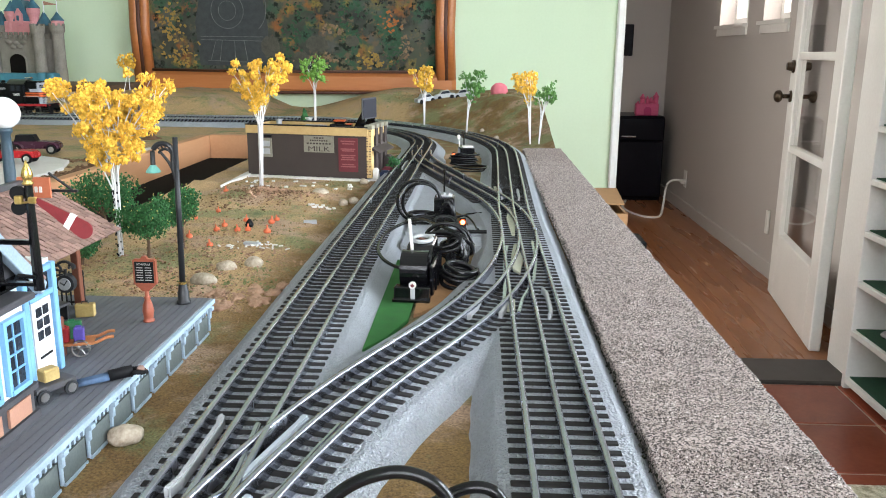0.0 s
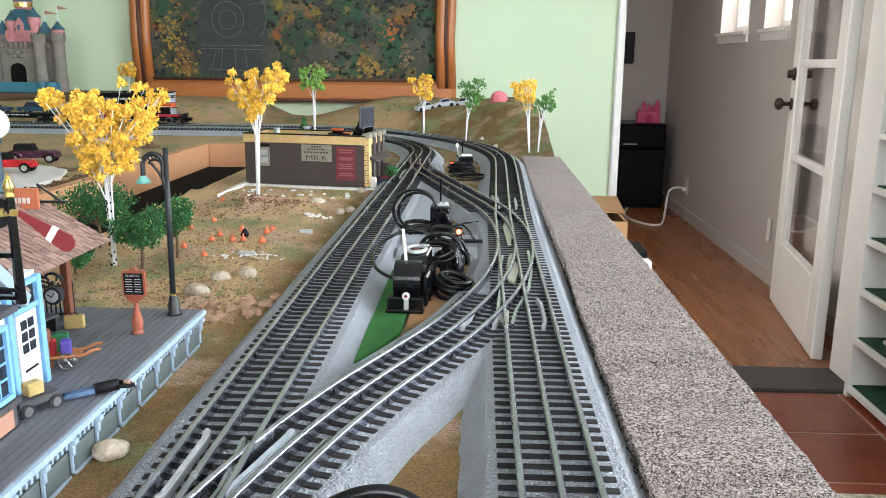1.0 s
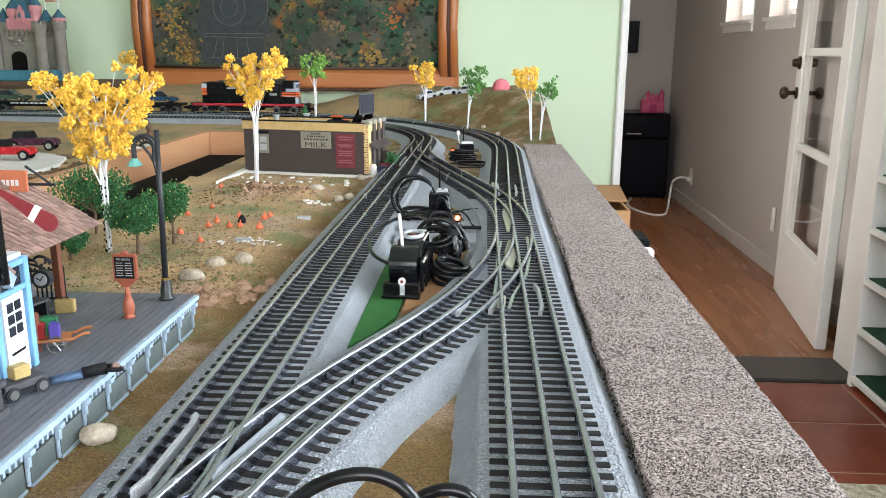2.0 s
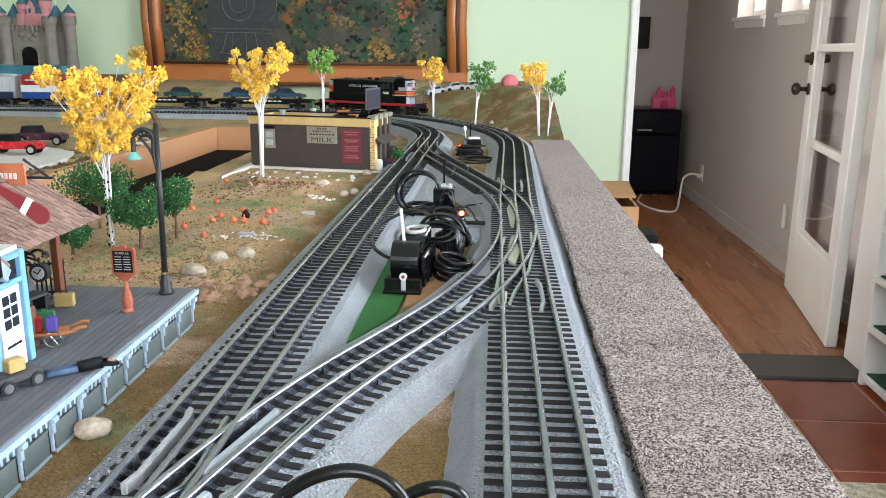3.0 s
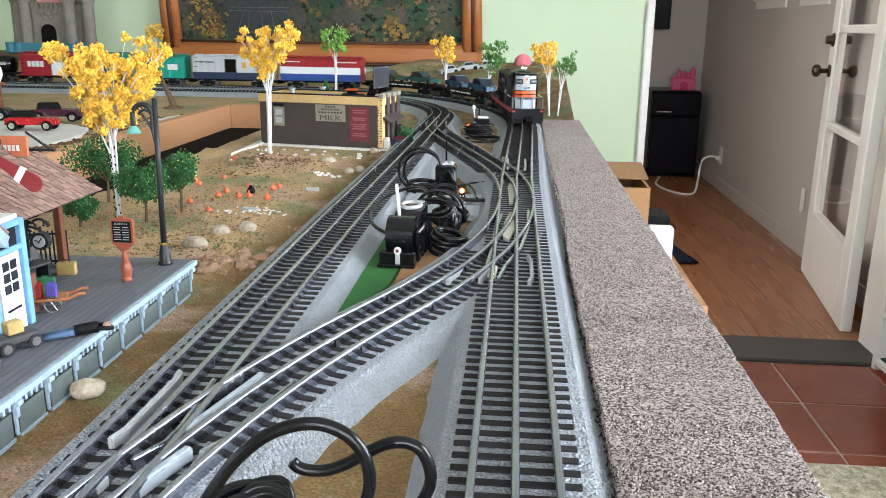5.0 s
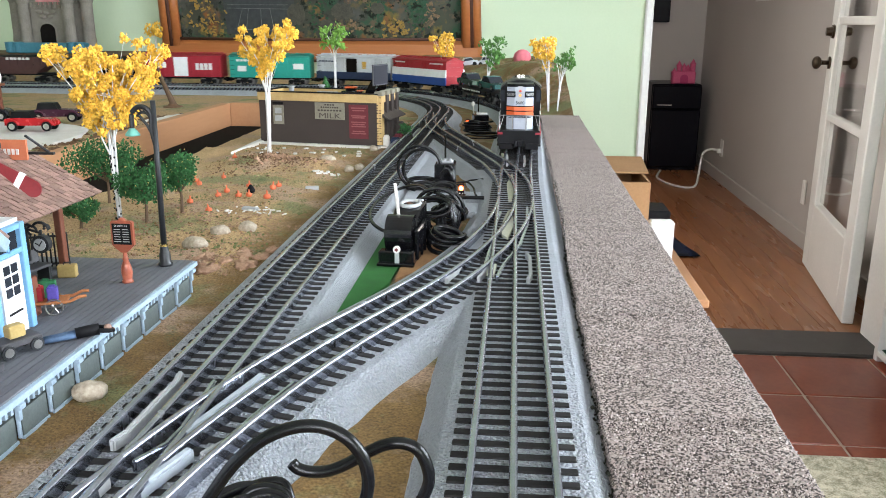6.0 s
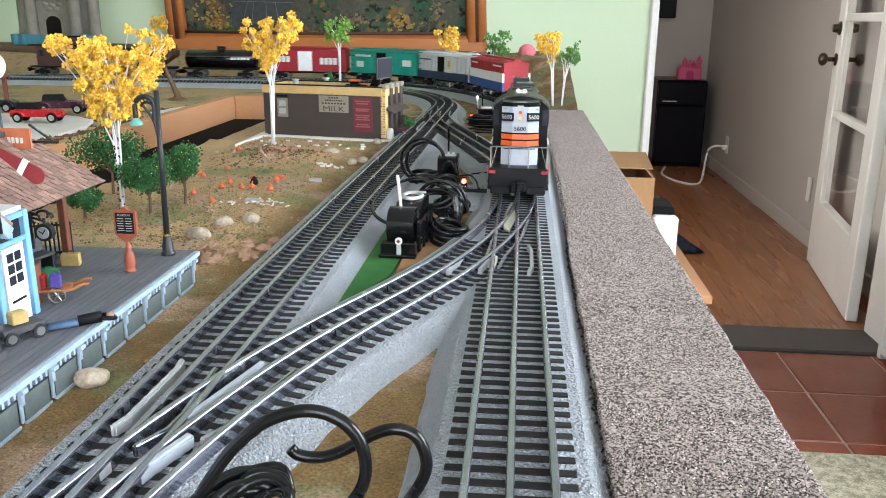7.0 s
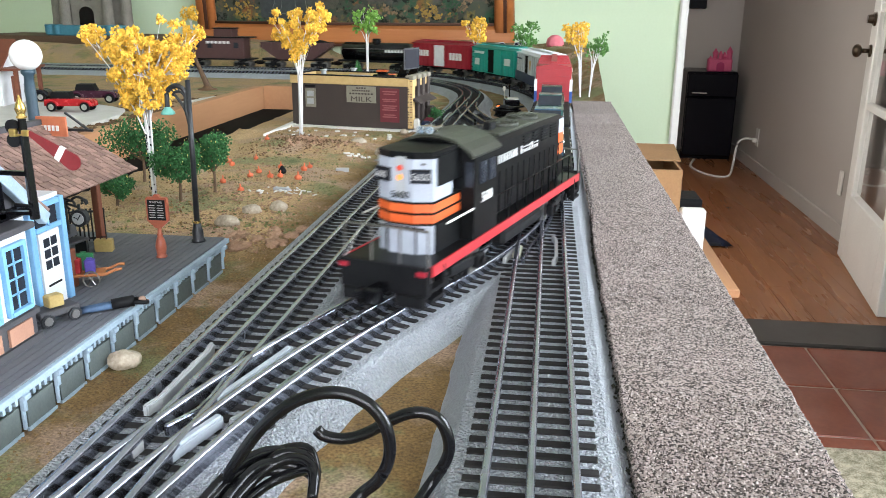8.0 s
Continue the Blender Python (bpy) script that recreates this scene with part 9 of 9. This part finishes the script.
    bm = B()
    prism(bm, [(-0.010, 0.166), (0.010, 0.166), (0.010, 0.196), (0, 0.214), (-0.010, 0.196)], 0.012, pose(0.0, -0.032, 0))
    part("dormer", bm, M_CASTP, hall)
    bm = B()
    box(bm, (0.0, -0.0385, 0.186), (0.007, 0.002, 0.014))
    part("dormer_window", bm, M_CASTR, hall)
    bm = B()
    lathe(bm, [(0.027, 0.246), (0.027, 0.258)], 18, pose(-0.012, 0.020, 0))
    part("gilt_band", bm, M_GOLD, t, "gilt band round the tall tower")
    for x, z, w in ((0.066, 0.222, 0.045), (0.106, 0.236, 0.036)):
        bm = B()
        cyl(bm, (x, -0.012, 0.20), (x, -0.012, z + 0.014), 0.0014, n=6)
        fl = part("flagpole", bm, M_WHITEP, t, "thin white pole")
        bm = B()
        prism(bm, [(x, z + 0.002), (x, z + 0.014), (x + w, z + 0.004)], 0.001, pose(0, -0.012, 0))
        part("flag", bm, M_SALMON, fl, "faded orange flag")


castle()
bm = B()
box(bm, (-1.42, 2.08, 0.070), (0.64, 0.26, 0.018), bevel=0.002)
box(bm, (-1.42, 2.08, 0.04), (0.60, 0.26, 0.05))
solid("castle_shelf", bm, M_TRUNK, "brown wooden shelf carrying the castle", "shelf")


def toy_vintage_car(name, label, m, col, s=1.0):
    body = mat(name + "_paint", col, tuple(k * 0.7 for k in col), 0.25, 0.1)
    t = thing(name, label, "toy car", m)
    bm = B()
    prism(bm, [(x * s, z * s) for x, z in ((-0.045, 0.010), (-0.044, 0.022), (-0.030, 0.024), (0.006, 0.024), (0.040, 0.022), (0.046, 0.018), (0.046, 0.010))], 0.026 * s)
    part("body", bm, body, t)
    bm = B()
    prism(bm, [(x * s, z * s) for x, z in ((-0.034, 0.023), (-0.030, 0.036), (0.000, 0.036), (0.006, 0.023))], 0.024 * s)
    part("cabin", bm, M_BLACKM, t)
    for x in (-0.030, 0.032):
        for sy in (-1, 1):
            bm = B()
            cyl(bm, (x * s, sy * 0.012 * s, 0.009 * s), (x * s, sy * 0.018 * s, 0.009 * s), 0.009 * s, n=16)
            w = part("tyre", bm, M_BLACKM, t)
            bm = B()
            cyl(bm, (x * s, sy * 0.0178 * s, 0.009 * s), (x * s, sy * 0.019 * s, 0.009 * s), 0.0055 * s, n=14)
            part("hub", bm, M_CHROMEY, w)
            bm = B()
            tube(bm, arc_pts((x * s, sy * 0.015 * s, 0.009 * s), 0.0115 * s, 10, 170, 8), 0.003 * s, 6)
            part("fender", bm, body, t)


toy_vintage_car("red_toy_car", "bright red vintage toy car on the snowy street", pose(-0.765, 0.850, 0.006, 0, 0, 8), (0.50, 0.02, 0.025), 0.85)
toy_vintage_car("maroon_toy_car", "dark maroon vintage toy car on the street", pose(-0.80, 0.985, 0.004, 0, 0, 12), (0.07, 0.02, 0.04), 0.9)
toy_vintage_car("black_toy_car", "black vintage toy car on the street", pose(-0.93, 0.985, 0.004, 0, 0, 12), (0.02, 0.02, 0.025), 0.9)

for nm, pts, m_, h_ in (("snow_patch", ((-1.3, 0.62), (-0.665, 0.62), (-0.660, 0.70), (-0.67, 0.82), (-0.70, 0.90), (-0.77, 0.945), (-1.3, 1.0)), M_SNOW, 0.005), ("snow_patch", ((-0.66, 1.02), (-0.612, 1.04), (-0.612, 1.17), (-0.64, 1.12)), M_SNOW, 0.004), ("snow_patch", ((-0.384, 0.68), (-0.372, 0.80), (-0.372, 0.93), (-0.384, 0.95)), M_SNOW, 0.004)):
    bm = B()
    n = len(pts)
    fine = []
    for i in range(n):
        a, b = Vector((*pts[i], 0)), Vector((*pts[(i + 1) % n], 0))
        k = max(1, int((b - a).length / 0.015))
        for j in range(k):
            q = a.lerp(b, j / k)
            q += Vector((noise.noise(q * 40), noise.noise(q * 40 + Vector((9, 0, 0))), 0)) * (0.008 if -1.2 < q.x < -0.62 else 0.0)
            fine.append(q)
    lo = [bm.verts.new((q.x, q.y, -0.002)) for q in fine]
    hi = [bm.verts.new((q.x, q.y, h_)) for q in fine]
    bm.faces.new(hi)
    for i in range(len(fine)):
        j = (i + 1) % len(fine)
        bm.faces.new((lo[i], lo[j], hi[j], hi[i]))
    solid(nm, bm, m_, "ragged white plaster snow on the table", "snow", group="snow patches")


def cottage():
    t = thing("model_cottage", "white model house with a brown roof on the far table", "model building", pose(-0.98, 0.93, 0.004, 0, 0, 10))
    bm = B()
    box(bm, (0, 0, 0.035), (0.12, 0.10, 0.07))
    part("wall_block", bm, M_WHITEP, t)
    for s in (-1, 1):
        bm = B()
        a, b = Vector((0, s * 0.064, 0.062)), Vector((0, 0, 0.108))
        d = b - a
        box(bm, (a + b) / 2, (0.14, d.length, 0.004), rot=(math.degrees(math.atan2(d.z, d.y)), 0, 0))
        part("roof_slope", bm, M_BRICKR, t, "brown roof slope")
    bm = B()
    prism(bm, [(-0.05, 0.07), (0.05, 0.07), (0, 0.104)], 0.118, pose(0, 0, 0, 0, 0, 90))
    part("gable", bm, M_WHITEP, t)
    for x in (-0.03, 0.03):
        sash(t, (x, -0.05, 0.035), 0.018, 0.024, M_BRICKR, 2, 2, "x")
    bm = B()
    box(bm, (0.0605, 0, 0.026), (0.003, 0.02, 0.044))
    part("door", bm, M_BRICKR, t)
    for y in (-0.045, 0.045):
        bm = B()
        box(bm, (0.085, y, 0.03), (0.006, 0.006, 0.06))
        part("porch_post", bm, M_BRICKR, t)
    bm = B()
    box(bm, (0.075, 0, 0.062), (0.035, 0.11, 0.004))
    part("porch_roof", bm, M_BRICKR, t)


cottage()
t = thing("leaning_stump", "brown leaning bare trunk on a dark flat foot", "model tree", pose(-0.714, 1.277, 0.0))
bm = B()
tube(bm, [(0.004, 0, -0.002), (-0.006, 0.002, 0.022), (-0.019, 0.003, 0.052), (-0.030, 0.002, 0.088)], 0.0075, 9, 0.0024)
part("trunk", bm, M_TRUNK, t)
bm = B()
lathe(bm, [(0.021, -0.002), (0.020, 0.002), (0.012, 0.004), (0.007, 0.008)], 14)
part("foot", bm, M_RUST, t, "dark earthen foot")
bm = B()
for k in range(5):
    ball(bm, (0, 0, 0.010 + 0.009 * k), 0.016 - 0.0028 * k, 2)
for v in bm.verts:
    v.co *= 1 + 0.15 * noise.noise(v.co * 160)
solid("dark_conifer", bm, M_DGREEN, "small dark green conifer behind the shop", "model tree", pose(-0.44, 1.50, 0))
for k, (x, y, a) in enumerate(((-0.175, 1.73, 30), (-0.125, 1.745, 12), (-0.075, 1.75, -8))):
    t = thing("scrap_car", "grey and black scrap car on the hill", "toy car", pose(x, y, ground_height(x, y) - 0.002, 0, -8, a), group="scrap cars on the hill")
    bm = B()
    prism(bm, [(-0.026, 0.003), (-0.026, 0.012), (-0.014, 0.014), (-0.008, 0.021), (0.010, 0.021), (0.016, 0.013), (0.026, 0.011), (0.026, 0.003)], 0.022)
    part("body", bm, M_GREYP, t)
    bm = B()
    prism(bm, [(-0.012, 0.0135), (-0.007, 0.0195), (0.009, 0.0195), (0.014, 0.0135)], 0.0226)
    part("window", bm, M_WIN, t)
    for x_ in (-0.016, 0.016):
        for s in (-1, 1):
            bm = B()
            cyl(bm, (x_, s * 0.009, 0.004), (x_, s * 0.0125, 0.004), 0.0052, n=12)
            part("wheel", bm, M_BLACKM, t)
bm = B()
ball(bm, (0, 0, 0.012), (0.021, 0.016, 0.020), 3)
for v in bm.verts:
    a = math.atan2(v.co.y, v.co.x)
    v.co.x *= 1 + 0.06 * math.cos(8 * a)
    v.co.y *= 1 + 0.06 * math.cos(8 * a)
solid("pink_tent", bm, mat("pink_fabric", (0.62, 0.17, 0.20), (0.52, 0.12, 0.15), 0.7), "round pink ribbed dome on the hill", "dome", pose(0.012, 1.70, ground_height(0.012, 1.70) - 0.004), smooth=True)

# ---- clutter beside the table, by the doorway ----
M_CARD = mat("cardboard", (0.36, 0.20, 0.095), (0.28, 0.155, 0.07), 0.85, 0, 12, 200, 0.1)
t = thing("cardboard_box", "open brown cardboard box beside the table", "box", pose(0.18, 1.62, -0.42))
for c, s in (((0, -0.13, 0.12), (0.26, 0.006, 0.24)), ((0, 0.13, 0.12), (0.26, 0.006, 0.24)), ((-0.13, 0, 0.12), (0.006, 0.26, 0.24)), ((0.13, 0, 0.12), (0.006, 0.26, 0.24)), ((0, 0, 0.003), (0.26, 0.26, 0.006))):
    bm = B()
    box(bm, c, s)
    part("panel", bm, M_CARD, t)
bm = B()
box(bm, (0.02, 0.05, 0.250), (0.25, 0.13, 0.004), rot=(8, 0, 0))
part("flap", bm, M_CARD, t)
bm = B()
box(bm, (0.26, 1.62, -0.43), (0.36, 0.5, 0.02), bevel=0.003)
for x in (0.13, 0.40):
    for y in (1.40, 1.84):
        box(bm, (x, y, -0.68), (0.03, 0.03, 0.48))
solid("side_stool", bm, M_PIT, "low wooden stand under the cardboard box", "stand")
bm = B()
box(bm, (0, 0, 0.075), (0.058, 0.03, 0.15), bevel=0.005)
solid("white_case", bm, M_WHITE, "white plastic case beside the cardboard box", "case", pose(0.345, 1.50, -0.42))
bm = B()
box(bm, (0, 0, 0.02), (0.08, 0.10, 0.04), bevel=0.004)
solid("dark_case", bm, M_BLACKM, "dark flat case lying on the stand", "case", pose(0.335, 1.60, -0.420 + 0.12))
bm = B()
box(bm, (0.335, 1.60, -0.36), (0.05, 0.09, 0.118), bevel=0.004)
solid("brown_case", bm, M_DKBROWN, "dark brown case under the flat case", "case")
bm = B()
g = []
for i in range(13):
    row = []
    for j in range(13):
        u, v = i / 12, j / 12
        x1 = 0.898 + (0.76 - 0.898) * v
        q = Vector((0.48 + (x1 - 0.48) * u + 0.006 * noise.noise(Vector((u * 5, v * 5, 0))), 3.435 + 0.80 * v, 0))
        row.append(bm.verts.new((q.x, q.y, FLOOR_Z + 0.020 + 0.006 * noise.noise(q * 9))))
    g.append(row)
for i in range(12):
    for j in range(12):
        bm.faces.new((g[i][j], g[i + 1][j], g[i + 1][j + 1], g[i][j + 1]))
bmesh.ops.solidify(bm, geom=bm.faces[:], thickness=0.008)
solid("blue_cloth", bm, M_NAVY, "navy blue floor cloth on the hall planks", "cloth", smooth=True)
M_RUG = mat("speckled_runner", (0.66, 0.60, 0.46), (0.24, 0.21, 0.13), 0.6, 0, 45, 240, 0.1, 0.3)
bm = B()
box(bm, (0.85, 1.36, FLOOR_Z + 0.006), (0.9, 0.46, 0.010), bevel=0.003)
solid("floor_mat", bm, M_RUG, "pale speckled mat on the terracotta tiles", "mat")


def shelf_cars():
    rng = random.Random(5)
    cols = ((0.55, 0.30, 0.03), (0.35, 0.02, 0.06), (0.5, 0.5, 0.5), (0.06, 0.06, 0.07), (0.5, 0.33, 0.04), (0.3, 0.02, 0.02))
    for i in range(1, 8):
        for k in range(4):
            col = cols[(i * 2 + k * 3) % 6]
            z = FLOOR_Z + 0.03 + i * 0.17 + 0.0147
            y = 2.285 - 0.10 - k * 0.26 - rng.uniform(0, 0.05)
            toy_vintage_car("shelf_toy_car", "small toy car on the green felt shelf", pose(1.325, y, z, 0, 0, 180 + rng.uniform(-15, 15)), col, 1.1)


shelf_cars()

# ---- floor pieces ----
tm = B()
box(tm, (0, 0, 0), (0.302, 0.302, 0.012), bevel=0.003)
TILE_MESH = finish("floor_tile", tm, M_TILE)
for i in range(5):
    for j in range(10):
        ob = new("floor_tile", TILE_MESH)
        ob.parent = floor
        ob.matrix_basis = pose(0.90 - 0.155 + 0.309 * (i - 2) + 0.0, 2.285 - 0.1545 - 0.309 * j, FLOOR_Z - 0.006 + 0.0008 * math.sin(7 * i + 3 * j), 0.15 * math.sin(5 * i + j), 0.15 * math.cos(3 * j + i), 0)
rng = random.Random(9)
for i in range(24):
    w = 0.075
    x = -0.2 + w * (i + 0.5)
    y = 2.50 - rng.uniform(0, 0.5)
    while y < 6.3:
        L = rng.uniform(0.5, 1.1)
        a, b = max(y, 2.505), min(y + L, 6.295)
        if b - a > 0.02:
            bm = B()
            box(bm, (x, (a + b) / 2, FLOOR_Z + 0.004), (w - 0.0012, b - a - 0.0012, 0.012))
            part("floor_plank", bm, M_FLOORW, hall_floor)
        y += L


def motions():
    ts, ss = [t for t, s in NOSE], [s for t, s in NOSE]
    times = [round(0.2 * i, 2) for i in range(41)]
    back = 0.014
    for car, length, half in TRAIN:
        mid = -back - length / 2 + 0.014
        rows = []
        for t in times:
            s = float(np.interp(t, ts, ss)) + mid
            rows.append((t, car_pose(s, half)))
        walk(car, rows)
        for tr in [o for o in car.children if o.name.startswith("truck")]:
            x = tr.matrix_basis.translation.x
            trows = []
            for t, m in rows:
                s = float(np.interp(t, ts, ss)) + mid + x
                d = on_line(s + 0.02) - on_line(s - 0.02)
                a = math.degrees(math.atan2(d[1], d[0]))
                c = math.degrees(m.to_euler().z)
                trows.append((t, pose(x, 0, 0, 0, 0, (a - c + 180) % 360 - 180)))
            walk(tr, trows)
        back += length


motions()
